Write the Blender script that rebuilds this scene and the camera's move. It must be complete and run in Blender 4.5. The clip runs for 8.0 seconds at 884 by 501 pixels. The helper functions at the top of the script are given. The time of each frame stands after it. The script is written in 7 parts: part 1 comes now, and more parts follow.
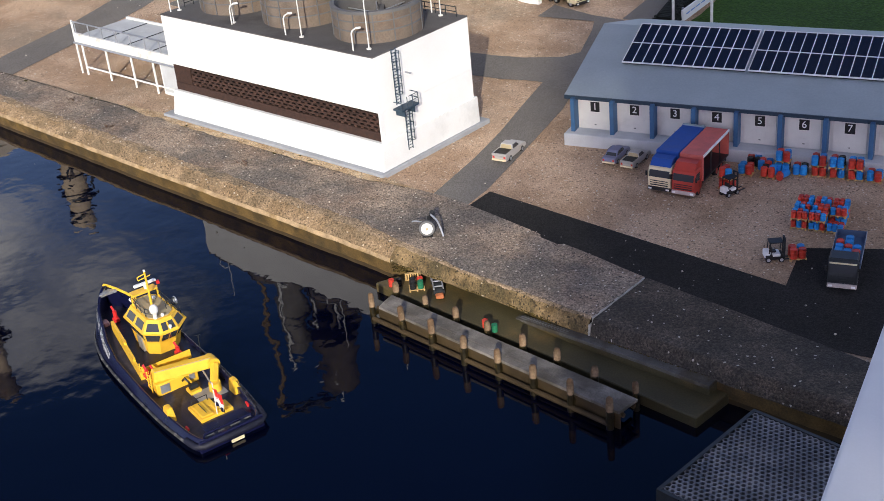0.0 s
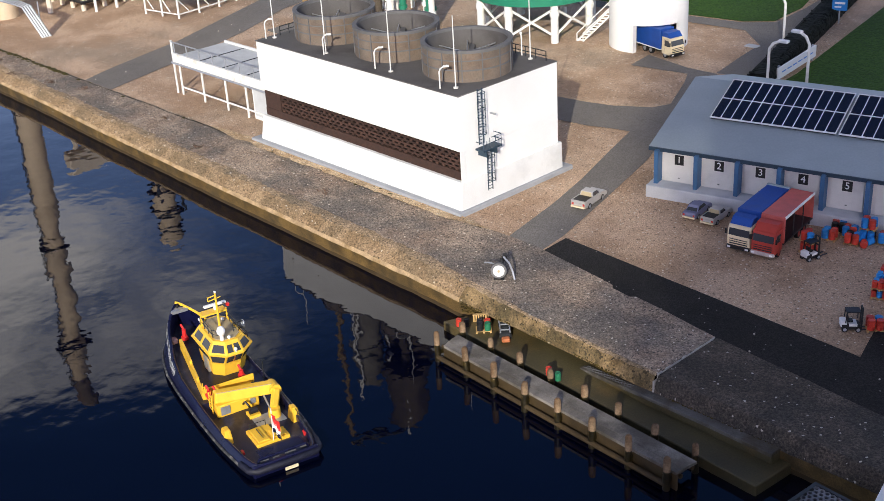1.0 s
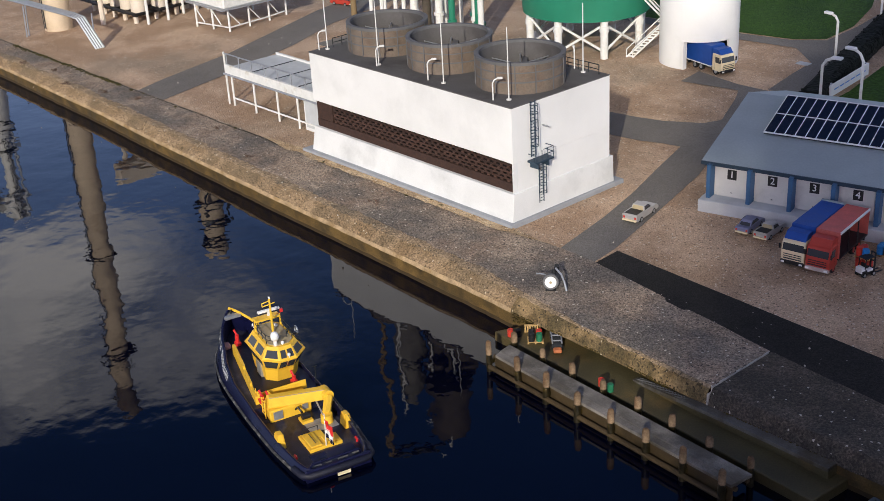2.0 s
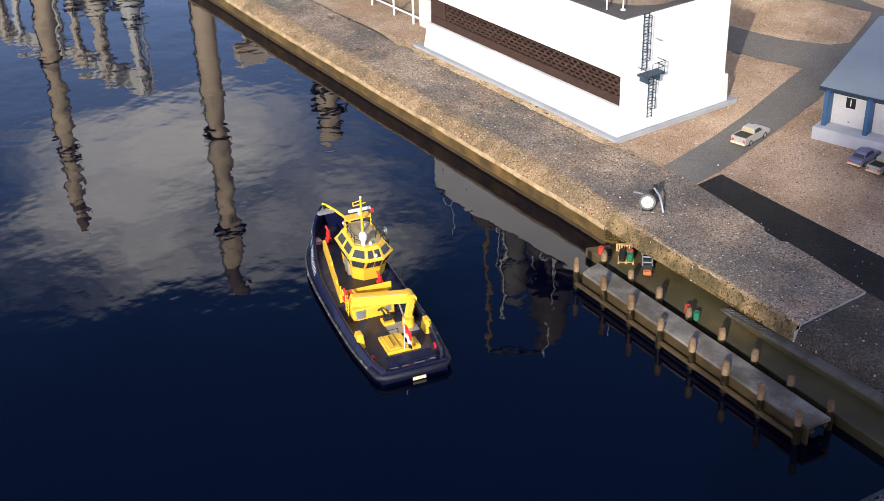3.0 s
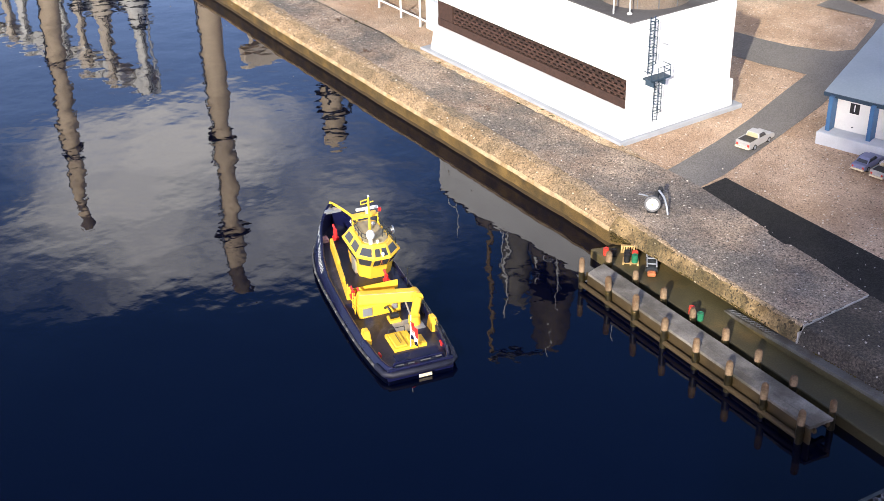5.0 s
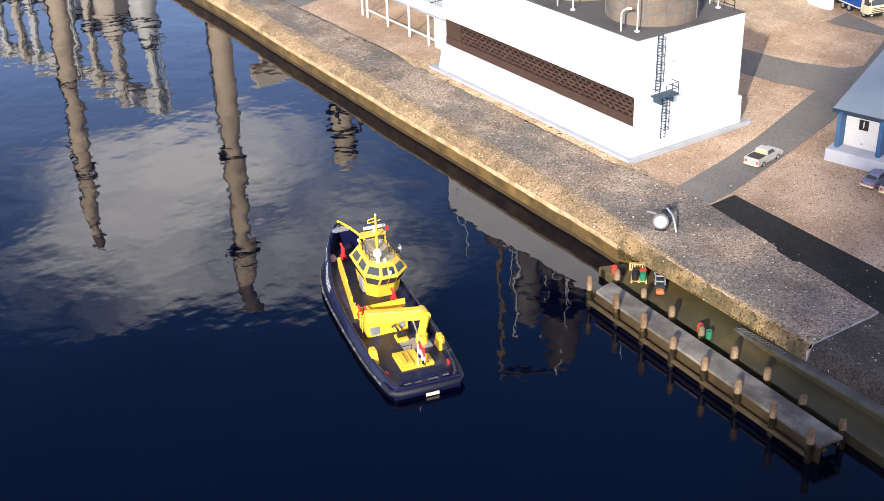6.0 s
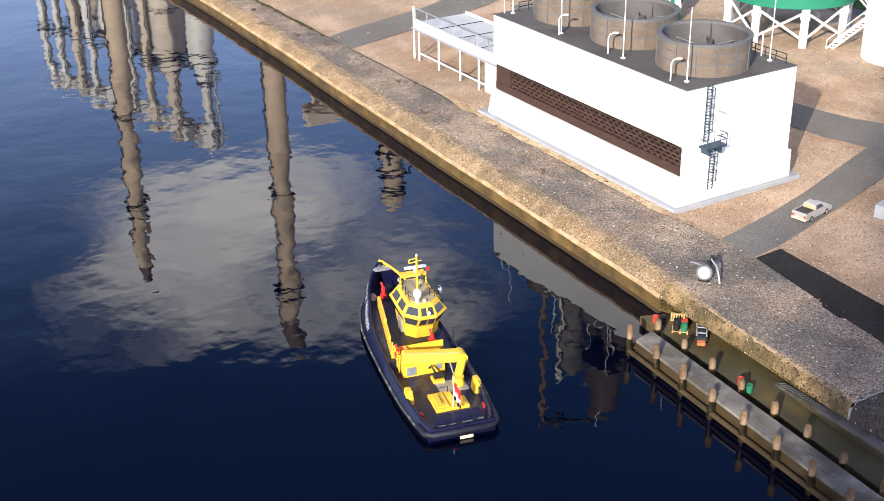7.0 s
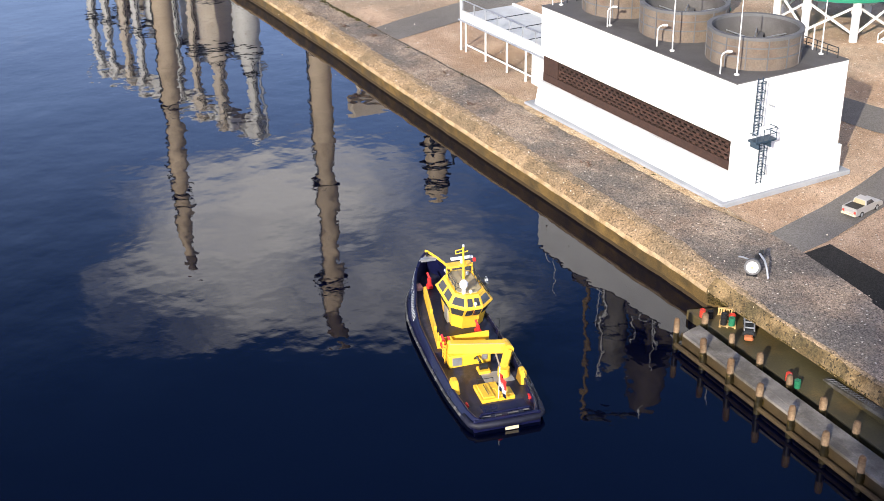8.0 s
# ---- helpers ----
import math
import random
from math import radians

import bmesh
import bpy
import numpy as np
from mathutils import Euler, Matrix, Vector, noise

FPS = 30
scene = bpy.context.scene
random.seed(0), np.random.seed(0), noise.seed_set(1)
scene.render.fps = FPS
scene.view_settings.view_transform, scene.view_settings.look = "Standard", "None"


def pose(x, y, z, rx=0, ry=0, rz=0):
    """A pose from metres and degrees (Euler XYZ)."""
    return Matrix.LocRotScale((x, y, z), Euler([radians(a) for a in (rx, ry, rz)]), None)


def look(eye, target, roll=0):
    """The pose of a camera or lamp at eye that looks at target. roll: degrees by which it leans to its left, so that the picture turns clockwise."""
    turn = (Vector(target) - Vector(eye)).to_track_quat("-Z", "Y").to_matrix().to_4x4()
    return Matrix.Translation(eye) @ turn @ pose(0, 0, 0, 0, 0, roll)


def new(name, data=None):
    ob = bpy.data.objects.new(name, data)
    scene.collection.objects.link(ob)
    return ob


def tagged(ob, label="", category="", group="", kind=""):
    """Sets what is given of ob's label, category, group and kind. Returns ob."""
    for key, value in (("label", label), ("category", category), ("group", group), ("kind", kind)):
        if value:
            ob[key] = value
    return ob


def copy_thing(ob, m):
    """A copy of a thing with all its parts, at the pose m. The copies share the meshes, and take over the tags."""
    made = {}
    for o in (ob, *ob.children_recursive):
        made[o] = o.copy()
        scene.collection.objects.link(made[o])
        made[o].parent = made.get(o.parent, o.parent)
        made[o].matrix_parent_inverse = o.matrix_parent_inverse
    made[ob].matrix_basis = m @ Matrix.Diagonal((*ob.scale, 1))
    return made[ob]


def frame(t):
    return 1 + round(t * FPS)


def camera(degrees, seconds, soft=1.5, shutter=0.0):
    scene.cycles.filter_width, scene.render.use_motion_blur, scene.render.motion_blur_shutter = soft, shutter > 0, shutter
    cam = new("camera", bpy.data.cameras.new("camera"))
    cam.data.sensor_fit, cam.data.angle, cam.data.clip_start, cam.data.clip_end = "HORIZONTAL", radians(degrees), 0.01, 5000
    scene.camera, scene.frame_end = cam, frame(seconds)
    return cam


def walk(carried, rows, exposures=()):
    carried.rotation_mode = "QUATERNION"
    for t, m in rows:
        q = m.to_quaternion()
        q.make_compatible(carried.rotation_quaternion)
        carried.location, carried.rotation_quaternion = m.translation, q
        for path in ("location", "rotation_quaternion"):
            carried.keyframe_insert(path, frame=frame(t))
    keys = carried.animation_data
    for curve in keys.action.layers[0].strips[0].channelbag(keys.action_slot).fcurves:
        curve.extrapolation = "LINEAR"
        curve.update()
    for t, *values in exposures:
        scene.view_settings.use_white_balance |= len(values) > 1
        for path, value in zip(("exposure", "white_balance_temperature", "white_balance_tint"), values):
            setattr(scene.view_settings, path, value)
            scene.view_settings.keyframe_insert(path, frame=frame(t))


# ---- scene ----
cam = camera(39.6, 8.0, soft=0.85)
PATH = [
    (0, (-0.009, -0.006, 2.121), (-1.228, 1.28, 1.195), -5.8),
    (0.5, (0.012, 0.053, 2.126), (-1.273, 1.288, 1.219), -4.2),
    (1, (0.02, 0.048, 2.125), (-1.317, 1.259, 1.262), -3.5),
    (1.5, (0.019, 0.025, 2.112), (-1.334, 1.233, 1.27), -3.8),
    (2, (-0.004, -0.012, 2.098), (-1.391, 1.166, 1.267), -3.4),
    (2.2, (0.012, 0.021, 2.091), (-1.408, 1.131, 1.224), -3.1),
    (3.3, (0.019, 0.105, 2.137), (-1.435, 1.066, 1.157), -1.7),
    (3.5, (0.042, 0.08, 2.122), (-1.418, 1.047, 1.155), -1.2),
    (4, (0.047, 0.099, 2.113), (-1.43, 1.054, 1.161), -1.6),
    (4.5, (0.046, 0.081, 2.119), (-1.425, 1.041, 1.165), -1.3),
    (4.7, (0.036, 0.07, 2.127), (-1.417, 1.041, 1.155), -1.4),
    (5.8, (0.046, 0.053, 2.113), (-1.418, 1.03, 1.164), -1.4),
    (6, (0.043, 0.079, 2.122), (-1.433, 1.044, 1.18), -1.9),
    (6.5, (0.029, 0.086, 2.137), (-1.484, 1.018, 1.22), -1.8),
    (7, (0.055, 0.102, 2.104), (-1.492, 1.021, 1.23), -0.9),
    (7.5, (0.055, 0.083, 2.104), (-1.504, 0.956, 1.206), -1.4),
    (8, (0.049, 0.077, 2.099), (-1.526, 0.937, 1.216), -1.1),
]
EXPOSURES = [(0.0, -0.02), (0.5, 0.15), (1.5, -0.33), (2.2, -0.45), (3.5, 0.68), (4.5, 0.72), (6.0, 0.74), (8.0, 0.56)]
walk(cam, [(t, look(eye, target, roll)) for t, eye, target, roll in PATH], EXPOSURES)
WATER = -0.125
SUN_WAY = Vector((0.545, -0.75, 0.375)).normalized()

# ---- sky, sun ----
world = bpy.data.worlds.new("sky")
scene.world = world
world.use_nodes = True
wt = world.node_tree
wn, wl = wt.nodes, wt.links
background = wn["Background"]
sky = wn.new("ShaderNodeTexSky")
sky.sky_type = "NISHITA"
sky.sun_disc = False
sky.sun_elevation = math.asin(SUN_WAY.z)
sky.sun_rotation = math.atan2(SUN_WAY.x, SUN_WAY.y)
sky.ozone_density = 4.0
sky.dust_density = 1.4
sky.air_density = 1.0
# cumulus: noise over the sky's directions, thickest in one bank over the harbour
coord = wn.new("ShaderNodeTexCoord")
puff = wn.new("ShaderNodeTexNoise")
puff.inputs["Scale"].default_value = 4.5
puff.inputs["Detail"].default_value = 5
puff.inputs["Roughness"].default_value = 0.54
stretch = wn.new("ShaderNodeMapping")
stretch.inputs["Scale"].default_value = (1, 1, 2.2)
wl.new(coord.outputs["Generated"], stretch.inputs[0])
wl.new(stretch.outputs[0], puff.inputs["Vector"])
bank = wn.new("ShaderNodeVectorMath")
bank.operation = "DISTANCE"
squash = wn.new("ShaderNodeMapping")
squash.inputs["Scale"].default_value = (1, 1, 2.05)
wl.new(coord.outputs["Generated"], squash.inputs[0])
wl.new(squash.outputs[0], bank.inputs[0])
BANK_AZ, BANK_EL = radians(157.5), radians(25.5)
bank.inputs[1].default_value = (math.cos(BANK_EL) * math.cos(BANK_AZ), math.cos(BANK_EL) * math.sin(BANK_AZ), 2.05 * math.sin(BANK_EL))
near = wn.new("ShaderNodeValToRGB")
for at, value in ((0.0, 0.4), (0.052, 0.35), (0.1, 0.0), (0.3, 0.0), (0.48, 0.2)):
    e = near.color_ramp.elements.new(at) if at not in (0.0,) else near.color_ramp.elements[0]
    e.position, e.color = at, (value, value, value, 1)
near.color_ramp.elements[-1].color = (0.2, 0.2, 0.2, 1)
reach = wn.new("ShaderNodeMath")
reach.operation = "MULTIPLY"
reach.inputs[1].default_value = 0.4
wl.new(bank.outputs["Value"], reach.inputs[0])
wl.new(reach.outputs[0], near.inputs["Fac"])
total = wn.new("ShaderNodeMath")
total.operation = "ADD"
wl.new(puff.outputs["Fac"], total.inputs[0])
wl.new(near.outputs[0], total.inputs[1])
cover = wn.new("ShaderNodeMapRange")
cover.interpolation_type = "SMOOTHSTEP"
cover.inputs["From Min"].default_value = 0.66
cover.inputs["From Max"].default_value = 0.98
wl.new(total.outputs[0], cover.inputs["Value"])
shade = wn.new("ShaderNodeMix")
shade.data_type = "RGBA"
shade.inputs["A"].default_value = (15.2, 14.7, 14.8, 1)
shade.inputs["B"].default_value = (21, 20.2, 19.6, 1)
wl.new(puff.outputs["Fac"], shade.inputs["Factor"])
blend = wn.new("ShaderNodeMix")
blend.data_type = "RGBA"
wl.new(cover.outputs[0], blend.inputs["Factor"])
deep = wn.new("ShaderNodeHueSaturation")
deep.inputs["Saturation"].default_value = 1.15
wl.new(sky.outputs[0], deep.inputs["Color"])
tint = wn.new("ShaderNodeMix")
tint.data_type = "RGBA"
tint.blend_type = "MULTIPLY"
tint.inputs["Factor"].default_value = 1.0
tint.inputs["B"].default_value = (0.98, 0.84, 1.02, 1)
wl.new(deep.outputs[0], tint.inputs["A"])
# the clear sky pales towards the horizon, all round
height = wn.new("ShaderNodeSeparateXYZ")
wl.new(coord.outputs["Generated"], height.inputs[0])
pale = wn.new("ShaderNodeMapRange")
pale.interpolation_type = "SMOOTHSTEP"
for key, value in (("From Min", 0.1), ("From Max", 0.55), ("To Min", 4.4), ("To Max", 0.92)):
    pale.inputs[key].default_value = value
wl.new(height.outputs["Z"], pale.inputs["Value"])
lift = wn.new("ShaderNodeVectorMath")
lift.operation = "SCALE"
wl.new(tint.outputs["Result"], lift.inputs[0])
wl.new(pale.outputs[0], lift.inputs["Scale"])
haze = wn.new("ShaderNodeMix")
haze.data_type = "RGBA"
haze.inputs["B"].default_value = (8.5, 9.2, 10.3, 1)
thin = wn.new("ShaderNodeMapRange")
thin.interpolation_type = "SMOOTHSTEP"
for key, value in (("From Min", 0.1), ("From Max", 0.52), ("To Min", 0.6), ("To Max", 0.0)):
    thin.inputs[key].default_value = value
wl.new(height.outputs["Z"], thin.inputs["Value"])
wl.new(thin.outputs[0], haze.inputs["Factor"])
wl.new(lift.outputs[0], haze.inputs["A"])
wl.new(haze.outputs["Result"], blend.inputs["A"])
wl.new(shade.outputs["Result"], blend.inputs["B"])
wl.new(blend.outputs["Result"], background.inputs[0])
background.inputs[1].default_value = 0.1

sun = new("sun", bpy.data.lights.new("sun", "SUN"))
sun.data.energy = 5.0
sun.data.angle = radians(0.6)
sun.data.color = (1.0, 0.93, 0.79)
sun.matrix_world = look(SUN_WAY * 20, (0, 0, 0))


# ---- materials ----
def mat(name, col, rough=0.7, metal=0.0, vary=0.15, scale=30.0, fine=400.0, bump=0.15, stain=None, stain_at=0.6, random_tint=0.0, ior=1.45):
    """A painted, cast or stained surface: broad tone changes, fine grain with relief, and stains of a second colour."""
    m = bpy.data.materials.new(name)
    m.use_nodes = True
    n, l = m.node_tree.nodes, m.node_tree.links
    p = n["Principled BSDF"]
    p.inputs["Metallic"].default_value = metal
    p.inputs["IOR"].default_value = ior
    tc = n.new("ShaderNodeTexCoord")
    broad = n.new("ShaderNodeTexNoise")
    broad.inputs["Scale"].default_value = scale
    broad.inputs["Detail"].default_value = 6
    grain = n.new("ShaderNodeTexNoise")
    grain.inputs["Scale"].default_value = fine
    grain.inputs["Detail"].default_value = 3
    l.new(tc.outputs["Object"], broad.inputs["Vector"])
    l.new(tc.outputs["Object"], grain.inputs["Vector"])
    ramp = n.new("ShaderNodeMapRange")
    ramp.inputs["From Min"].default_value = 0.3
    ramp.inputs["From Max"].default_value = 0.7
    ramp.inputs["To Min"].default_value = 1 - vary
    ramp.inputs["To Max"].default_value = 1 + vary
    l.new(broad.outputs["Fac"], ramp.inputs["Value"])
    ramp2 = n.new("ShaderNodeMapRange")
    ramp2.inputs["From Min"].default_value = 0.3
    ramp2.inputs["From Max"].default_value = 0.7
    ramp2.inputs["To Min"].default_value = 1 - vary * 0.6
    ramp2.inputs["To Max"].default_value = 1 + vary * 0.6
    l.new(grain.outputs["Fac"], ramp2.inputs["Value"])
    mul = n.new("ShaderNodeMath")
    mul.operation = "MULTIPLY"
    l.new(ramp.outputs[0], mul.inputs[0])
    l.new(ramp2.outputs[0], mul.inputs[1])
    tone = n.new("ShaderNodeVectorMath")
    tone.operation = "SCALE"
    tone.inputs[0].default_value = col
    if stain:
        patch = n.new("ShaderNodeTexNoise")
        patch.inputs["Scale"].default_value = scale * 0.45
        patch.inputs["Detail"].default_value = 8
        patch.inputs["Roughness"].default_value = 0.65
        l.new(tc.outputs["Object"], patch.inputs["Vector"])
        edge = n.new("ShaderNodeMapRange")
        edge.interpolation_type = "SMOOTHSTEP"
        edge.inputs["From Min"].default_value = stain_at - 0.12
        edge.inputs["From Max"].default_value = stain_at + 0.1
        l.new(patch.outputs["Fac"], edge.inputs["Value"])
        mix = n.new("ShaderNodeMix")
        mix.data_type = "RGBA"
        mix.inputs["A"].default_value = (*col, 1)
        mix.inputs["B"].default_value = (*stain, 1)
        l.new(edge.outputs[0], mix.inputs["Factor"])
        l.new(mix.outputs["Result"], tone.inputs[0])
    l.new(mul.outputs[0], tone.inputs["Scale"])
    last = tone.outputs[0]
    if random_tint:
        info = n.new("ShaderNodeObjectInfo")
        r3 = n.new("ShaderNodeMapRange")
        r3.inputs["To Min"].default_value = 1 - random_tint
        r3.inputs["To Max"].default_value = 1 + random_tint
        l.new(info.outputs["Random"], r3.inputs["Value"])
        t2 = n.new("ShaderNodeVectorMath")
        t2.operation = "SCALE"
        l.new(last, t2.inputs[0])
        l.new(r3.outputs[0], t2.inputs["Scale"])
        last = t2.outputs[0]
    l.new(last, p.inputs["Base Color"])
    rr = n.new("ShaderNodeMapRange")
    rr.inputs["To Min"].default_value = max(0.02, rough - 0.12)
    rr.inputs["To Max"].default_value = min(1.0, rough + 0.12)
    l.new(broad.outputs["Fac"], rr.inputs["Value"])
    l.new(rr.outputs[0], p.inputs["Roughness"])
    if bump:
        b = n.new("ShaderNodeBump")
        b.inputs["Strength"].default_value = bump
        b.inputs["Distance"].default_value = 0.002
        l.new(grain.outputs["Fac"], b.inputs["Height"])
        l.new(b.outputs[0], p.inputs["Normal"])
    return m


def stones(name, cols, size, rough=0.9, patch=None, patch_scale=2.0, patch_at=0.5, speck=None, speck_share=0.03, bump=0.6, patch_soft=0.14):
    """Loose or cast-in stones: cells of a few colours with relief, broad patches of a second tone and scattered pale chips."""
    m = bpy.data.materials.new(name)
    m.use_nodes = True
    n, l = m.node_tree.nodes, m.node_tree.links
    p = n["Principled BSDF"]
    p.inputs["Roughness"].default_value = rough
    p.inputs["Specular IOR Level"].default_value = 0.2
    tc = n.new("ShaderNodeTexCoord")
    cell = n.new("ShaderNodeTexVoronoi")
    cell.inputs["Scale"].default_value = 1 / size
    l.new(tc.outputs["Object"], cell.inputs["Vector"])
    sep = n.new("ShaderNodeSeparateColor")
    l.new(cell.outputs["Color"], sep.inputs[0])
    ramp = n.new("ShaderNodeValToRGB")
    ramp.color_ramp.elements[0].color = (*cols[0], 1)
    ramp.color_ramp.elements[1].color = (*cols[-1], 1)
    for k, c in enumerate(cols[1:-1]):
        e = ramp.color_ramp.elements.new((k + 1) / (len(cols) - 1))
        e.color = (*c, 1)
    l.new(sep.outputs[0], ramp.inputs[0])
    broad = n.new("ShaderNodeTexNoise")
    broad.inputs["Scale"].default_value = patch_scale
    broad.inputs["Detail"].default_value = 9
    broad.inputs["Roughness"].default_value = 0.62
    l.new(tc.outputs["Object"], broad.inputs["Vector"])
    last = ramp.outputs[0]
    if patch:
        edge = n.new("ShaderNodeMapRange")
        edge.interpolation_type = "SMOOTHSTEP"
        edge.inputs["From Min"].default_value = patch_at - patch_soft
        edge.inputs["From Max"].default_value = patch_at + patch_soft
        l.new(broad.outputs["Fac"], edge.inputs["Value"])
        mix = n.new("ShaderNodeMix")
        mix.data_type = "RGBA"
        mix.blend_type = "MULTIPLY"
        mix.inputs["B"].default_value = (*patch, 1)
        l.new(edge.outputs[0], mix.inputs["Factor"])
        l.new(last, mix.inputs["A"])
        last = mix.outputs["Result"]
    if speck:
        chip = n.new("ShaderNodeTexVoronoi")
        chip.inputs["Scale"].default_value = 0.55 / size
        l.new(tc.outputs["Object"], chip.inputs["Vector"])
        s2 = n.new("ShaderNodeSeparateColor")
        l.new(chip.outputs["Color"], s2.inputs[0])
        few = n.new("ShaderNodeMath")
        few.operation = "LESS_THAN"
        few.inputs[1].default_value = speck_share
        l.new(s2.outputs[1], few.inputs[0])
        small = n.new("ShaderNodeMath")
        small.operation = "LESS_THAN"
        small.inputs[1].default_value = 0.35
        l.new(chip.outputs["Distance"], small.inputs[0])
        both = n.new("ShaderNodeMath")
        both.operation = "MULTIPLY"
        l.new(few.outputs[0], both.inputs[0])
        l.new(small.outputs[0], both.inputs[1])
        mix2 = n.new("ShaderNodeMix")
        mix2.data_type = "RGBA"
        mix2.inputs["B"].default_value = (*speck, 1)
        l.new(both.outputs[0], mix2.inputs["Factor"])
        l.new(last, mix2.inputs["A"])
        last = mix2.outputs["Result"]
    l.new(last, p.inputs["Base Color"])
    b = n.new("ShaderNodeBump")
    b.inputs["Strength"].default_value = bump
    b.inputs["Distance"].default_value = size * 0.5
    b.invert = True
    l.new(cell.outputs["Distance"], b.inputs["Height"])
    l.new(b.outputs[0], p.inputs["Normal"])
    return m


def water_material():
    m = bpy.data.materials.new("harbour_water")
    m.use_nodes = True
    n, l = m.node_tree.nodes, m.node_tree.links
    p = n["Principled BSDF"]
    p.inputs["Base Color"].default_value = (0.0003, 0.001, 0.007, 1)
    p.inputs["Roughness"].default_value = 0.015
    p.inputs["IOR"].default_value = 1.4
    tc = n.new("ShaderNodeTexCoord")
    total = None
    for scale, strength, distance in ((1.3, 0.06, 0.1), (7.0, 0.055, 0.02), (24.0, 0.03, 0.004)):
        w = n.new("ShaderNodeTexNoise")
        w.inputs["Scale"].default_value = scale
        w.inputs["Detail"].default_value = 2
        l.new(tc.outputs["Object"], w.inputs["Vector"])
        b = n.new("ShaderNodeBump")
        b.inputs["Strength"].default_value = strength
        b.inputs["Distance"].default_value = distance
        l.new(w.outputs["Fac"], b.inputs["Height"])
        if total:
            l.new(total.outputs[0], b.inputs["Normal"])
        total = b
    l.new(total.outputs[0], p.inputs["Normal"])
    return m


def glass_material(name, col=(0.03, 0.05, 0.09)):
    m = bpy.data.materials.new(name)
    m.use_nodes = True
    p = m.node_tree.nodes["Principled BSDF"]
    p.inputs["Base Color"].default_value = (*col, 1)
    p.inputs["Roughness"].default_value = 0.08
    p.inputs["IOR"].default_value = 1.5
    return m


def aggregate(name, tones, grey, grey_at, grain, pale, dark, patch_scale=1.6, rough=0.9, contrast=0.35):
    """Sandy or washed ground: drifting tones, soft grey patches, fine grain, pale and dark chips."""
    m = bpy.data.materials.new(name)
    m.use_nodes = True
    n, l = m.node_tree.nodes, m.node_tree.links
    p = n["Principled BSDF"]
    p.inputs["Roughness"].default_value = rough
    tc = n.new("ShaderNodeTexCoord")

    def cloud(scale, detail, roughness, lo, hi, a=0.0, b=1.0):
        t = n.new("ShaderNodeTexNoise")
        t.inputs["Scale"].default_value = scale
        t.inputs["Detail"].default_value = detail
        t.inputs["Roughness"].default_value = roughness
        l.new(tc.outputs["Object"], t.inputs["Vector"])
        r = n.new("ShaderNodeMapRange")
        r.interpolation_type = "SMOOTHSTEP"
        for key, value in (("From Min", lo), ("From Max", hi), ("To Min", a), ("To Max", b)):
            r.inputs[key].default_value = value
        l.new(t.outputs["Fac"], r.inputs["Value"])
        return t.outputs["Fac"], r.outputs[0]

    def blend(fac, a, b):
        x = n.new("ShaderNodeMix")
        x.data_type = "RGBA"
        l.new(fac, x.inputs["Factor"])
        for sock, v in (("A", a), ("B", b)):
            if isinstance(v, tuple):
                x.inputs[sock].default_value = (*v, 1)
            else:
                l.new(v, x.inputs[sock])
        return x.outputs["Result"]

    col = blend(cloud(patch_scale * 2.3, 7, 0.6, 0.38, 0.62)[1], tones[0], tones[1])
    col = blend(cloud(patch_scale, 9, 0.66, grey_at - 0.09, grey_at + 0.12, 0.0, 0.85)[1], col, grey)
    chips = n.new("ShaderNodeTexVoronoi")
    chips.inputs["Scale"].default_value = 1 / grain
    chips.inputs["Randomness"].default_value = 1.0
    l.new(tc.outputs["Object"], chips.inputs["Vector"])
    sep = n.new("ShaderNodeSeparateColor")
    l.new(chips.outputs["Color"], sep.inputs[0])
    fine_fac, fine = cloud(0.9 / grain, 4, 0.75, 0.3, 0.7, 1 - contrast, 1 + contrast)
    cell = n.new("ShaderNodeMapRange")
    cell.inputs["To Min"].default_value = 1 - contrast * 0.7
    cell.inputs["To Max"].default_value = 1 + contrast * 0.7
    l.new(sep.outputs[0], cell.inputs["Value"])
    both = n.new("ShaderNodeMath")
    both.operation = "MULTIPLY"
    l.new(fine, both.inputs[0])
    l.new(cell.outputs[0], both.inputs[1])
    tone = n.new("ShaderNodeVectorMath")
    tone.operation = "SCALE"
    l.new(col, tone.inputs[0])
    l.new(both.outputs[0], tone.inputs["Scale"])
    col = tone.outputs[0]
    for share, chip_col, channel in ((pale[0], pale[1], 1), (dark[0], dark[1], 2)):
        few = n.new("ShaderNodeMath")
        few.operation = "LESS_THAN"
        few.inputs[1].default_value = share
        l.new(sep.outputs[channel], few.inputs[0])
        col = blend(few.outputs[0], col, chip_col)
    l.new(col, p.inputs["Base Color"])
    add = n.new("ShaderNodeMath")
    add.operation = "SUBTRACT"
    l.new(fine_fac, add.inputs[0])
    l.new(chips.outputs["Distance"], add.inputs[1])
    bump = n.new("ShaderNodeBump")
    bump.inputs["Strength"].default_value = 0.55
    bump.inputs["Distance"].default_value = grain * 0.6
    l.new(add.outputs[0], bump.inputs["Height"])
    l.new(bump.outputs[0], p.inputs["Normal"])
    return m


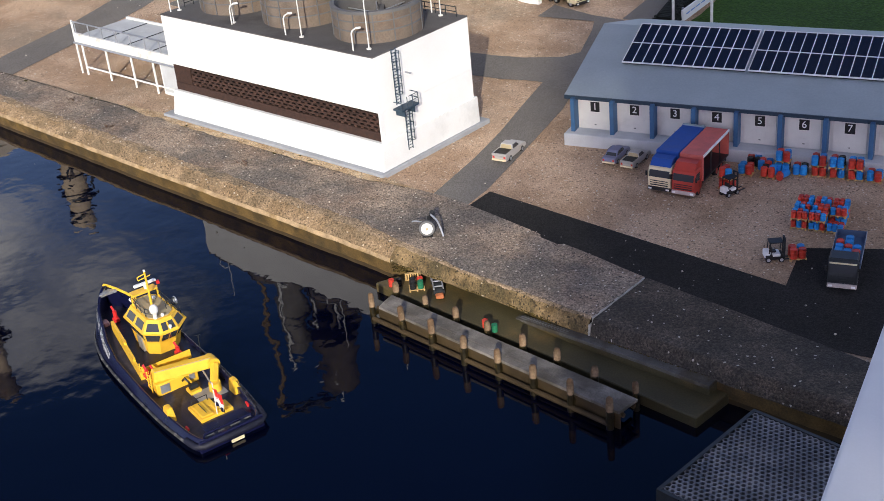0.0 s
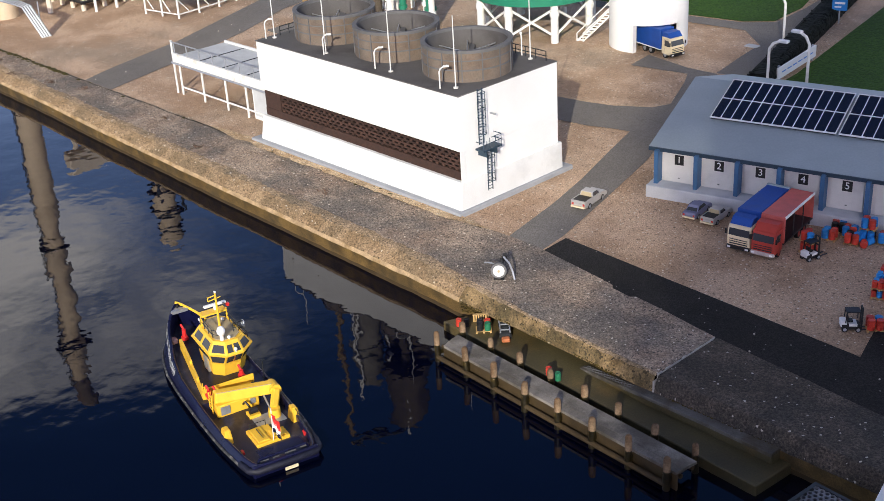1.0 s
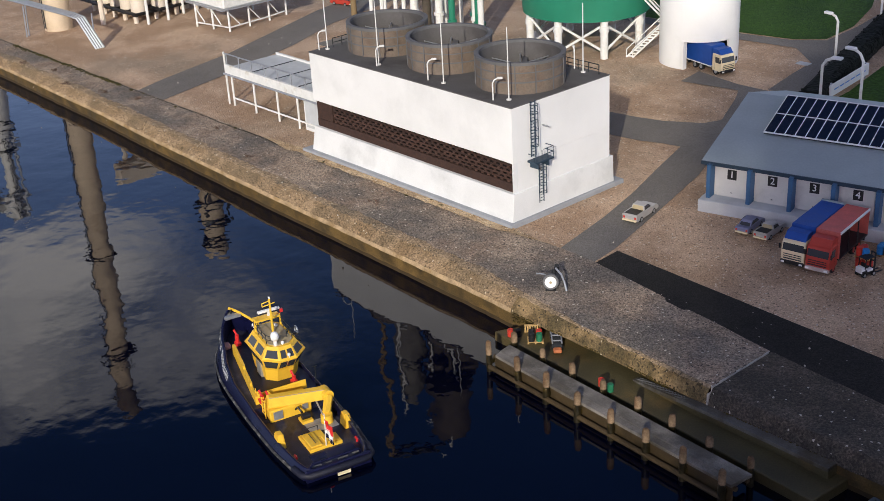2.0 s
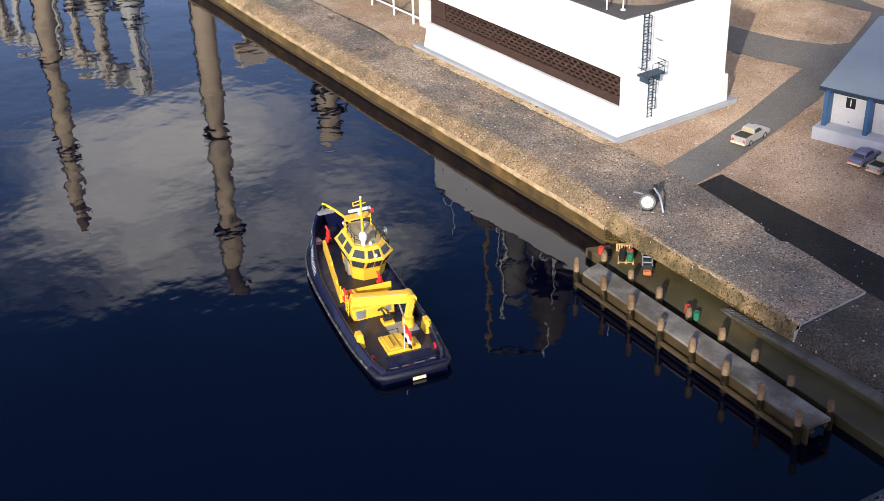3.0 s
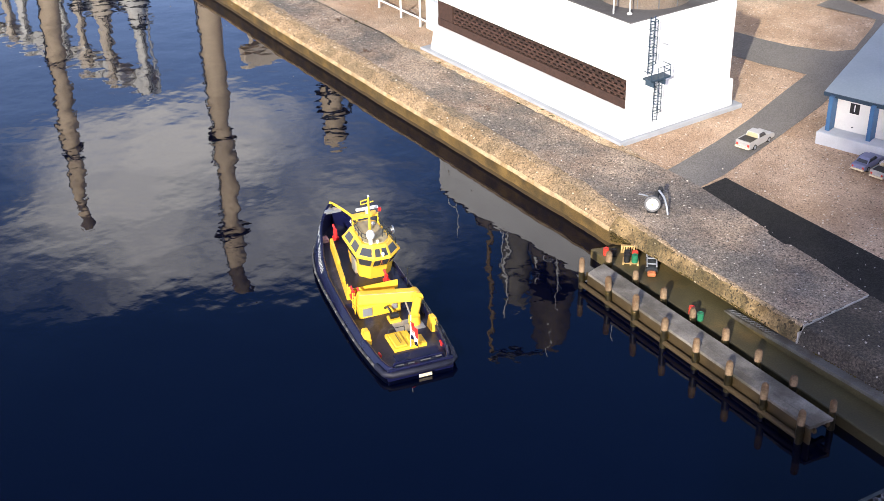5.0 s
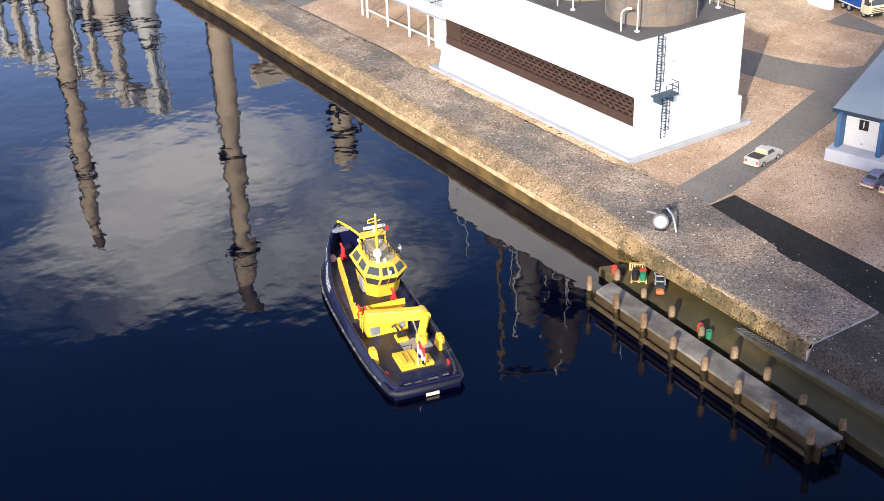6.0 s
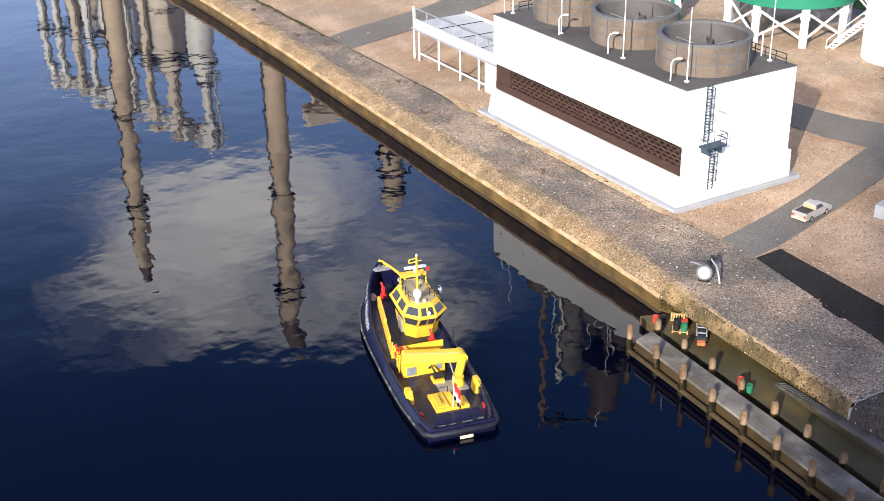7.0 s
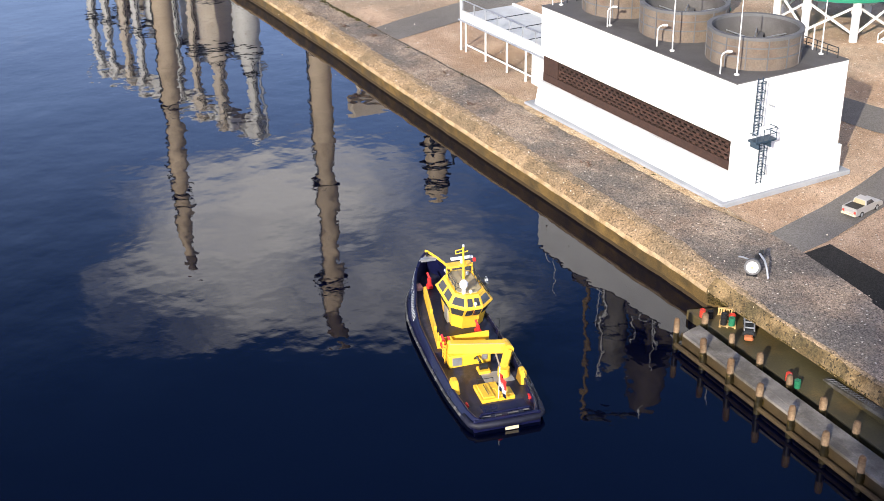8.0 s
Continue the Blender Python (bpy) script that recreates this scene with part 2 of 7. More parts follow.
GRAVEL = aggregate("tan_gravel", ((0.375, 0.246, 0.155), (0.525, 0.372, 0.256)), (0.29, 0.225, 0.162), 0.58, 0.0058, (0.018, (0.7, 0.62, 0.5)), (0.03, (0.19, 0.13, 0.085)), 1.2, contrast=0.3)
QUAY = aggregate("washed_concrete", ((0.255, 0.182, 0.13), (0.37, 0.288, 0.215)), (0.125, 0.113, 0.102), 0.5, 0.0062, (0.007, (0.66, 0.6, 0.52)), (0.07, (0.075, 0.06, 0.048)), 2.2, contrast=0.5)
SHOULDER = aggregate("mossy_concrete", ((0.25, 0.175, 0.1), (0.37, 0.265, 0.165)), (0.16, 0.125, 0.085), 0.54, 0.0062, (0.008, (0.66, 0.59, 0.48)), (0.06, (0.085, 0.064, 0.042)), 3.5, contrast=0.5)
# Darker concrete than QUAY; part of the tree shade is put into its tones.
QUAYDARK = aggregate("dark_shaded_concrete", ((0.05, 0.04, 0.03), (0.095, 0.075, 0.057)), (0.03, 0.028, 0.025), 0.5, 0.006, (0.008, (0.5, 0.46, 0.4)), (0.05, (0.035, 0.03, 0.027)), 2.4, contrast=0.6)
SOIL = aggregate("ochre_soil", ((0.42, 0.28, 0.15), (0.6, 0.45, 0.28)), (0.25, 0.17, 0.1), 0.58, 0.005, (0.03, (0.75, 0.66, 0.5)), (0.06, (0.12, 0.08, 0.05)), 4.0, contrast=0.35)
LIP = aggregate("ochre_weathered_concrete", ((0.245, 0.162, 0.084), (0.36, 0.25, 0.146)), (0.175, 0.126, 0.072), 0.54, 0.0062, (0.005, (0.62, 0.52, 0.38)), (0.06, (0.1, 0.07, 0.035)), 4.0, contrast=0.4)
MOSSYLIP = aggregate("moss_stained_edge", ((0.13, 0.085, 0.034), (0.27, 0.185, 0.09)), (0.06, 0.048, 0.02), 0.5, 0.006, (0.004, (0.42, 0.35, 0.24)), (0.08, (0.05, 0.036, 0.016)), 6.0, contrast=0.34)
RIM = mat("pale_worn_rim", (0.42, 0.3, 0.172), 0.85, vary=0.3, scale=30, fine=200, bump=0.6, stain=(0.3, 0.2, 0.09), stain_at=0.56)
WETWALL = mat("brown_quay_wall", (0.135, 0.084, 0.028), 0.6, vary=0.4, scale=14, fine=200, bump=0.5, stain=(0.06, 0.042, 0.018), stain_at=0.55)
TIDE = mat("black_tide_band", (0.05, 0.032, 0.012), 0.75, vary=0.3, scale=20, bump=0.3)
ROAD = stones("grey_road", ((0.155, 0.142, 0.127), (0.2, 0.185, 0.167), (0.25, 0.232, 0.21)), 0.004, patch=(0.8, 0.8, 0.82), patch_scale=1.6, bump=0.35)
ASPHALT = stones("dark_asphalt", ((0.016, 0.015, 0.015), (0.027, 0.025, 0.024), (0.042, 0.039, 0.037)), 0.004, patch=(0.7, 0.7, 0.7), patch_scale=2.0, speck=(0.35, 0.33, 0.3), speck_share=0.004, bump=0.45)
GRASS = stones("short_grass", ((0.022, 0.06, 0.004), (0.036, 0.09, 0.007), (0.058, 0.125, 0.012)), 0.012, patch=(0.75, 0.8, 0.7), patch_scale=1.2, bump=0.8)
HEDGE = stones("dark_hedge", ((0.003, 0.004, 0.003), (0.006, 0.008, 0.006), (0.011, 0.014, 0.01)), 0.016, bump=1.0)
MOSS = stones("moss", ((0.03, 0.029, 0.009), (0.055, 0.048, 0.014), (0.09, 0.072, 0.022)), 0.006, bump=0.9)
WHITE = mat("white_render", (0.8, 0.8, 0.79), 0.75, vary=0.035, scale=5, fine=300, bump=0.06, stain=(0.72, 0.72, 0.71), stain_at=0.62)
PLINTH = mat("white_plinth", (0.74, 0.75, 0.75), 0.8, vary=0.06, scale=8, fine=250, bump=0.1, stain=(0.6, 0.61, 0.61), stain_at=0.6)
PALEGREY = mat("pale_grey_concrete", (0.5, 0.52, 0.54), 0.85, vary=0.1, scale=12, fine=220, bump=0.2)
FOOTING = mat("blue_grey_footing", (0.32, 0.335, 0.36), 0.85, vary=0.12, scale=10, fine=220, bump=0.2)
ROOFGREY = mat("roof_felt", (0.1, 0.095, 0.095), 0.85, vary=0.15, scale=10, fine=240, bump=0.2, stain=(0.065, 0.06, 0.06), stain_at=0.6)
FANWALL = mat("rust_streaked_grey", (0.155, 0.125, 0.1), 0.8, vary=0.25, scale=12, fine=180, bump=0.25, stain=(0.13, 0.09, 0.065), stain_at=0.6)
FANRIM = mat("dull_grey_rim", (0.12, 0.12, 0.125), 0.7, vary=0.12, scale=20)
DARKSTEEL = mat("dark_steel", (0.03, 0.035, 0.04), 0.5, metal=0.3, vary=0.2, scale=60)
BLUESTEEL = mat("blue_black_steel", (0.03, 0.055, 0.085), 0.5, metal=0.2, vary=0.2, scale=60)
WHITESTEEL = mat("white_steel", (0.72, 0.72, 0.7), 0.5, vary=0.07, scale=40, stain=(0.55, 0.5, 0.42), stain_at=0.66)
CREAM = mat("cream_paint", (0.68, 0.6, 0.5), 0.65, vary=0.07, scale=6, fine=150, stain=(0.55, 0.46, 0.36), stain_at=0.62)
GALV = mat("galvanised_steel", (0.42, 0.44, 0.47), 0.45, metal=0.6, vary=0.12, scale=30)
GREEN = mat("tank_green", (0.02, 0.2, 0.12), 0.45, vary=0.08, scale=10)
BRICK = mat("brown_block", (0.05, 0.025, 0.018), 0.85, vary=0.3, scale=60, fine=400, bump=0.5, random_tint=0.45)
# Near-black: shade in the hollow brick slots is put into this colour.
BRICKBACK = mat("brick_slot_shade", (0.01, 0.007, 0.007), 0.9, vary=0.3, scale=30, bump=0.3)
SHED_ROOF = mat("blue_grey_roof", (0.31, 0.37, 0.4), 0.5, vary=0.07, scale=6, fine=120, bump=0.05)
SHED_BLUE = mat("column_blue", (0.045, 0.125, 0.25), 0.5, vary=0.1, scale=30)
DOORGREY = mat("door_grey", (0.68, 0.67, 0.63), 0.6, vary=0.05, scale=20, stain=(0.56, 0.55, 0.52), stain_at=0.62)
PANEL = mat("solar_cell", (0.006, 0.009, 0.022), 0.18, vary=0.1, scale=40, bump=0.0, ior=1.5)
BLACK = mat("black_plastic", (0.012, 0.012, 0.013), 0.5, vary=0.2)
RUBBER = mat("tyre_rubber", (0.015, 0.015, 0.015), 0.85, vary=0.15)
SIGNWHITE = mat("sign_white", (0.8, 0.8, 0.8), 0.5, vary=0.02, bump=0)
SIGNBLUE = mat("sign_blue", (0.02, 0.22, 0.6), 0.4, vary=0.05)
WOOD = mat("weathered_post", (0.24, 0.165, 0.1), 0.9, vary=0.4, scale=40, fine=300, bump=0.8, stain=(0.1, 0.058, 0.03), stain_at=0.52, random_tint=0.25)
SLIME = mat("wet_post_foot", (0.016, 0.012, 0.004), 0.45, vary=0.5, scale=50, fine=200, bump=0.5, stain=(0.09, 0.06, 0.012), stain_at=0.62)
DECKWOOD = mat("grey_deck_plank", (0.185, 0.168, 0.15), 0.75, vary=0.35, scale=14, fine=250, bump=0.5, stain=(0.085, 0.075, 0.062), stain_at=0.5, random_tint=0.1)
OLIVE = mat("algae_slab", (0.064, 0.054, 0.025), 0.5, vary=0.3, scale=7, fine=180, bump=0.35, stain=(0.13, 0.085, 0.03), stain_at=0.58)
RAMP = mat("slate_ramp", (0.115, 0.112, 0.106), 0.65, vary=0.3, scale=14, fine=200, bump=0.5, stain=(0.06, 0.05, 0.035), stain_at=0.52)
PALLET = mat("pallet_wood", (0.5, 0.33, 0.14), 0.85, vary=0.2, scale=60)
DRUMBLUE = mat("drum_blue", (0.02, 0.24, 0.62), 0.4, vary=0.1, scale=40, random_tint=0.15)
DRUMRED = mat("drum_red", (0.55, 0.05, 0.03), 0.4, vary=0.12, scale=40, random_tint=0.15)
DRUMGREEN = mat("drum_green", (0.02, 0.16, 0.08), 0.45, vary=0.12, scale=40)
YELLOW = mat("tug_yellow", (0.86, 0.52, 0.045), 0.4, vary=0.06, scale=25, stain=(0.7, 0.4, 0.03), stain_at=0.68)
NAVY = mat("hull_navy", (0.005, 0.006, 0.032), 0.3, vary=0.15, scale=15)
DECKBLUE = mat("deck_navy", (0.009, 0.01, 0.03), 0.4, vary=0.4, scale=25, stain=(0.05, 0.05, 0.065), stain_at=0.6)
REDPAINT = mat("signal_red", (0.65, 0.03, 0.03), 0.4, vary=0.08)
GLASS = glass_material("window_glass", (0.05, 0.054, 0.062))
CABWHITE = mat("cab_cream", (0.75, 0.64, 0.43), 0.45, vary=0.06)
TRUCKBLUE = mat("tarp_blue", (0.012, 0.07, 0.33), 0.55, vary=0.12, scale=25, bump=0.2)
TRUCKRED = mat("tarp_red", (0.56, 0.13, 0.11), 0.6, vary=0.12, scale=25, bump=0.2)
CABRED = mat("cab_red", (0.42, 0.045, 0.03), 0.45, vary=0.1)
CARSILVER = mat("car_silver", (0.44, 0.43, 0.42), 0.4, metal=0.2, vary=0.05)
CARBLUE = mat("car_grey_blue", (0.2, 0.21, 0.33), 0.4, metal=0.2, vary=0.06)
TAN = mat("tan_trim", (0.4, 0.33, 0.2), 0.6, vary=0.1)
WATERMAT = water_material()
PARK = stones("park_paving", ((0.14, 0.13, 0.12), (0.2, 0.19, 0.175), (0.26, 0.24, 0.22)), 0.05, patch=(0.8, 0.8, 0.8), patch_scale=0.5)


# ---- building blocks ----
def thing(name, label, category, m=None, group="", kind=""):
    ob = new(name)
    ob.empty_display_size = 0.05
    if m is not None:
        ob.matrix_world = m
    return tagged(ob, label, category, group, kind)


def mesh_of(name, bm, material, smooth=False):
    bmesh.ops.recalc_face_normals(bm, faces=bm.faces)
    me = bpy.data.meshes.new(name)
    bm.to_mesh(me)
    bm.free()
    me.materials.append(material)
    if smooth:
        for f in me.polygons:
            f.use_smooth = True
        me.set_sharp_from_angle(angle=radians(40))
    return me


def part(name, bm, material, parent, label="", smooth=False, m=None, kind=""):
    ob = new(name, mesh_of(name, bm, material, smooth))
    ob.parent = parent
    if m is not None:
        ob.matrix_basis = m
    return tagged(ob, label, "", "", kind)


def again(name, me, parent, m, label=""):
    ob = new(name, me)
    ob.parent = parent
    ob.matrix_basis = m
    return tagged(ob, label)


def solid(name, bm, material, label, category, group="", kind="", smooth=False, m=None):
    ob = new(name, mesh_of(name, bm, material, smooth))
    if m is not None:
        ob.matrix_world = m
    return tagged(ob, label, category, group, kind)


def box(bm, x0, x1, y0, y1, z0, z1, bevel=0.0, m=None):
    t = Matrix.Translation(((x0 + x1) / 2, (y0 + y1) / 2, (z0 + z1) / 2)) @ Matrix.Diagonal((abs(x1 - x0), abs(y1 - y0), abs(z1 - z0), 1))
    got = bmesh.ops.create_cube(bm, size=1, matrix=(m @ t) if m else t)
    if bevel:
        edges = list({e for v in got["verts"] for e in v.link_edges})
        bmesh.ops.bevel(bm, geom=edges, offset=bevel, segments=1, affect="EDGES")
    return bm


def boxes(*rows, bevel=0.0):
    bm = bmesh.new()
    for r in rows:
        box(bm, *r, bevel=bevel)
    return bm


def rod(bm, a, b, r, r2=None, n=8):
    """A round bar from a to b."""
    a, b = Vector(a), Vector(b)
    d = b - a
    q = d.to_track_quat("Z", "Y").to_matrix().to_4x4()
    bmesh.ops.create_cone(bm, cap_ends=True, segments=n, radius1=r, radius2=r if r2 is None else r2, depth=d.length, matrix=Matrix.Translation((a + b) / 2) @ q)
    return bm


def rods(pairs, r, n=6):
    bm = bmesh.new()
    for a, b in pairs:
        rod(bm, a, b, r, n=n)
    return bm


def bent(points, r, n=8):
    """A tube swept through points."""
    bm = bmesh.new()
    pts = [Vector(p) for p in points]
    rows, up = [], None
    for k, p in enumerate(pts):
        d = (pts[min(k + 1, len(pts) - 1)] - pts[max(k - 1, 0)]).normalized()
        if up is None:
            up = d.orthogonal().normalized()
        up = (up - d * up.dot(d)).normalized()
        w = d.cross(up)
        rows.append([bm.verts.new(p + (up * math.cos(2 * math.pi * i / n) + w * math.sin(2 * math.pi * i / n)) * r) for i in range(n)])
    for q, s in zip(rows, rows[1:]):
        for i in range(n):
            bm.faces.new((q[i], q[(i + 1) % n], s[(i + 1) % n], s[i]))
    bm.faces.new(rows[0][::-1])
    bm.faces.new(rows[-1])
    return bm


def prism(bm, outline, z0, z1, top=None):
    """A solid from an outline in x, y; top: another outline at z1."""
    a = [bm.verts.new((x, y, z0)) for x, y in outline]
    b = [bm.verts.new((x, y, z1)) for x, y in (top or outline)]
    k = len(a)
    bm.faces.new(a[::-1])
    bm.faces.new(b)
    for i in range(k):
        bm.faces.new((a[i], a[(i + 1) % k], b[(i + 1) % k], b[i]))
    return bm


def side_prism(bm, outline, y0, y1):
    """A solid from an outline in x, z, from y0 to y1."""
    a = [bm.verts.new((x, y0, z)) for x, z in outline]
    b = [bm.verts.new((x, y1, z)) for x, z in outline]
    k = len(a)
    bm.faces.new(a)
    bm.faces.new(b[::-1])
    for i in range(k):
        bm.faces.new((a[i], b[i], b[(i + 1) % k], a[(i + 1) % k]))
    return bm


def ring(bm, r0, r1, z0, z1, n=48):
    """An upright pipe wall between two radii."""
    v = [[bm.verts.new((r * math.cos(2 * math.pi * i / n), r * math.sin(2 * math.pi * i / n), z)) for i in range(n)] for r, z in ((r1, z0), (r1, z1), (r0, z1), (r0, z0))]
    for k in range(4):
        for i in range(n):
            bm.faces.new((v[k][i], v[k][(i + 1) % n], v[(k + 1) % 4][(i + 1) % n], v[(k + 1) % 4][i]))
    return bm


def sheet(outline, z):
    bm = bmesh.new()
    bm.faces.new([bm.verts.new((x, y, z)) for x, y in outline])
    return bm


def lettering(text, size, depth=0.0008):
    """A mesh of standing letters, centred, facing -y."""
    cu = bpy.data.curves.new("lettering", "FONT")
    cu.body, cu.size, cu.align_x, cu.align_y, cu.extrude = text, size, "CENTER", "CENTER", depth
    ob = bpy.data.objects.new("lettering", cu)
    scene.collection.objects.link(ob)
    dg = bpy.context.evaluated_depsgraph_get()
    me = bpy.data.meshes.new_from_object(ob.evaluated_get(dg))
    bpy.data.objects.remove(ob)
    me.transform(pose(0, 0, 0, 90))
    return me


# ---- ground, water, quay ----
def along(points, x):
    """The y of a bent line at x."""
    for (xa, ya), (xb, yb) in zip(points, points[1:]):
        if xa <= x <= xb:
            return ya + (yb - ya) * (x - xa) / (xb - xa)
    return points[0][1] if x < points[0][0] else points[-1][1]


EDGE = [(-60, 3.03), (-8, 3.02), (-6.78, 2.983), (-5.9, 2.944), (-5.24, 2.918), (-4.65, 2.893), (-4.15, 2.88), (-3.7, 2.866), (-3.16, 2.85), (-3.0, 2.838), (-2.7, 2.83), (-2.3, 2.82), (-2.05, 2.812), (-1.6, 2.805), (-1.0, 2.8), (0, 2.79), (40, 2.79)]
INNER = [(-60, 3.26), (-8, 3.25), (-3.0, 3.275), (-2.05, 3.135), (-1.0, 3.02), (0, 3.0), (40, 3.0)]

solid("water", sheet([(-400, -0.9), (60, -0.9), (60, 3.4), (-400, 3.4)], WATER), WATERMAT, "dark still harbour water mirroring sky and chimneys", "water", kind="structure")
solid("harbour_bed", boxes((-400, 60, -1.0, 3.4, -0.75, -0.7)), WETWALL, "dark bed under the harbour water", "ground", kind="structure")
solid("ground", sheet([(-900, 3.24), (-8, 3.23), (-3.0, 3.255), (-2.05, 3.115), (-1.0, 3.0), (0, 2.98), (900, 2.98), (900, 900), (-900, 900)], 0.0), GRAVEL, "tan gravel yard ground behind the quay", "ground", kind="structure")
solid("park_ground", boxes((-900, 900, -900, -0.9, -0.7, 0.2)), PARK, "paved park ground on the visitors' side", "ground", kind="structure")


def hollow_at(x):
    """How far the wall under the rim is worn back above the landing."""
    return 0.06 * max(0.0, min(1.0, (x + 2.98) / 0.15, (-2.1 - x) / 0.3))


def rim_y(x):
    """The worn rim's line: broad waves and small chips."""
    return along(EDGE, x) + noise.noise((x * 1.3, 0, 0)) * 0.006 + noise.noise((x * 9, 3, 0)) * 0.003 + noise.noise((x * 31, 5, 0)) * 0.002


def quay_strip(x0, x1, step, name, label, surface=QUAY, edges=None):
    """The quay's cap: washed-concrete top, a rounded ochre shoulder with a pale rim, and a brown wall over a black tide band."""
    xs = np.arange(x0, x1 + step * 0.5, step)
    base = thing(name, label, "quay", kind="structure")
    shoulder_mat, lip_mat, rim_mat = edges or (surface, surface, surface)
    top, edge, lip, rim, wall, tide = (bmesh.new() for _ in range(6))
    rows = {k: [] for k in ("top", "edge", "lip", "rim", "wall", "tide")}
    for x in xs:
        e, i, hollow = rim_y(x), along(INNER, x) + 0.02, hollow_at(x)
        d = lambda k, s=22.0: noise.noise((x * s, k, 1.7)) * 0.0024
        w = 0.085 - 0.058 * max(0.0, min(1.0, (x + 3.15) / 0.5))  # the shoulder tightens to a plain edge beside the landing
        k = w / 0.085
        s0 = e + k * (0.1 + noise.noise((x * 3.1, 9, 0)) * 0.02 + noise.noise((x * 17, 9, 0)) * 0.016 + noise.noise((x * 61, 4, 0)) * 0.012)
        s1 = e + k * (0.058 + noise.noise((x * 4.3, 2, 0)) * 0.016 + noise.noise((x * 23, 6, 0)) * 0.012 + noise.noise((x * 57, 8, 0)) * 0.01)
        drop = lambda y: 0.004 - 0.049 * max(0.0, 1 - (y - e) / w) ** 1.9
        rows["top"].append([top.verts.new((x, i + (s0 - i) * f, 0.004 + noise.noise((x * 5, f * 6, 0)) * 0.003 * (f < 1))) for f in (0, 0.2, 0.4, 0.6, 0.8, 1.0)])
        rows["edge"].append([edge.verts.new((x, y, drop(y) if y < s0 else 0.004)) for y in (s0, s0 + (s1 - s0) * 0.35, s0 + (s1 - s0) * 0.7, s1)])
        rows["lip"].append([lip.verts.new((x, s1, drop(s1)))] + [lip.verts.new((x, e + (s1 - e) * f + d(f, 30.0), drop(e + (s1 - e) * f) + d(f + 3, 26.0))) for f in (0.75, 0.5, 0.28, 0.1)])
        last = rows["lip"][-1][-1].co
        rows["rim"].append([rim.verts.new((x, last.y, last.z)), rim.verts.new((x, e, -0.049 + d(5)))  , rim.verts.new((x, e - 0.001, -0.055 + d(5))), rim.verts.new((x, e + 0.003 + hollow * 0.2, -0.0585 + d(5)))])
        low = rows["rim"][-1][-1].co
        rows["wall"].append([wall.verts.new((x, low.y, low.z)), wall.verts.new((x, e + 0.004 + hollow * 0.6 + d(6), -0.075)), wall.verts.new((x, e + 0.005 + hollow + d(7), -0.092)), wall.verts.new((x, e + 0.006 + hollow, -0.108 + d(8)))])
        low = rows["wall"][-1][-1].co
        rows["tide"].append([tide.verts.new((x, low.y, low.z)), tide.verts.new((x, e + 0.008 + hollow, -0.6))])
    for bm, key in ((top, "top"), (edge, "edge"), (lip, "lip"), (rim, "rim"), (wall, "wall"), (tide, "tide")):
        for a, b in zip(rows[key], rows[key][1:]):
            for k in range(len(a) - 1):
                bm.faces.new((a[k], b[k], b[k + 1], a[k + 1]))
    part("quay_top", top, surface, base, "washed concrete with dark patches", smooth=True)
    part("quay_shoulder", edge, shoulder_mat, base, "mossy brown shoulder", smooth=True)
    part("quay_lip", lip, lip_mat, base, "ochre weathered shoulder", smooth=True)
    part("quay_rim", rim, rim_mat, base, "pale worn rim", smooth=True)
    part("quay_wall", wall, WETWALL, base, "brown stained wall", smooth=True)
    part("tide_band", tide, TIDE, base, "black band at the waterline")
    return base


OCHRE = (SHOULDER, LIP, RIM)
quay_strip(-60, -10, 0.5, "quay_far", "weathered concrete quay edge reaching into the distance", QUAY, OCHRE)
quay_strip(-10, -2.98, 0.02, "quay", "weathered washed-concrete quay with ochre lip above water", QUAY, OCHRE)
quay_strip(-2.98, -2.055, 0.0185, "quay_landing", "washed-concrete quay with moss-stained edge above the landing", QUAY, (SHOULDER, MOSSYLIP, MOSSYLIP))
quay_strip(-2.045, 2, 0.025, "quay_near", "darker washed-concrete quay beyond the joint, part of its shade in the tones", QUAYDARK)
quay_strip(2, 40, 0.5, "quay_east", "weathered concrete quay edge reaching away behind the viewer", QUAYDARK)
# pale mortar joint between the two quay lengths
bm = bmesh.new()
for k in range(15):
    y = rim_y(-2.05) + k * 0.0225
    w = random.uniform(0.001, 0.0024)
    x = -2.05 + 0.006 * noise.noise((k * 0.8, 2, 0))
    z = 0.0062 - 0.049 * max(0.0, 1 - (y + 0.011 - rim_y(-2.05)) / 0.027) ** 1.9
    box(bm, x - w, x + w, y, y + 0.0235, z - 0.03, z)
box(bm, -2.0525, -2.0475, rim_y(-2.05) - 0.002, rim_y(-2.05) + 0.01, -0.075, -0.044)
solid("quay_joint", bm, mat("grey_mortar", (0.42, 0.4, 0.37), 0.9, vary=0.25, scale=60), "pale mortar joint across the quay", "joint", kind="structure")

# dark crack where gravel and quay meet, with moss in its widest stretch
CRACK = mat("crack_dirt", (0.045, 0.034, 0.022), 0.95, vary=0.3, scale=40, bump=0.6)
bm = bmesh.new()
rows = []
for k in range(480):
    x = -10.0 + k * 0.014
    y = along(INNER, x) + 0.004 + 0.01 * noise.noise((x * 4, 7, 0)) + 0.006 * noise.noise((x * 22, 3, 0))
    w = 0.0022 + 0.006 * max(0.0, noise.noise((x * 6, 11, 0))) + 0.002 * abs(noise.noise((x * 40, 5, 0)))
    rows.append((bm.verts.new((x, y - w, 0.0078)), bm.verts.new((x, y + w, 0.0078))))
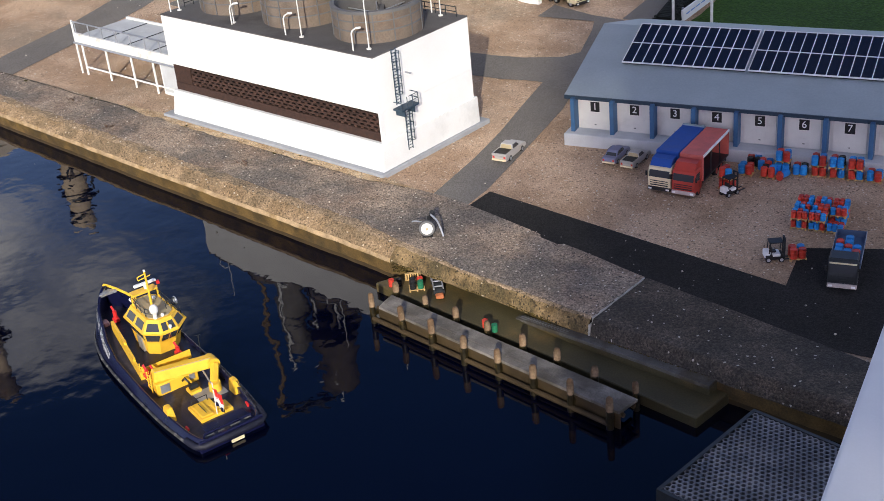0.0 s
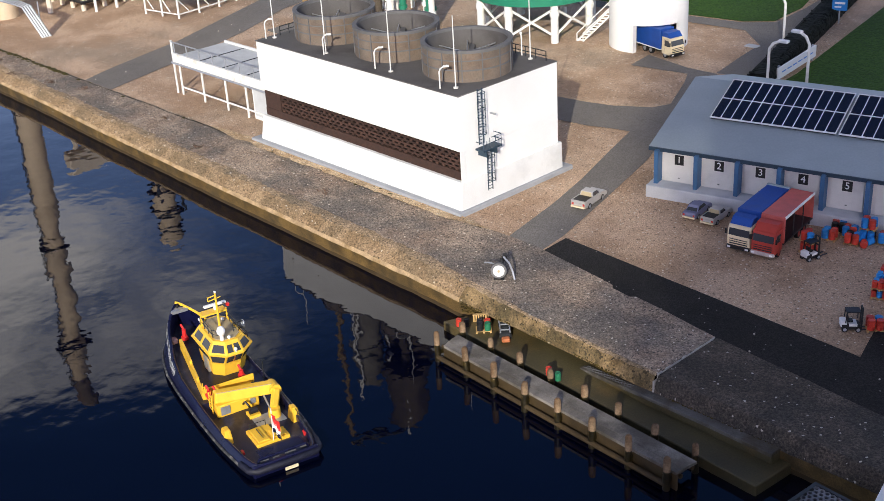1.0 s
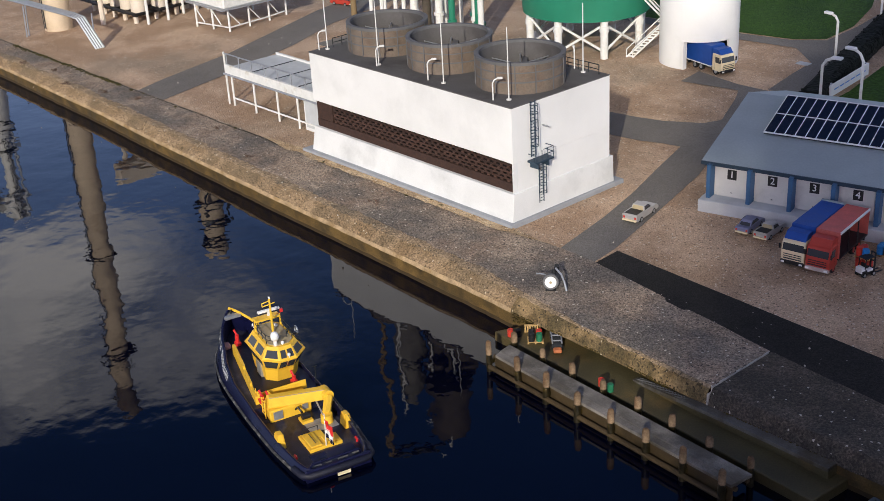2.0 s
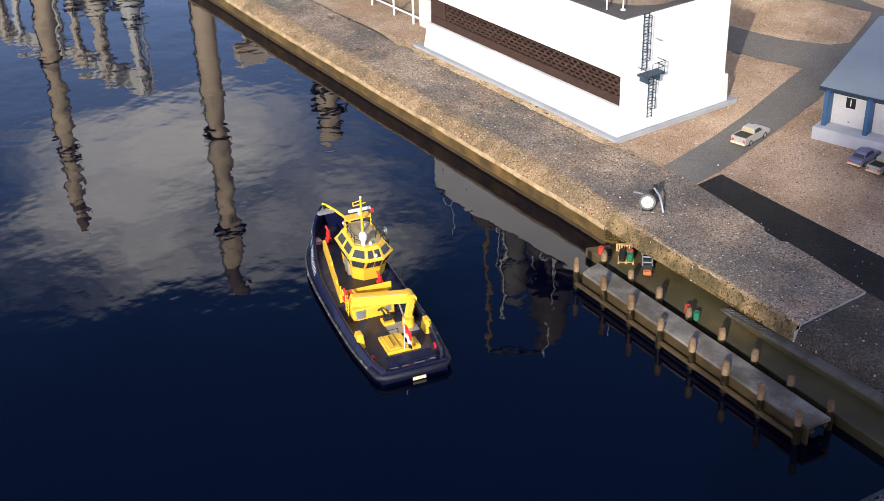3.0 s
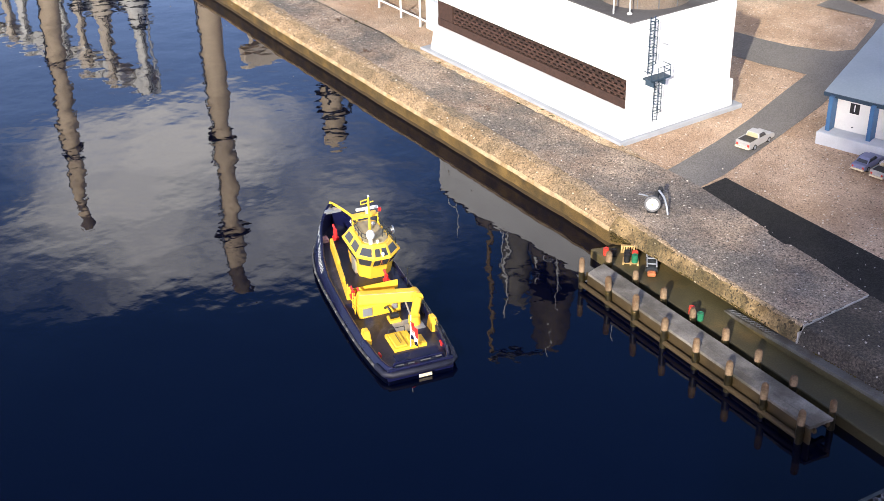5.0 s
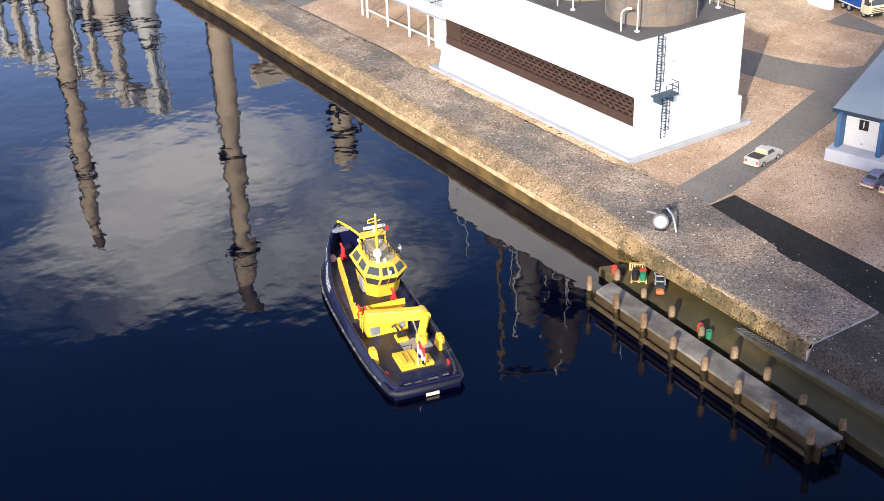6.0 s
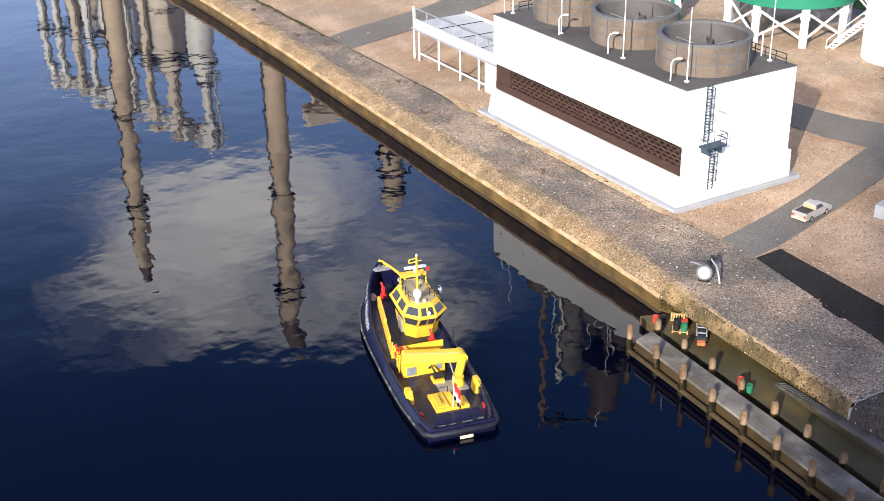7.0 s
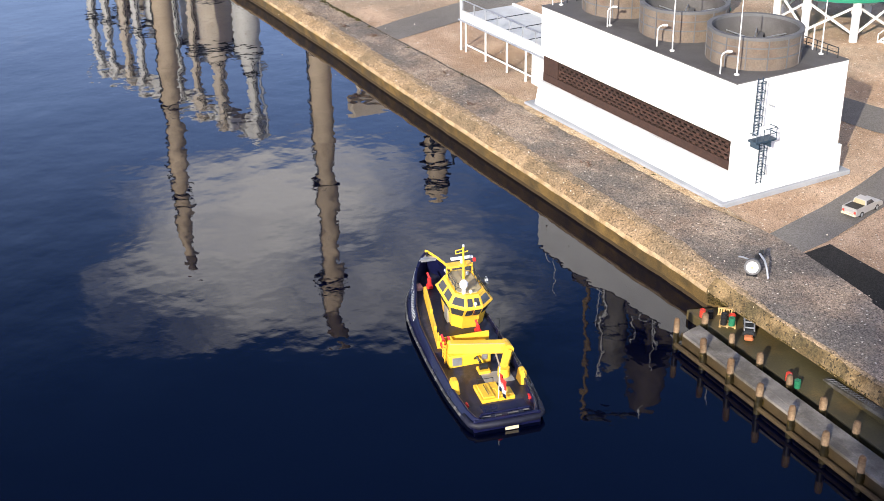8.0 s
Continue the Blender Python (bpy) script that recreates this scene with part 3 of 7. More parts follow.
for q, r in zip(rows, rows[1:]):
    bm.faces.new((q[0], r[0], r[1], q[1]))
solid("quay_crack", bm, CRACK, "dark jagged crack between quay and gravel", "crack", kind="structure")
bm = bmesh.new()
rc = random.Random(17)
for k in range(150):
    x = rc.uniform(-8.3, -6.75) if k < 120 else rc.uniform(-9.6, -3.6)
    y = along(INNER, x) + 0.004 + 0.01 * noise.noise((x * 4, 7, 0)) + rc.gauss(0, 0.007)
    bmesh.ops.create_icosphere(bm, subdivisions=1, radius=1, matrix=pose(x, y, 0.004, 0, 0, rc.uniform(-40, 40)) @ Matrix.Diagonal((rc.uniform(0.008, 0.028), rc.uniform(0.005, 0.012), rc.uniform(0.004, 0.009), 1)))
solid("moss", bm, MOSS, "yellow-green moss in the quay crack", "moss", kind="stuff")

# bare ochre soil between quay and the building's footing
bm = bmesh.new()
rows = []
for k in range(90):
    x = -5.3 + k * 0.0232
    fade = min(1.0, k / 12, (89 - k) / 12)
    w0 = noise.noise((x * 7, 2, 0)) * 0.02 + noise.noise((x * 25, 4, 0)) * 0.012
    rows.append((bm.verts.new((x, 3.285 - (0.035 + w0) * fade, 0.0085)), bm.verts.new((x, 3.285 + 0.03 * fade, 0.0085))))
for q, r in zip(rows, rows[1:]):
    bm.faces.new((q[0], r[0], r[1], q[1]))
solid("bare_soil", bm, SOIL, "bare ochre soil at the building's foot", "soil", kind="structure")

solid("road_west", sheet([(-6.6, 3.25), (-6.3, 3.25), (-6.36, 3.45), (-6.52, 4.0), (-6.7, 4.5), (-6.95, 5.0), (-7.6, 7.5), (-8.1, 7.5), (-7.35, 5.15), (-6.88, 4.1), (-6.7, 3.5)], 0.003), ROAD, "grey road crossing the gravel yard", "road", kind="structure")
solid("road_east", sheet([(-3.15, 3.28), (-2.96, 3.27), (-2.985, 3.44), (-3.09, 3.82), (-3.23, 4.3), (-3.3, 4.47), (-3.35, 4.75), (-3.45, 5.3), (-3.72, 5.55), (-3.92, 5.55), (-4.24, 5.62), (-4.2, 5.4), (-3.85, 5.46), (-3.775, 5.33), (-3.62, 5.0), (-3.66, 4.9), (-3.84, 4.8), (-4.0, 4.76), (-4.3, 4.72), (-6.6, 4.9), (-6.6, 4.6), (-4.2, 4.43), (-3.89, 4.47), (-3.74, 4.49), (-3.63, 4.53), (-3.53, 4.55), (-3.45, 4.31), (-3.32, 3.945), (-3.235, 3.655)], 0.0035), ROAD, "grey road between cooling building and warehouse", "road", kind="structure")
solid("road_north", sheet([(-5.4, 6.27), (-4.43, 6.32), (-4.08, 6.36), (-3.84, 6.15), (-3.8, 5.9), (-3.73, 5.56), (-3.5, 5.6), (-3.72, 6.1), (-3.95, 7.6), (-4.15, 7.6), (-4.06, 7.0), (-4.03, 6.62), (-4.2, 6.5), (-4.57, 6.44), (-5.4, 6.4)], 0.0035), ROAD, "grey path beside the dark hedge", "road", kind="structure")
solid("asphalt", sheet([(-2.965, 3.43), (-2.955, 3.27), (-2.05, 3.14), (-1.4, 3.06), (-1.0, 3.12), (-0.8, 3.4), (-0.8, 3.75), (-1.45, 3.76), (-1.7, 3.62), (-1.625, 3.352)], 0.003), ASPHALT, "dark asphalt strip along the quay", "road", kind="structure")
solid("grass_field", sheet([(-3.36, 5.55), (-3.38, 5.8), (-3.72, 7.5), (-4.4, 11), (4, 11), (4, 5.55)], 0.004), GRASS, "short dark green lawn behind the warehouse", "grass", kind="stuff")
solid("grass_verge", sheet([(-5.6, 6.4), (-4.57, 6.46), (-4.2, 6.52), (-4.05, 6.64), (-4.08, 7.0), (-4.25, 7.5), (-5, 9), (-9, 9), (-9, 6.4)], 0.004), GRASS, "short green lawn beyond the silo", "grass", kind="stuff")

# closes the visitors' side, behind the camera
bm = bmesh.new()
box(bm, -6, 12, -9.4, -9.0, 0.2, 2.2)
solid("wall_south", bm, PALEGREY, "plain low wall of the visitors' park behind the viewer", "wall", kind="structure")

# park trees behind the viewer, whose thin foliage shades the yard and the near quay
SHADE_FOOT, SUN_FLAT, SIDE = Vector((-1.75, 2.7, 0)), Vector((0.588, -0.809, 0)), Vector((0.809, 0.588, 0))
LEAF = mat("autumn_leaf", (0.09, 0.11, 0.03), 0.7, vary=0.3, scale=3, random_tint=0.2)
BARK = mat("grey_bark", (0.1, 0.085, 0.07), 0.9, vary=0.3, scale=12, bump=0.6)


def park_tree(along_side, away, spread, low, high, leaves, seed, size=1.0):
    """A tall tree far behind the viewer: trunk, limbs and a thin crown of leaves."""
    rnd = random.Random(seed)
    foot = SHADE_FOOT + SUN_FLAT * away + SIDE * along_side
    base = thing("park_tree", "tall park tree with thin leaves on paved ground", "tree", pose(foot.x, foot.y, 0.2), "park trees")
    mid = (low + high) / 2
    trunk = bmesh.new()
    rod(trunk, (0, 0, -0.05), (0.1, 0.05, low), 0.25 * size, 0.16 * size, 12)
    rod(trunk, (0.1, 0.05, low), (0, 0.1, mid + size), 0.16 * size, 0.04 * size, 10)
    part("trunk", trunk, BARK, base, smooth=True)
    limbs, clumps = bmesh.new(), []
    for k in range(90):
        v = Vector((rnd.gauss(0, 1), rnd.gauss(0, 1), rnd.gauss(0, 1))).normalized() * rnd.uniform(0.2, 1.0) ** 0.45
        c = Vector((v.x * spread, v.y * spread, mid + v.z * (high - low) / 2))
        clumps.append(c)
        if k % 3 == 0:
            rod(limbs, (0.05, 0.07, low + (c.z - low) * 0.5), c, 0.05 * size, 0.015 * size, 5)
    part("limbs", limbs, BARK, base, smooth=True)
    verts, faces = [], []
    for k in range(leaves):
        c = rnd.choice(clumps) + Vector([rnd.gauss(0, 0.3 * size) for _ in range(3)])
        m = pose(c.x, c.y, c.z, rnd.uniform(0, 360), rnd.uniform(0, 360), rnd.uniform(0, 360))
        w, h = size * rnd.uniform(0.12, 0.2), size * rnd.uniform(0.08, 0.12)
        n = len(verts)
        verts += [m @ Vector(v) for v in ((-w, 0, 0), (0, -h, 0.01), (w, 0, 0), (0, h, 0.01))]
        faces.append((n, n + 1, n + 2, n + 3))
    me = bpy.data.meshes.new("crown")
    me.from_pydata(verts, [], faces)
    me.materials.append(LEAF)
    crown = new("crown", me)
    crown.parent = base
    tagged(crown, "thin crown of small leaves")


park_tree(1.55, 26, 2.3, 5.8, 14.5, 4400, 4)
park_tree(0.55, 12, 0.9, 3.6, 5.8, 4200, 21, 0.45)
park_tree(5.4, 25, 2.6, 6.0, 14.0, 5200, 9)
solid("viewing_deck", boxes((-0.6, 2.2, -0.95, 0.62, 0.2, 0.42)), DECKWOOD, "grey timber viewing deck over the water", "deck", kind="structure")


# ---- cooling building ----
def cooling_building():
    base = thing("cooling_building", "white rendered cooling building with dark brick band and three roof fans", "building")
    x0, x1, y0, y1, top = -4.871, -3.466, 3.343, 3.95, 0.517
    p = 0.018
    part("plinth_slab", boxes((x0 - 0.07, x1 + 0.031, y0 - 0.05, y1 + 0.068, -0.02, 0.02), bevel=0.003), FOOTING, base, "pale grey concrete footing")
    # lower wall, leaning out a little towards its foot
    bm = bmesh.new()
    prism(bm, [(x0 - p, y0 - p - 0.006), (x1 + p - 0.004, y0 - p - 0.006), (x1 + p - 0.004, y1 + p), (x0 - p, y1 + p)], 0.008, 0.142,
          [(x0 - 0.004, y0 - 0.006), (x1 + 0.009, y0 - 0.006), (x1 + 0.009, y1 + p), (x0 - 0.004, y1 + p)])
    bmesh.ops.bevel(bm, geom=[e for e in bm.edges], offset=0.002, segments=1, affect="EDGES")
    part("lower_wall", bm, PLINTH, base)
    # upper walls: fascia on the front, full walls on the other sides
    part("front_fascia", boxes((x0, x1, y0, y0 + 0.04, 0.277, top), bevel=0.0015), WHITE, base)
    part("end_wall", boxes((x1 - 0.04, x1 + 0.0015, y0 + 0.0005, y1, 0.277, top + 0.001), (x1 - 0.04, x1 + 0.0015, y0 + 0.031, y1, 0.13, 0.2765)), WHITE, base)
    part("far_end_wall", boxes((x0 - 0.001, x0 + 0.04, y0 + 0.041, y1, 0.13, top - 0.0005), bevel=0.0015), WHITE, base)
    part("back_wall", boxes((x0 + 0.041, x1 - 0.041, y1 - 0.04, y1 - 0.001, 0.13, top - 0.001), bevel=0.0015), WHITE, base)
    part("corner_pier", boxes((x1 - 0.004, x1 + 0.0008, y0 + 0.0005, y0 + 0.0305, 0.136, 0.2765)), PLINTH, base, "thin white corner return")
    part("roof", boxes((x0 - 0.002, x1 + 0.003, y0 - 0.0025, y1 + 0.002, top + 0.0012, top + 0.0062), bevel=0.0015), ROOFGREY, base, "dark grey felt roof")
    part("brick_back", boxes((x0 + 0.006, x1 - 0.042, y0 + 0.056, y0 + 0.07, 0.12, 0.3), (x1 - 0.043, x1 - 0.0045, y0 + 0.0275, y0 + 0.0305, 0.136, 0.284)), BRICKBACK, base, "near-black backing with the slots' shade in its colour")
    part("brick_sill", boxes((x0 + 0.006, x1 - 0.007, y0 + 0.012, y0 + 0.024, 0.135, 0.1812), (x0 + 0.006, x0 + 0.13, y0 + 0.014, y0 + 0.03, 0.1817, 0.2765)), BRICK, base, "plain brown sill band")
    # pierced brickwork: bed courses, and between them bricks set apart, every row off by half a brick
    bed = mesh_of("bed_course", boxes((x0 + 0.137, x1 - 0.007, y0 + 0.0135, y0 + 0.019, -0.004, 0.004), bevel=0.0008), BRICK)
    me = mesh_of("brick", boxes((-0.0082, 0.0082, -0.0066, -0.001, -0.0043, 0.0043), bevel=0.0008), BRICK)
    for row in range(6):
        z = 0.187 + row * 0.0162
        again("bed_course", bed, base, pose(0, random.uniform(-0.0005, 0.0005), z + 0.0081))
        for k in range(31):
            x = x0 + 0.15 + k * 0.0404 + (0.0202 if row % 2 else 0)
            if x > x1 - 0.019:
                continue
            again("brick", me, base, pose(x + random.uniform(-0.0012, 0.0012), y0 + 0.0205 + random.uniform(-0.0012, 0.0008), z, 0, random.uniform(-1, 1), random.uniform(-1.5, 1.5)))
    return base


cooling_building()


def roof_fan(x, y):
    base = thing("roof_fan", "round grey-brown cooling fan housing on the flat roof", "fan", pose(x, y, 0.522), "fans on the roof")
    r, h = 0.196, 0.136
    part("housing", ring(bmesh.new(), r - 0.012, r, 0.0, h - 0.008, 56), FANWALL, base, "rust-streaked ribbed housing", smooth=True)
    part("liner", ring(bmesh.new(), r - 0.016, r - 0.0125, 0.0, h - 0.009, 56), ROOFGREY, base, "dull dark inner liner", smooth=True)
    part("rim", ring(bmesh.new(), r - 0.016, r + 0.004, h - 0.01, h + 0.003, 56), FANRIM, base, "grey rim ring", smooth=True)
    rib = mesh_of("rib", boxes((r - 0.002, r + 0.0035, -0.0022, 0.0022, 0.004, h - 0.01)), FANRIM)
    for k in range(14):
        again("rib", rib, base, pose(0, 0, 0, 0, 0, 360 * k / 14))
    part("band", ring(bmesh.new(), r - 0.001, r + 0.002, 0.05, 0.056, 56), FANRIM, base)
    part("band", ring(bmesh.new(), r - 0.001, r + 0.0018, 0.092, 0.097, 56), FANRIM, base)
    part("well_floor", rod(bmesh.new(), (0, 0, 0.004), (0, 0, 0.01), r - 0.013, n=40), ROOFGREY, base)
    part("hub", rod(bmesh.new(), (0, 0, 0.01), (0, 0, 0.078), 0.014, 0.011, 12), GALV, base)
    for k in range(4):
        part("spoke", rods([((-(r - 0.02) * math.cos(k * math.pi / 4), -(r - 0.02) * math.sin(k * math.pi / 4), 0.075), ((r - 0.02) * math.cos(k * math.pi / 4), (r - 0.02) * math.sin(k * math.pi / 4), 0.075))], 0.0028), GALV, base)
    for k in range(6):
        bm = bmesh.new()
        box(bm, 0.012, r - 0.022, -0.012, 0.012, 0.062, 0.0645, m=pose(0, 0, 0, 0, 0, 60 * k + 13) @ Matrix.Rotation(radians(14), 4, "X"))
        part("blade", bm, FANRIM, base)
    return base


fan = roof_fan(-3.7, 3.635)
for x, y in ((-4.165, 3.64), (-4.62, 3.645)):
    copy_thing(fan, pose(x, y, 0.522))


def roof_mast(x, y, h):
    base = thing("roof_mast", "thin white steel lightning mast on the roof", "mast", pose(x, y, 0.522), "masts on the roof")
    part("pole", rod(bmesh.new(), (0, 0, 0), (0, 0, h), 0.003, 0.002), WHITESTEEL, base, smooth=True)
    part("foot", rod(bmesh.new(), (0, 0, 0), (0, 0, 0.006), 0.011), WHITESTEEL, base)
    return base


mast = roof_mast(-4.825, 3.425, 0.31)
for x, y in ((-4.405, 3.408), (-3.945, 3.402), (-3.55, 3.415), (-3.575, 3.9)):
    copy_thing(mast, pose(x, y, 0.522))


def roof_lamp(x, y, turn):
    base = thing("roof_lamp", "curved white roof lamp with a small hooded head", "lamp", pose(x, y, 0.522, 0, 0, turn), "lamps on the roof")
    part("stem", bent([(0, 0, 0), (0, 0, 0.075), (0.006, 0, 0.088), (0.022, 0, 0.096)], 0.0032), WHITESTEEL, base, smooth=True)
    part("head", boxes((0.018, 0.042, -0.006, 0.006, 0.092, 0.1), bevel=0.002), WHITESTEEL, base)
    return base


lamp = roof_lamp(-4.85, 3.392, 50)
for x, y, a in ((-4.395, 3.388, 50), (-4.035, 3.39, 50), (-3.598, 3.37, 50), (-3.645, 3.92, 140)):
    copy_thing(lamp, pose(x, y, 0.522, 0, 0, a))


def guard_rail(name, label, points, h, step, r, material, z, parent=None):
    """A rail with posts along a line of points."""
    base = parent or thing(name, label, "railing")
    pairs = []
    for (xa, ya), (xb, yb) in zip(points, points[1:]):
        n = max(1, round(math.hypot(xb - xa, yb - ya) / step))
        for k in range(n + 1):
            px, py = xa + (xb - xa) * k / n, ya + (yb - ya) * k / n
            part("post", rods([((px, py, z), (px, py, z + h))], r), material, base)
        pairs += [((xa, ya, z + h), (xb, yb, z + h)), ((xa, ya, z + h * 0.52), (xb, yb, z + h * 0.52))]
    for p in pairs:
        part("rail", rods([p], r), material, base)
    return base


guard_rail("roof_railing", "low dark steel railing at the roof's back edge", [(-3.5, 3.92), (-3.75, 3.925), (-4.0, 3.925)], 0.045, 0.06, 0.0022, DARKSTEEL, 0.522)
guard_rail("roof_railing", "low dark steel railing at the roof's end", [(-4.84, 3.47), (-4.845, 3.75)], 0.045, 0.06, 0.0022, DARKSTEEL, 0.522)


def caged_ladder():
    """Two staggered ladder flights with safety hoops and a landing between, on the end wall."""
    base = thing("wall_ladder", "dark blue caged steel ladder with a landing", "ladder", pose(-3.4655, 3.478, 0))
    def flight(y, z0, z1):
        b = bmesh.new()
        for s in (-0.013, 0.013):
            rod(b, (0.012, y + s, z0), (0.012, y + s, z1), 0.0022, n=6)
        part("stile", b, BLUESTEEL, base)
        n = int((z1 - z0) / 0.013)
        for k in range(n):
            b = bmesh.new()
            z = z0 + (k + 0.5) * (z1 - z0) / n
            rod(b, (0.012, y - 0.013, z), (0.012, y + 0.013, z), 0.0014, n=5)
            part("rung", b, BLUESTEEL, base)
        for z in np.arange(z0 + 0.05, z1, 0.036):
            arc = [(0.012 + 0.028 * math.sin(a), y + 0.017 * math.cos(a), z) for a in np.linspace(0, math.pi, 8)]
            part("hoop", bent(arc, 0.0016, 5), BLUESTEEL, base)
        for a in (0.25, 0.5, 0.75):
            b = bmesh.new()
            q = (0.012 + 0.028 * math.sin(a * math.pi), y + 0.017 * math.cos(a * math.pi))
            rod(b, (*q, z0 + 0.05), (*q, z1 - 0.01), 0.0011, n=5)
            part("cage_bar", b, BLUESTEEL, base)
    flight(-0.022, 0.285, 0.53)
    flight(0.022, 0.062, 0.268)
    part("landing", boxes((0.002, 0.052, -0.05, 0.06, 0.262, 0.27)), BLUESTEEL, base, "blue steel landing")
    for y in (-0.048, -0.01, 0.024, 0.058):
        part("rail_post", rods([((0.05, y, 0.27), (0.05, y, 0.318))], 0.0018, 5), BLUESTEEL, base)
    for z in (0.294, 0.318):
        part("landing_rail", bent([(0.05, 0.0, z), (0.05, 0.056, z), (0.048, 0.058, z), (0.006, 0.058, z)], 0.0018, 5), BLUESTEEL, base)
    part("landing_rail", rods([((0.05, -0.048, 0.3), (0.006, -0.048, 0.3))], 0.0018, 5), BLUESTEEL, base)
    part("bracket", boxes((0.0, 0.05, 0.03, 0.034, 0.236, 0.262)), BLUESTEEL, base)
    part("bracket", boxes((0.0, 0.05, -0.034, -0.03, 0.236, 0.262)), BLUESTEEL, base)
    return base


caged_ladder()
solid("wall_lamp", boxes((-3.464, -3.43, 3.52, 3.527, 0.4, 0.406), bevel=0.001), GALV, "small grey lamp arm on the white end wall", "lamp")


def pipe_bridge():
    """Raised walkway leading to the building's far end."""
    base = thing("pipe_bridge", "white steel walkway bridge with grey deck and railing on slim legs", "bridge")
    x0, x1, ya, yb, z = -5.93, -4.878, 3.5, 3.84, 0.215
    part("deck_plate", boxes((x0, x1, ya + 0.004, yb, z - 0.012, z)), PALEGREY, base, "grey sheet deck")
    for k in range(4):
        x = x0 + 0.2 + k * 0.22
        part("deck_seam", boxes((x, x + 0.006, ya + 0.006, yb - 0.004, z, z + 0.003)), DARKSTEEL, base)
    part("edge_beam", boxes((x0, x1, ya - 0.012, ya + 0.004, z - 0.03, z + 0.022), bevel=0.001), WHITESTEEL, base, "white edge beam")
    part("service_pipe", rods([((x0, ya - 0.02, z - 0.03), (x1, ya - 0.02, z - 0.03))], 0.006, 8), GALV, base)
    part("far_beam", boxes((x0, x1, yb, yb + 0.012, z - 0.03, z + 0.012)), WHITESTEEL, base)
    for x in (-5.94, -5.885, -5.665, -5.44, -5.25):
        for y in (ya, yb):
            part("leg", rod(bmesh.new(), (x, y, 0), (x, y, z - 0.012 if x > -5.93 or y > ya else z + 0.09), 0.0062), WHITESTEEL, base, smooth=True)
    part("tie_bar", rods([((-5.885, ya, 0.045), (-5.0, ya, 0.045))], 0.0055), WHITESTEEL, base)
    part("tie_bar", rods([((-5.885, yb, 0.045), (-5.0, yb, 0.045))], 0.0055), WHITESTEEL, base)
    for k in range(9):
        x = x0 + 0.02 + k * 0.126
        part("rail_post", rods([((x, ya - 0.004, z), (x, ya - 0.004, z + 0.085))], 0.0035), GALV, base)
    part("handrail", rods([((x0, ya - 0.004, z + 0.085), (x1, ya - 0.004, z + 0.085))], 0.004), GALV, base)
    return base


pipe_bridge()
cabinet = thing("switch_cabinet", "pale grey cabinet under the walkway beside the white building", "cabinet", pose(-5.125, 3.52, 0))
part("body", boxes((-0.085, 0.085, -0.01, 0.11, 0.0, 0.183), bevel=0.002), PLINTH, cabinet)
part("door", boxes((-0.07, 0.07, -0.0135, -0.0103, 0.02, 0.17), bevel=0.001), PALEGREY, cabinet, "flat pale door")


# ---- warehouse ----
SHED = pose(-2.963, 3.974, 0, 0, 0, 15.0)
BAY, BAYS = 0.1765, 9


def warehouse():
    base = thing("warehouse", "grey loading warehouse with blue columns and solar panels on its roof", "building", SHED)
    n = BAYS
    end = 0.012 + n * BAY
    part("loading_dock", boxes((-0.02, end + 0.03, 0.0, 0.09, -0.02, 0.055), bevel=0.003), PALEGREY, base, "pale concrete loading dock")
    part("front_wall", boxes((0.0, end, 0.082, 0.1, 0.05, 0.2045)), DOORGREY, base)
    part("side_wall", boxes((0.0, 0.018, 0.1, 0.99, 0.0, 0.2)), DOORGREY, base)
    part("side_wall", boxes((end - 0.018, end, 0.1, 0.99, 0.0, 0.2)), DOORGREY, base)
    part("back_wall", boxes((0.018, end - 0.018, 0.97, 0.99, 0.0, 0.2)), DOORGREY, base)
    bm = bmesh.new()
    side_prism(bm, [(0, 0), (0.535, 0.147), (1.07, 0), (1.06, -0.012), (0.535, 0.133), (0.01, -0.012)], 0, end + 0.05)
    bm.transform(Matrix(((0, 1, 0, -0.03), (1, 0, 0, 0.055), (0, 0, 1, 0.213), (0, 0, 0, 1))))
    part("roof", bm, SHED_ROOF, base, "blue-grey metal roof")
    part("gable", prism(bmesh.new(), [(0.0, 0.1), (0.018, 0.1), (0.018, 0.99), (0.0, 0.99)], 0.2, 0.34, [(0.0, 0.57), (0.018, 0.57), (0.018, 0.6), (0.0, 0.6)]), DOORGREY, base)
    part("eave_board", boxes((-0.03, end + 0.02, 0.05, 0.058, 0.196, 0.2115)), BLUESTEEL, base, "dark blue eave board")
    for k in range(n + 1):
        x = 0.012 + k * BAY
        part("column", boxes((x - 0.009, x + 0.009, 0.03, 0.084, 0.053, 0.205), bevel=0.0015), SHED_BLUE, base, "blue steel column")
    for k in range(n):
        x = 0.012 + (k + 0.5) * BAY
        door = part("dock_door", boxes((x - 0.066, x + 0.066, 0.076, 0.084, 0.056, 0.196), bevel=0.001), DOORGREY, base, "grey roller door")
        part("door_handle", boxes((x - 0.004, x + 0.004, 0.074, 0.076, 0.075, 0.078)), DARKSTEEL, door)
        if k < 7:
            plate = part("number_plate", boxes((x - 0.02, x + 0.02, 0.0735, 0.0755, 0.137, 0.181)), BLACK, base, "black plate with a white numeral")
            me = lettering(str(k + 1), 0.042)
            me.materials.append(SIGNWHITE)
            again("numeral", me, plate, Matrix.Translation((x, 0.073, 0.1595)))
    return base


warehouse()


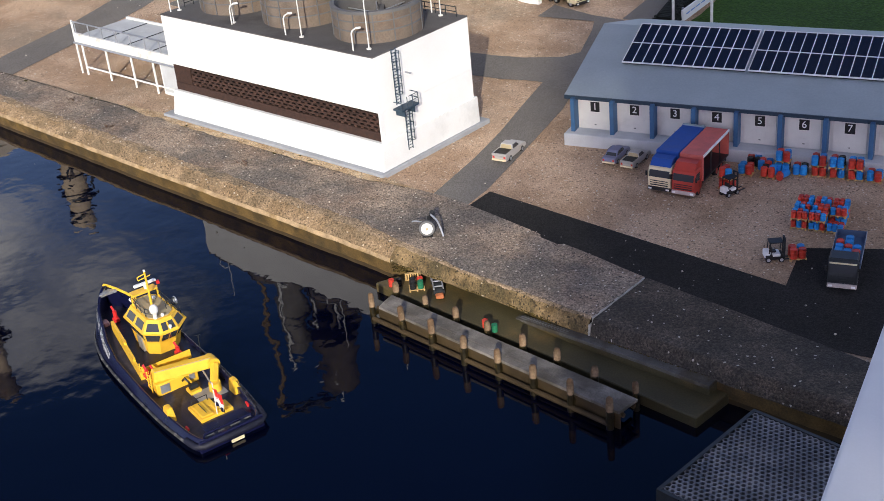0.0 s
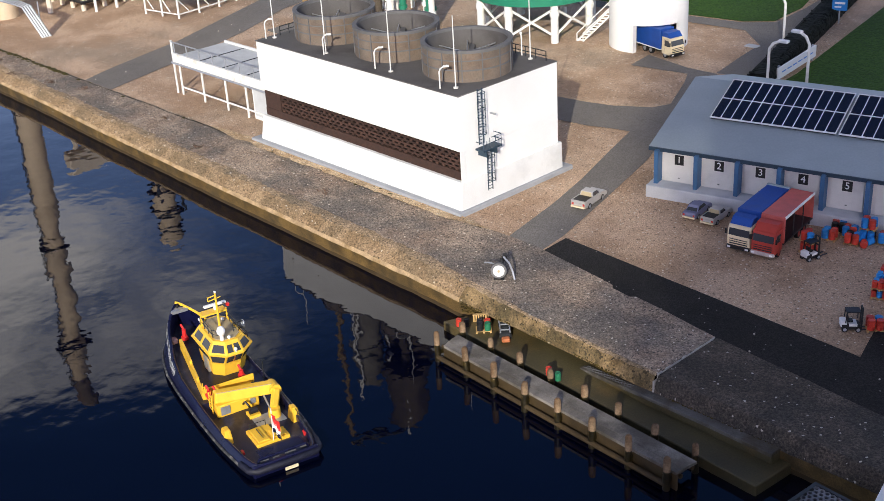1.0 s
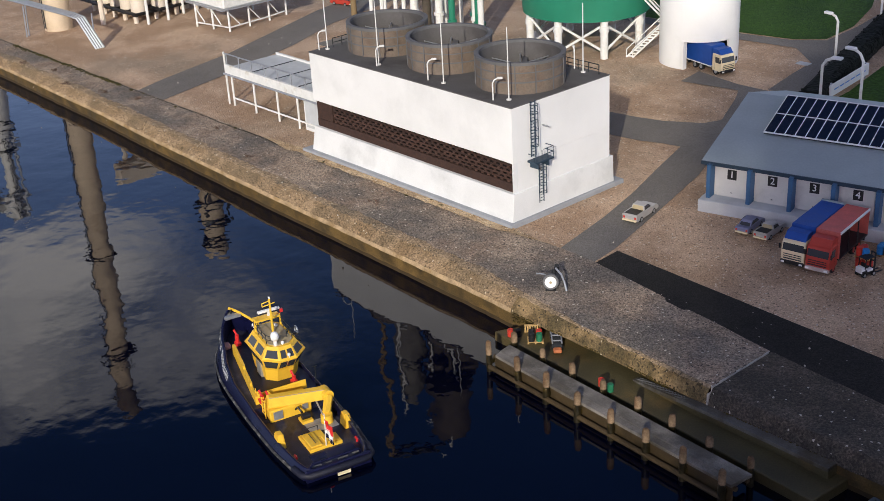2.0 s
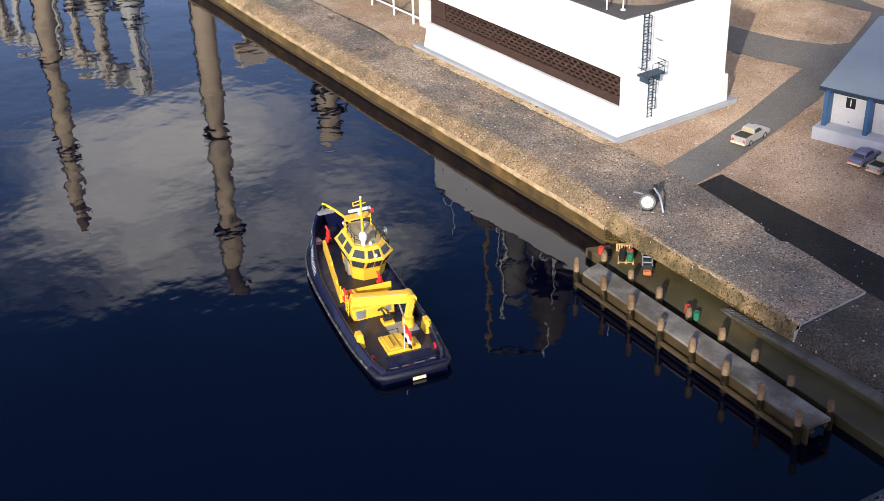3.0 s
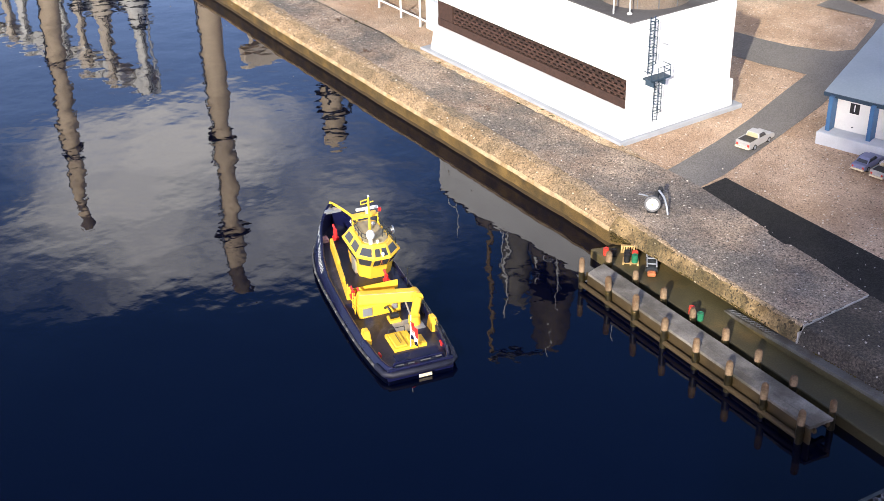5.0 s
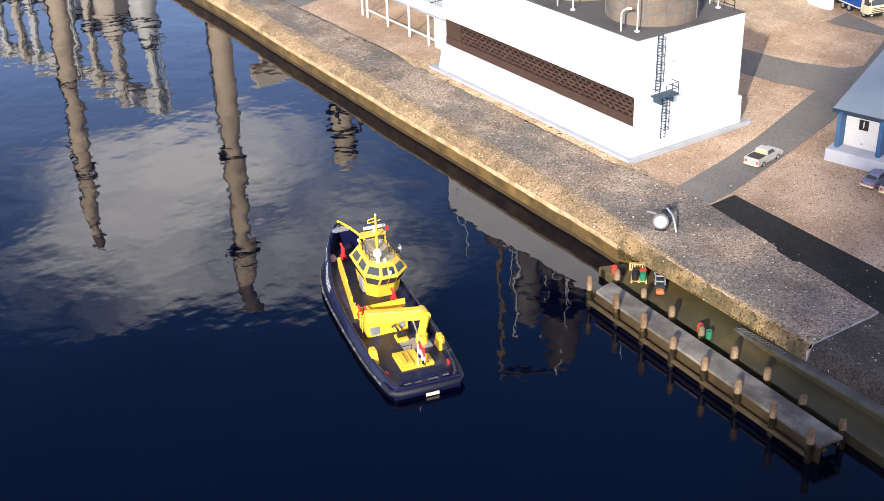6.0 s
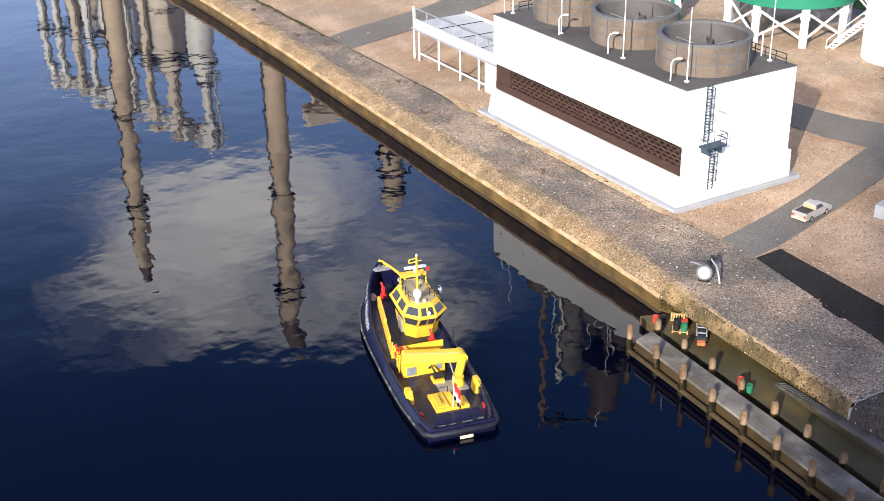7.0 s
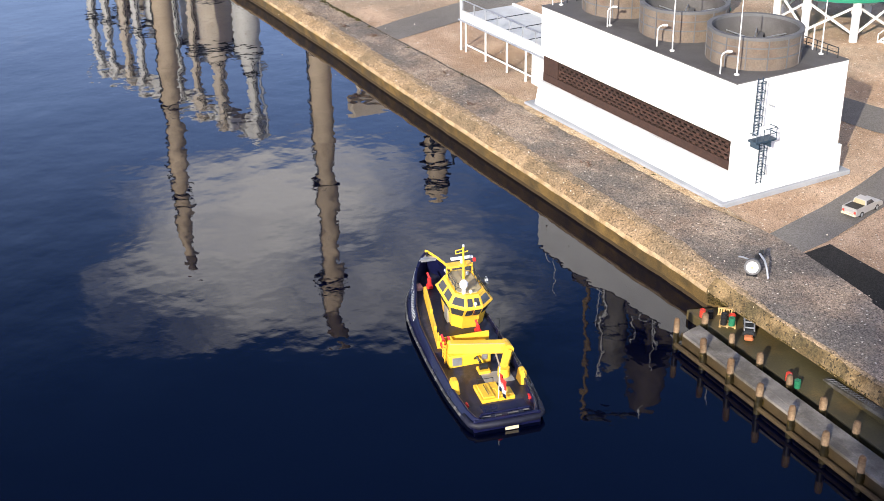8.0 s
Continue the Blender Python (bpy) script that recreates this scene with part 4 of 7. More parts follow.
def solar_array(u0, u1):
    """A tilted field of two rows of panels on the roof."""
    base = thing("solar_array", "dark blue solar panels in pale frames on the blue-grey roof", "solar panels", group="solar fields on the roof")
    slope = math.atan2(0.147, 0.535)
    base.matrix_world = SHED @ pose(u0, 0.055, 0.213) @ Matrix.Rotation(slope, 4, "X")
    w = (u1 - u0)
    v0, v1, cols = 0.245, 0.545, 12
    part("mount_frame", boxes((0, w, v0, v1, 0.006, 0.012)), DARKSTEEL, base)
    cw, ch = w / cols, (v1 - v0) / 2
    glass_me = mesh_of("panel", boxes((0.0018, cw - 0.0018, 0.0022, ch - 0.0022, 0.012, 0.0155)), PANEL)
    for r in range(2):
        for k in range(cols):
            again("panel", glass_me, base, pose(k * cw, v0 + r * ch, 0))
    for k in range(cols + 1):
        part("frame_bar", boxes((k * cw - 0.0019, k * cw + 0.0019, v0, v1, 0.012, 0.017)), SIGNWHITE, base)
    for r in range(3):
        part("frame_bar", boxes((-0.002, w + 0.002, v0 + r * ch - 0.0022, v0 + r * ch + 0.0022, 0.012, 0.0175)), SIGNWHITE, base)
    return base


solar_array(0.155, 0.69)
solar_array(0.705, 1.245)


# ---- vehicles, built at a 1:25 model scale ----
BUMPERGREY = mat("worn_pale_bumper", (0.5, 0.42, 0.4), 0.6, vary=0.15, scale=60)
S = 0.0415


def scaled(bm):
    bm.transform(Matrix.Scale(S, 4))
    return bm


def wheel_mesh(r, w):
    bm = bmesh.new()
    rod(bm, (0, -w / 2, 0), (0, w / 2, 0), r, n=20)
    return mesh_of("wheel", scaled(bm), RUBBER, True)


def add_wheels(base, spots, r, w, rim):
    me = wheel_mesh(r, w)
    bm = bmesh.new()
    rod(bm, (0, -w / 2 - 0.03, 0), (0, w / 2 + 0.03, 0), r * 0.6, n=14)
    rm = mesh_of("rim", scaled(bm), rim, True)
    for x, y in spots:
        wheel = again("wheel", me, base, Matrix.Translation((x * S, y * S, r * S)))
        again("rim", rm, wheel, Matrix())


def lorry(name, label, m, cab, roof_col, body_kind, body_col, length=9.6, bars=False):
    """A flat-fronted lorry, heading +x, its origin on the ground under the front bumper."""
    base = thing(name, label, "truck", m, "lorries in the yard")
    bm = bmesh.new()
    side_prism(bm, [(-2.0, 0.55), (-0.06, 0.55), (0.0, 1.4), (-0.22, 2.75), (-0.5, 2.95), (-1.95, 2.95)], -1.22, 1.22)
    bmesh.ops.bevel(bm, geom=list(bm.edges), offset=0.06, segments=1, affect="EDGES")
    c = part("cab", scaled(bm), cab, base, "lorry cab")
    bm = bmesh.new()
    side_prism(bm, [(-0.006, 1.86), (-0.174, 2.56), (-0.24, 2.56), (-0.07, 1.83)], -1.08, 1.08)
    part("windscreen", scaled(bm), GLASS, c)
    part("door_line", scaled(boxes((-1.42, -1.39, -1.228, 1.228, 0.8, 2.7))), DARKSTEEL, c)
    part("step", scaled(boxes((-0.9, -0.5, -1.25, 1.25, 0.45, 0.56))), BLACK, c)
    for s in (-1, 1):
        bm = bmesh.new()
        side_prism(bm, [(-0.35, 1.75), (-0.5, 2.55), (-1.3, 2.55), (-1.3, 1.75)], s * 1.23 - 0.015, s * 1.23 + 0.015)
        part("side_window", scaled(bm), GLASS, c)
    part("grille", scaled(boxes((-0.05, 0.035, -0.95, 0.95, 0.95, 1.05), (-0.05, 0.03, -0.95, 0.95, 1.2, 1.28), (-0.05, 0.02, -0.95, 0.95, 1.42, 1.5))), DARKSTEEL, c)
    part("bumper", scaled(boxes((-0.35, 0.1, -1.22, 1.22, 0.4, 0.8), bevel=0.05)), BLACK if cab is CABWHITE else BUMPERGREY, c)
    for s in (-1, 1):
        part("headlight", scaled(boxes((0.06, 0.13, s * 0.95 - 0.17, s * 0.95 + 0.17, 0.52, 0.7))), SIGNWHITE, c)
        part("mirror", scaled(boxes((-0.1, 0.0, s * 1.38 - 0.09, s * 1.38 + 0.09, 1.9, 2.4))), BLACK, c)
    if body_kind == "flat":
        part("cab_roof", scaled(boxes((-1.9, -0.45, -1.1, 1.1, 2.94, 3.02), bevel=0.03)), DARKSTEEL, c)
        part("sun_visor", scaled(boxes((-0.3, -0.12, -1.12, 1.12, 2.62, 2.72))), CABWHITE, c, "thin cream sun visor")
    if body_kind != "flat":
        bm = bmesh.new()
        side_prism(bm, [(-0.35, 2.93), (-0.95, 3.55), (-1.95, 3.6), (-1.95, 2.93)], -1.1, 1.1)
        part("roof_fairing", scaled(bm), roof_col, c)
    part("chassis", scaled(boxes((-length + 0.2, -1.8, -0.45, 0.45, 0.6, 0.95), (-length + 0.3, -length + 0.5, -1.1, 1.1, 0.5, 0.75))), DARKSTEEL, base)
    if body_kind == "box":
        bm = boxes((-length, -2.25, -1.25, 1.25, 1.0, 3.85), bevel=0.08)
        part("load_body", scaled(bm), body_col, base, "tarpaulin load body")
        part("rear_header", scaled(boxes((-length - 0.03, -length + 0.4, -1.26, 1.26, 3.6, 3.93), bevel=0.03)), SHED_ROOF, base, "pale grey rear header")
        part("body_sill", scaled(boxes((-length, -2.25, -1.27, 1.27, 0.93, 1.08))), SIGNWHITE, base)
    elif body_kind == "open":
        # curtain drawn open on one side, load floor and posts in view
        part("load_floor", scaled(boxes((-length, -2.25, -1.25, 1.25, 0.95, 1.1))), DARKSTEEL, base)
        part("load_roof", scaled(boxes((-length, -2.25, -1.25, 1.25, 3.75, 3.9), bevel=0.05)), body_col, base, "faded red tarpaulin roof")
        part("front_board", scaled(boxes((-2.4, -2.25, -1.25, 1.25, 1.1, 3.75))), body_col, base)
        part("closed_curtain", scaled(boxes((-length, -2.25, -1.26, -1.2, 1.1, 3.75))), body_col, base)
        part("rear_board", scaled(boxes((-length, -length + 0.12, -1.2, 1.25, 1.1, 3.75))), body_col, base)
        for x in (-4.6, -7.0):
            part("curtain_post", scaled(boxes((x, x + 0.1, 1.15, 1.25, 1.1, 3.75))), DARKSTEEL, base)
        part("roof_rail", scaled(boxes((-length, -2.3, 1.2, 1.3, 3.68, 3.95))), SIGNWHITE, base, "pale roof rail")
    else:
        part("load_floor", scaled(boxes((-length, -2.25, -1.25, 1.25, 1.0, 1.15))), body_col, base)
        part("side_board", scaled(boxes((-length, -2.25, -1.29, -1.23, 1.0, 1.75))), body_col, base)
        part("side_board", scaled(boxes((-length, -2.25, 1.23, 1.29, 1.0, 1.75))), body_col, base)
        part("side_board", scaled(boxes((-length, -length + 0.07, -1.23, 1.23, 1.0, 1.75))), body_col, base)
        part("headboard", scaled(boxes((-2.35, -2.25, -1.23, 1.23, 1.0, 2.3))), body_col, base)
        part("side_trim", scaled(boxes((-length, -2.25, 1.29, 1.32, 1.62, 1.78), (-length, -2.25, -1.32, -1.29, 1.62, 1.78))), GALV, base)
    if bars:
        part("name_bars", scaled(boxes((-5.6, -3.4, 1.255, 1.27, 3.2, 3.35), (-5.4, -3.7, 1.255, 1.27, 2.9, 3.02))), SIGNWHITE, base, "white plain bars on the side")
    add_wheels(base, [(-1.25, s) for s in (-1.0, 1.0)] + [(-length + 1.9, s) for s in (-0.95, 0.95)] + [(-length + 3.2, s) for s in (-0.95, 0.95)], 0.5, 0.36, cab if cab is CABRED else GALV)
    return base


def toward(x, y, turn, z=0.0):
    return pose(x, y, z, 0, 0, turn)


lorry("box_lorry", "cream-cabbed lorry with a blue tarpaulin body backed to the dock", toward(-2.368, 3.752, -81) @ Matrix.Scale(0.93, 4), CABWHITE, TRUCKBLUE, "box", TRUCKBLUE)
lorry("curtain_lorry", "red lorry with a faded red curtain body standing open", toward(-2.268, 3.765, -81) @ Matrix.Scale(0.93, 4), CABRED, CABRED, "open", TRUCKRED)
lorry("flatbed_lorry", "blue open flatbed lorry carrying drums on dark asphalt", toward(-1.456, 3.41, -71) @ Matrix.Scale(0.93, 4), DARKSTEEL, CABWHITE, "flat", mat("flatbed_blue", (0.07, 0.11, 0.19), 0.5, vary=0.1), length=8.4)
lorry("silo_lorry", "cream-cabbed lorry with a blue box under the silo", toward(-4.07, 5.665, -13), CABWHITE, TRUCKBLUE, "box", TRUCKBLUE, length=7.6, bars=True)


def pickup_car(name, label, m, paint, bed=True, size=0.88):
    """A pickup or saloon heading +x, its origin on the ground under the middle."""
    base = thing(name, label, "car", m @ Matrix.Scale(size, 4), "cars in the yard")
    bm = bmesh.new()
    side_prism(bm, [(-2.6, 0.4), (-2.62, 0.95), (-2.45, 1.12), (0.9, 1.12), (2.3, 0.98), (2.6, 0.75), (2.6, 0.4), (1.95, 0.35), (1.75, 0.62), (1.25, 0.62), (1.05, 0.35), (-1.05, 0.35), (-1.25, 0.62), (-1.75, 0.62), (-1.95, 0.35)], -0.93, 0.93)
    body = part("body", scaled(bm), paint, base, "car body")
    bm = bmesh.new()
    rear = -0.65 if bed else -1.05
    prism(bm, [(rear - (0.1 if bed else 0.75), -0.86), (1.15, -0.86), (1.15, 0.86), (rear - (0.1 if bed else 0.75), 0.86)], 1.1, 1.72, [(rear, -0.7), (0.45, -0.7), (0.45, 0.7), (rear, 0.7)])
    cab = part("cabin", scaled(bm), paint, base)
    bm = bmesh.new()
    prism(bm, [(0.98, -0.74), (1.17, -0.74), (1.17, 0.74), (0.98, 0.74)], 1.16, 1.66, [(0.36, -0.62), (0.52, -0.62), (0.52, 0.62), (0.36, 0.62)])
    part("windscreen", scaled(bm), GLASS, cab)
    bm = bmesh.new()
    r0 = rear - (0.1 if bed else 0.75)
    prism(bm, [(r0 - 0.02, -0.74), (r0 + 0.1, -0.74), (r0 + 0.1, 0.74), (r0 - 0.02, 0.74)], 1.18, 1.64, [(rear - 0.03, -0.6), (rear + 0.1, -0.6), (rear + 0.1, 0.6), (rear - 0.03, 0.6)])
    part("rear_window", scaled(bm), TAN if bed else GLASS, cab, "dull yellow rear window" if bed else "")
    for s in (-1, 1):
        bm = bmesh.new()
        side_prism(bm, [(r0 + 0.2, 1.2), (rear + 0.16, 1.62), (0.35, 1.62), (0.85, 1.2)], s * 0.79 - 0.07, s * 0.79 + 0.07)
        part("side_window", scaled(bm), GLASS, cab)
    if bed:
        part("load_bed", scaled(boxes((-2.48, -0.82, -0.83, 0.83, 1.0, 1.2))), BLACK, base, "black load bed")
        part("bed_rail", scaled(boxes((-2.6, -0.75, 0.835, 0.94, 1.1, 1.25), (-2.6, -0.75, -0.94, -0.835, 1.1, 1.25), (-2.64, -2.485, -0.94, 0.94, 1.0, 1.25))), paint, base)
    part("bumper", scaled(boxes((2.5, 2.72, -0.9, 0.9, 0.42, 0.66), bevel=0.03)), paint, base)
    part("bumper", scaled(boxes((-2.82, -2.58, -0.9, 0.9, 0.42, 0.62), bevel=0.03)), CABWHITE, base, "pale rear bumper")
    for s in (-0.72, 0.72):
        part("tail_light", scaled(boxes((-2.66, -2.6, s - 0.12, s + 0.12, 0.68, 0.95))), DRUMRED, base)
    add_wheels(base, [(x, s) for x in (-1.5, 1.5) for s in (-0.82, 0.82)], 0.36, 0.26, GALV)
    return base


pickup_car("pickup_car", "silver pickup with a black load bed on the grey road", toward(-3.125, 3.765, 101), CARSILVER)
pickup_car("parked_pickup", "silver-grey pickup with a black bed by the dock", toward(-2.612, 3.962, 97), CARSILVER, size=0.76)
pickup_car("saloon_car", "grey-blue saloon car parked by the loading dock", toward(-2.705, 3.958, 100), CARBLUE, False, 0.74)
pickup_car("red_jeep", "small red open car far across the yard", toward(-7.35, 5.4, 190), CABRED)


def forklift(m, label):
    base = thing("forklift", label, "forklift", m @ Matrix.Scale(0.82, 4), "forklifts in the yard")
    part("body", scaled(boxes((-1.3, 0.5, -0.55, 0.55, 0.25, 0.8), bevel=0.05)), BLACK, base, "black chassis")
    part("counterweight", scaled(boxes((-1.42, -0.8, -0.5, 0.5, 0.5, 1.2), bevel=0.08)), SIGNWHITE, base, "white counterweight")
    part("side_panel", scaled(boxes((-0.6, 0.2, -0.57, 0.57, 0.62, 0.9), bevel=0.03)), SIGNWHITE, base, "white side panel")
    part("seat", scaled(boxes((-0.7, -0.2, -0.3, 0.3, 1.0, 1.15), (-0.8, -0.66, -0.3, 0.3, 1.1, 1.6))), BLACK, base)
    b = bmesh.new()
    for x in (-0.95, 0.4):
        for s in (-0.5, 0.5):
            rod(b, (x, s, 1.0), (x * 0.9, s, 2.2), 0.06, n=6)
    part("roof_guard", scaled(box(b, -0.95, 0.45, -0.56, 0.56, 2.15, 2.25)), BLACK, base)
    b = bmesh.new()
    for s in (-0.3, 0.3):
        box(b, 0.55, 0.72, s - 0.06, s + 0.06, 0.1, 2.6)
    for z in (0.6, 1.5, 2.5):
        box(b, 0.58, 0.68, -0.3, 0.3, z, z + 0.12)
    part("mast", scaled(b), DARKSTEEL, base)
    for s in (-0.3, 0.3):
        part("fork", scaled(boxes((0.72, 1.9, s - 0.07, s + 0.07, 0.12, 0.2))), DARKSTEEL, base)
    add_wheels(base, [(0.3, -0.55), (0.3, 0.55), (-1.0, -0.5), (-1.0, 0.5)], 0.3, 0.24, GALV)
    return base


forklift(toward(-2.13, 3.895, 75), "white and black forklift among drums by the dock")
forklift(toward(-1.735, 3.505, 40), "white and black forklift lifting a loaded pallet")


# ---- drums and pallets ----
def drum_mesh(name, material):
    bm = bmesh.new()
    r, h = 0.0135, 0.036
    prev = None
    for rr, z in ((r, 0.0), (r, 0.011), (r + 0.001, 0.012), (r, 0.013), (r, 0.023), (r + 0.001, 0.024), (r, 0.025), (r, h - 0.001), (r - 0.002, h), (r - 0.0035, h - 0.0015)):
        cur = [bm.verts.new((rr * math.cos(2 * math.pi * k / 12), rr * math.sin(2 * math.pi * k / 12), z)) for k in range(12)]
        if prev:
            for k in range(12):
                bm.faces.new((prev[k], prev[(k + 1) % 12], cur[(k + 1) % 12], cur[k]))
        else:
            bm.faces.new(cur[::-1])
        prev = cur
    bm.faces.new(prev)
    return mesh_of(name, bm, material, True)


DRUMS = {"blue": drum_mesh("blue_drum", DRUMBLUE), "red": drum_mesh("red_drum", DRUMRED), "green": drum_mesh("green_drum", DRUMGREEN), "black": drum_mesh("black_drum", BLACK)}


def drum(colour, x, y, z=0.0, place="on the gravel yard", m=None):
    ob = new(colour + "_drum", DRUMS[colour])
    ob.matrix_world = m if m else pose(x, y, z, 0, 0, random.uniform(0, 90))
    return tagged(ob, colour + " ribbed plastic drum " + place, "drum", "drums in the yard")


def pallet(x, y, z, turn, label="wooden pallet under drums in the yard"):
    base = thing("pallet", label, "pallet", pose(x, y, z, 0, 0, turn), "pallets")
    w, d = 0.058, 0.046
    for k in range(5):
        yy = -d / 2 + k * (d - 0.007) / 4
        part("board", boxes((-w / 2, w / 2, yy, yy + 0.007, 0.0055, 0.0075)), PALLET, base)
    for xx in (-w / 2, -0.003, w / 2 - 0.006):
        part("bearer", boxes((xx, xx + 0.006, -d / 2, d / 2, 0, 0.0055)), PALLET, base)
    return base


def packed_pallet(x, y, z, turn, colours):
    """Six small drums on a pallet, three by two."""
    pallet(x, y, z, turn)
    m = pose(x, y, z, 0, 0, turn)
    for k, c in enumerate(colours):
        drum(c, 0, 0, 0, "standing close on a pallet", m @ pose(-0.0195 + 0.0195 * (k % 3), -0.0105 + 0.021 * (k // 3), 0.0078, 0, 0, 37 * k) @ Matrix.Scale(0.7, 4))


def loaded_pallet(x, y, z, turn, colours, place="on a pallet in the yard"):
    pallet(x, y, z, turn)
    m = pose(x, y, z, 0, 0, turn)
    for k, c in enumerate(colours):
        if c:
            p = m @ Vector((-0.0145 + 0.029 * (k % 2), -0.0118 + 0.0255 * (k // 2), 0.0085))
            drum(c, p.x, p.y, p.z, place)


pick = random.Random(5)
for level in range(2):
    for i in range(3):
        for j in range(3):
            if level == 1 and (i, j) == (2, 0):
                continue
            p = Vector((-1.782, 3.765, 0)) + Vector((0.966, 0.259, 0)) * 0.064 * i + Vector((-0.259, 0.966, 0)) * 0.06 * j
            c = [pick.choice(("red", "blue", "red") if level else ("blue", "blue", "red")) for _ in range(6)]
            packed_pallet(p.x, p.y, level * 0.036, 15 + pick.uniform(-2, 2), c)
for k, (u, lv) in enumerate(((0.86, 0), (0.93, 0), (0.93, 1), (1.0, 0), (1.07, 0), (1.07, 1), (1.14, 0), (1.14, 1), (1.21, 0), (1.21, 1), (1.28, 0))):
    p = SHED @ Vector((u, -0.045 - 0.01 * (k % 2), 0))
    loaded_pallet(p.x, p.y, lv * 0.047, 15 + pick.uniform(-4, 4), pick.choice((["blue", "red", "red", "blue"], ["red", "red", "blue", "blue"], ["blue", "blue", "red", "black"], ["red", "blue", "blue", "red"])))
p = SHED @ Vector((0.795, -0.1, 0))
loaded_pallet(p.x, p.y, 0, 10, ["blue", "red", "blue", "red"])
p = SHED @ Vector((0.81, -0.02, 0))
loaded_pallet(p.x, p.y, 0, 22, ["black", "black", "red", "blue"])
p = SHED @ Vector((0.885, -0.105, 0))
loaded_pallet(p.x, p.y, 0, 12, ["red", "red", "black", "blue"])
for u, v in ((0.93, -0.1), (0.955, -0.075)):
    p = SHED @ Vector((u, v, 0))
    drum("red" if u < 0.94 else "blue", 0, 0, 0, "lying on the gravel", m=pose(p.x, p.y, 0.0145, 90, 0, pick.uniform(-40, 40)))
# pallet with red crate and blue drum carried by the second forklift
q = toward(-1.735, 3.505, 40) @ Vector((0.068, 0, 0.0085))
loaded_pallet(q.x, q.y, 0.0, 40, ["red", "red", "red", "blue"], "on a forklift's pallet")
# pallet at the open side of the red lorry
p = Vector((-2.165, 3.925))
loaded_pallet(p.x, p.y, 0.0, -10, ["red", "red", "blue", "red"], "beside the red lorry")
loaded_pallet(p.x, p.y, 0.047, -10, ["red", "blue", "red", ""], "beside the red lorry")
# drums on the flatbed
fm = toward(-1.456, 3.41, -71) @ Matrix.Scale(0.93, 4)
for i in range(5):
    for j in range(3):
        if (i, j) in ((0, 0), (3, 2), (4, 0), (4, 2)):
            continue
        p = fm @ Vector((-(3.1 + i * 0.85) * S, (-0.75 + j * 0.75) * S, 1.16 * S))
        drum("blue" if (i + j) % 3 else "red", p.x, p.y, p.z, "on the flatbed lorry")


# ---- jetty and lower landing ----
landing = thing("landing_slab", "low olive algae-stained concrete landing at the quay's foot", "landing", kind="structure")
bm = bmesh.new()
prism(bm, [(-2.965, 2.735), (-1.55, 2.645), (-1.53, 2.86), (-2.1, 2.9), (-2.88, 2.93)], -0.2, -0.088)
bmesh.ops.bevel(bm, geom=list(bm.edges), offset=0.003, segments=1, affect="EDGES")
part("slab", bm, OLIVE, landing)
ramp = thing("ramp", "slate-grey sloping ramp along the quay wall", "ramp")
slope = [(-2.36, 2.81, -0.084), (-2.2, 2.787, -0.064), (-2.05, 2.774, -0.052), (-1.8, 2.77, -0.05), (-1.575, 2.76, -0.048)]
bm, under = bmesh.new(), bmesh.new()
for target, up, down in ((bm, 0.0, 0.012), (under, -0.012, None)):
    rows = []
    for x, y, z in slope:
        inner = along(EDGE, x) + 0.012
        low = -0.2 if down is None else z - down
        o = 0.0 if down else 0.004
        rows.append([target.verts.new(v) for v in ((x, y + o, z + up), (x, inner, z + up), (x, inner, low), (x, y + o, low))])
    for q, r in zip(rows, rows[1:]):
        for k in range(4):
            target.faces.new((q[k], r[k], r[(k + 1) % 4], q[(k + 1) % 4]))
    target.faces.new(rows[0])
    target.faces.new(rows[-1][::-1])
part("ramp_top", bm, RAMP, ramp, "slate-grey top")
part("ramp_core", under, OLIVE, ramp, "ochre-stained core")
bm = bmesh.new()
for k in range(16):
    x = -2.34 + k * 0.014
    y = 2.808 - (x + 2.34) * 0.14
    z = -0.079 + (x + 2.34) * 0.115
    rod(bm, (x, y, z + 0.004), (x + 0.012, y + 0.02, z + 0.005), 0.0012, n=4)
    rod(bm, (x + 0.012, y, z + 0.005), (x, y + 0.02, z + 0.004), 0.0012, n=4)
solid("ramp_lattice", bm, FANRIM, "thin steel lattice lying on the ramp", "lattice")

jetty = thing("jetty", "narrow grey plank jetty between rows of timber posts", "jetty")


def jetty_line(x, off=0.0):
    return 2.567 + (x + 2.816) * -0.062 + off


for k in range(3):
    bm = bmesh.new()
    o = 0.008 + k * 0.029
    prism(bm, [(-2.79 - 0.006 * k, jetty_line(-2.79, o)), (-1.735 + 0.004 * k, jetty_line(-1.735, o)), (-1.73 + 0.004 * k, jetty_line(-1.735, o + 0.0284)), (-2.796 - 0.006 * k, jetty_line(-2.796, o + 0.0284))], -0.065, -0.055 + 0.0012 * (k % 2))
    part("plank", bm, DECKWOOD, jetty)
for o in (0.03, 0.088):
    part("stringer", rods([((-2.82, jetty_line(-2.82, o), -0.08), (-1.73, jetty_line(-1.73, o), -0.08))], 0.008, 8), TIDE, jetty, "wet timber stringer")
# Dark sheet added behind the front posts, standing for shade below the planks.
bm = bmesh.new()
prism(bm, [(-2.8, jetty_line(-2.8, 0.014)), (-1.735, jetty_line(-1.735, 0.014)), (-1.735, jetty_line(-1.735, 0.02)), (-2.8, jetty_line(-2.8, 0.02))], -0.3, -0.067)
part("underdeck_shade", bm, TIDE, jetty, "dark sheet added for the shade under the deck")
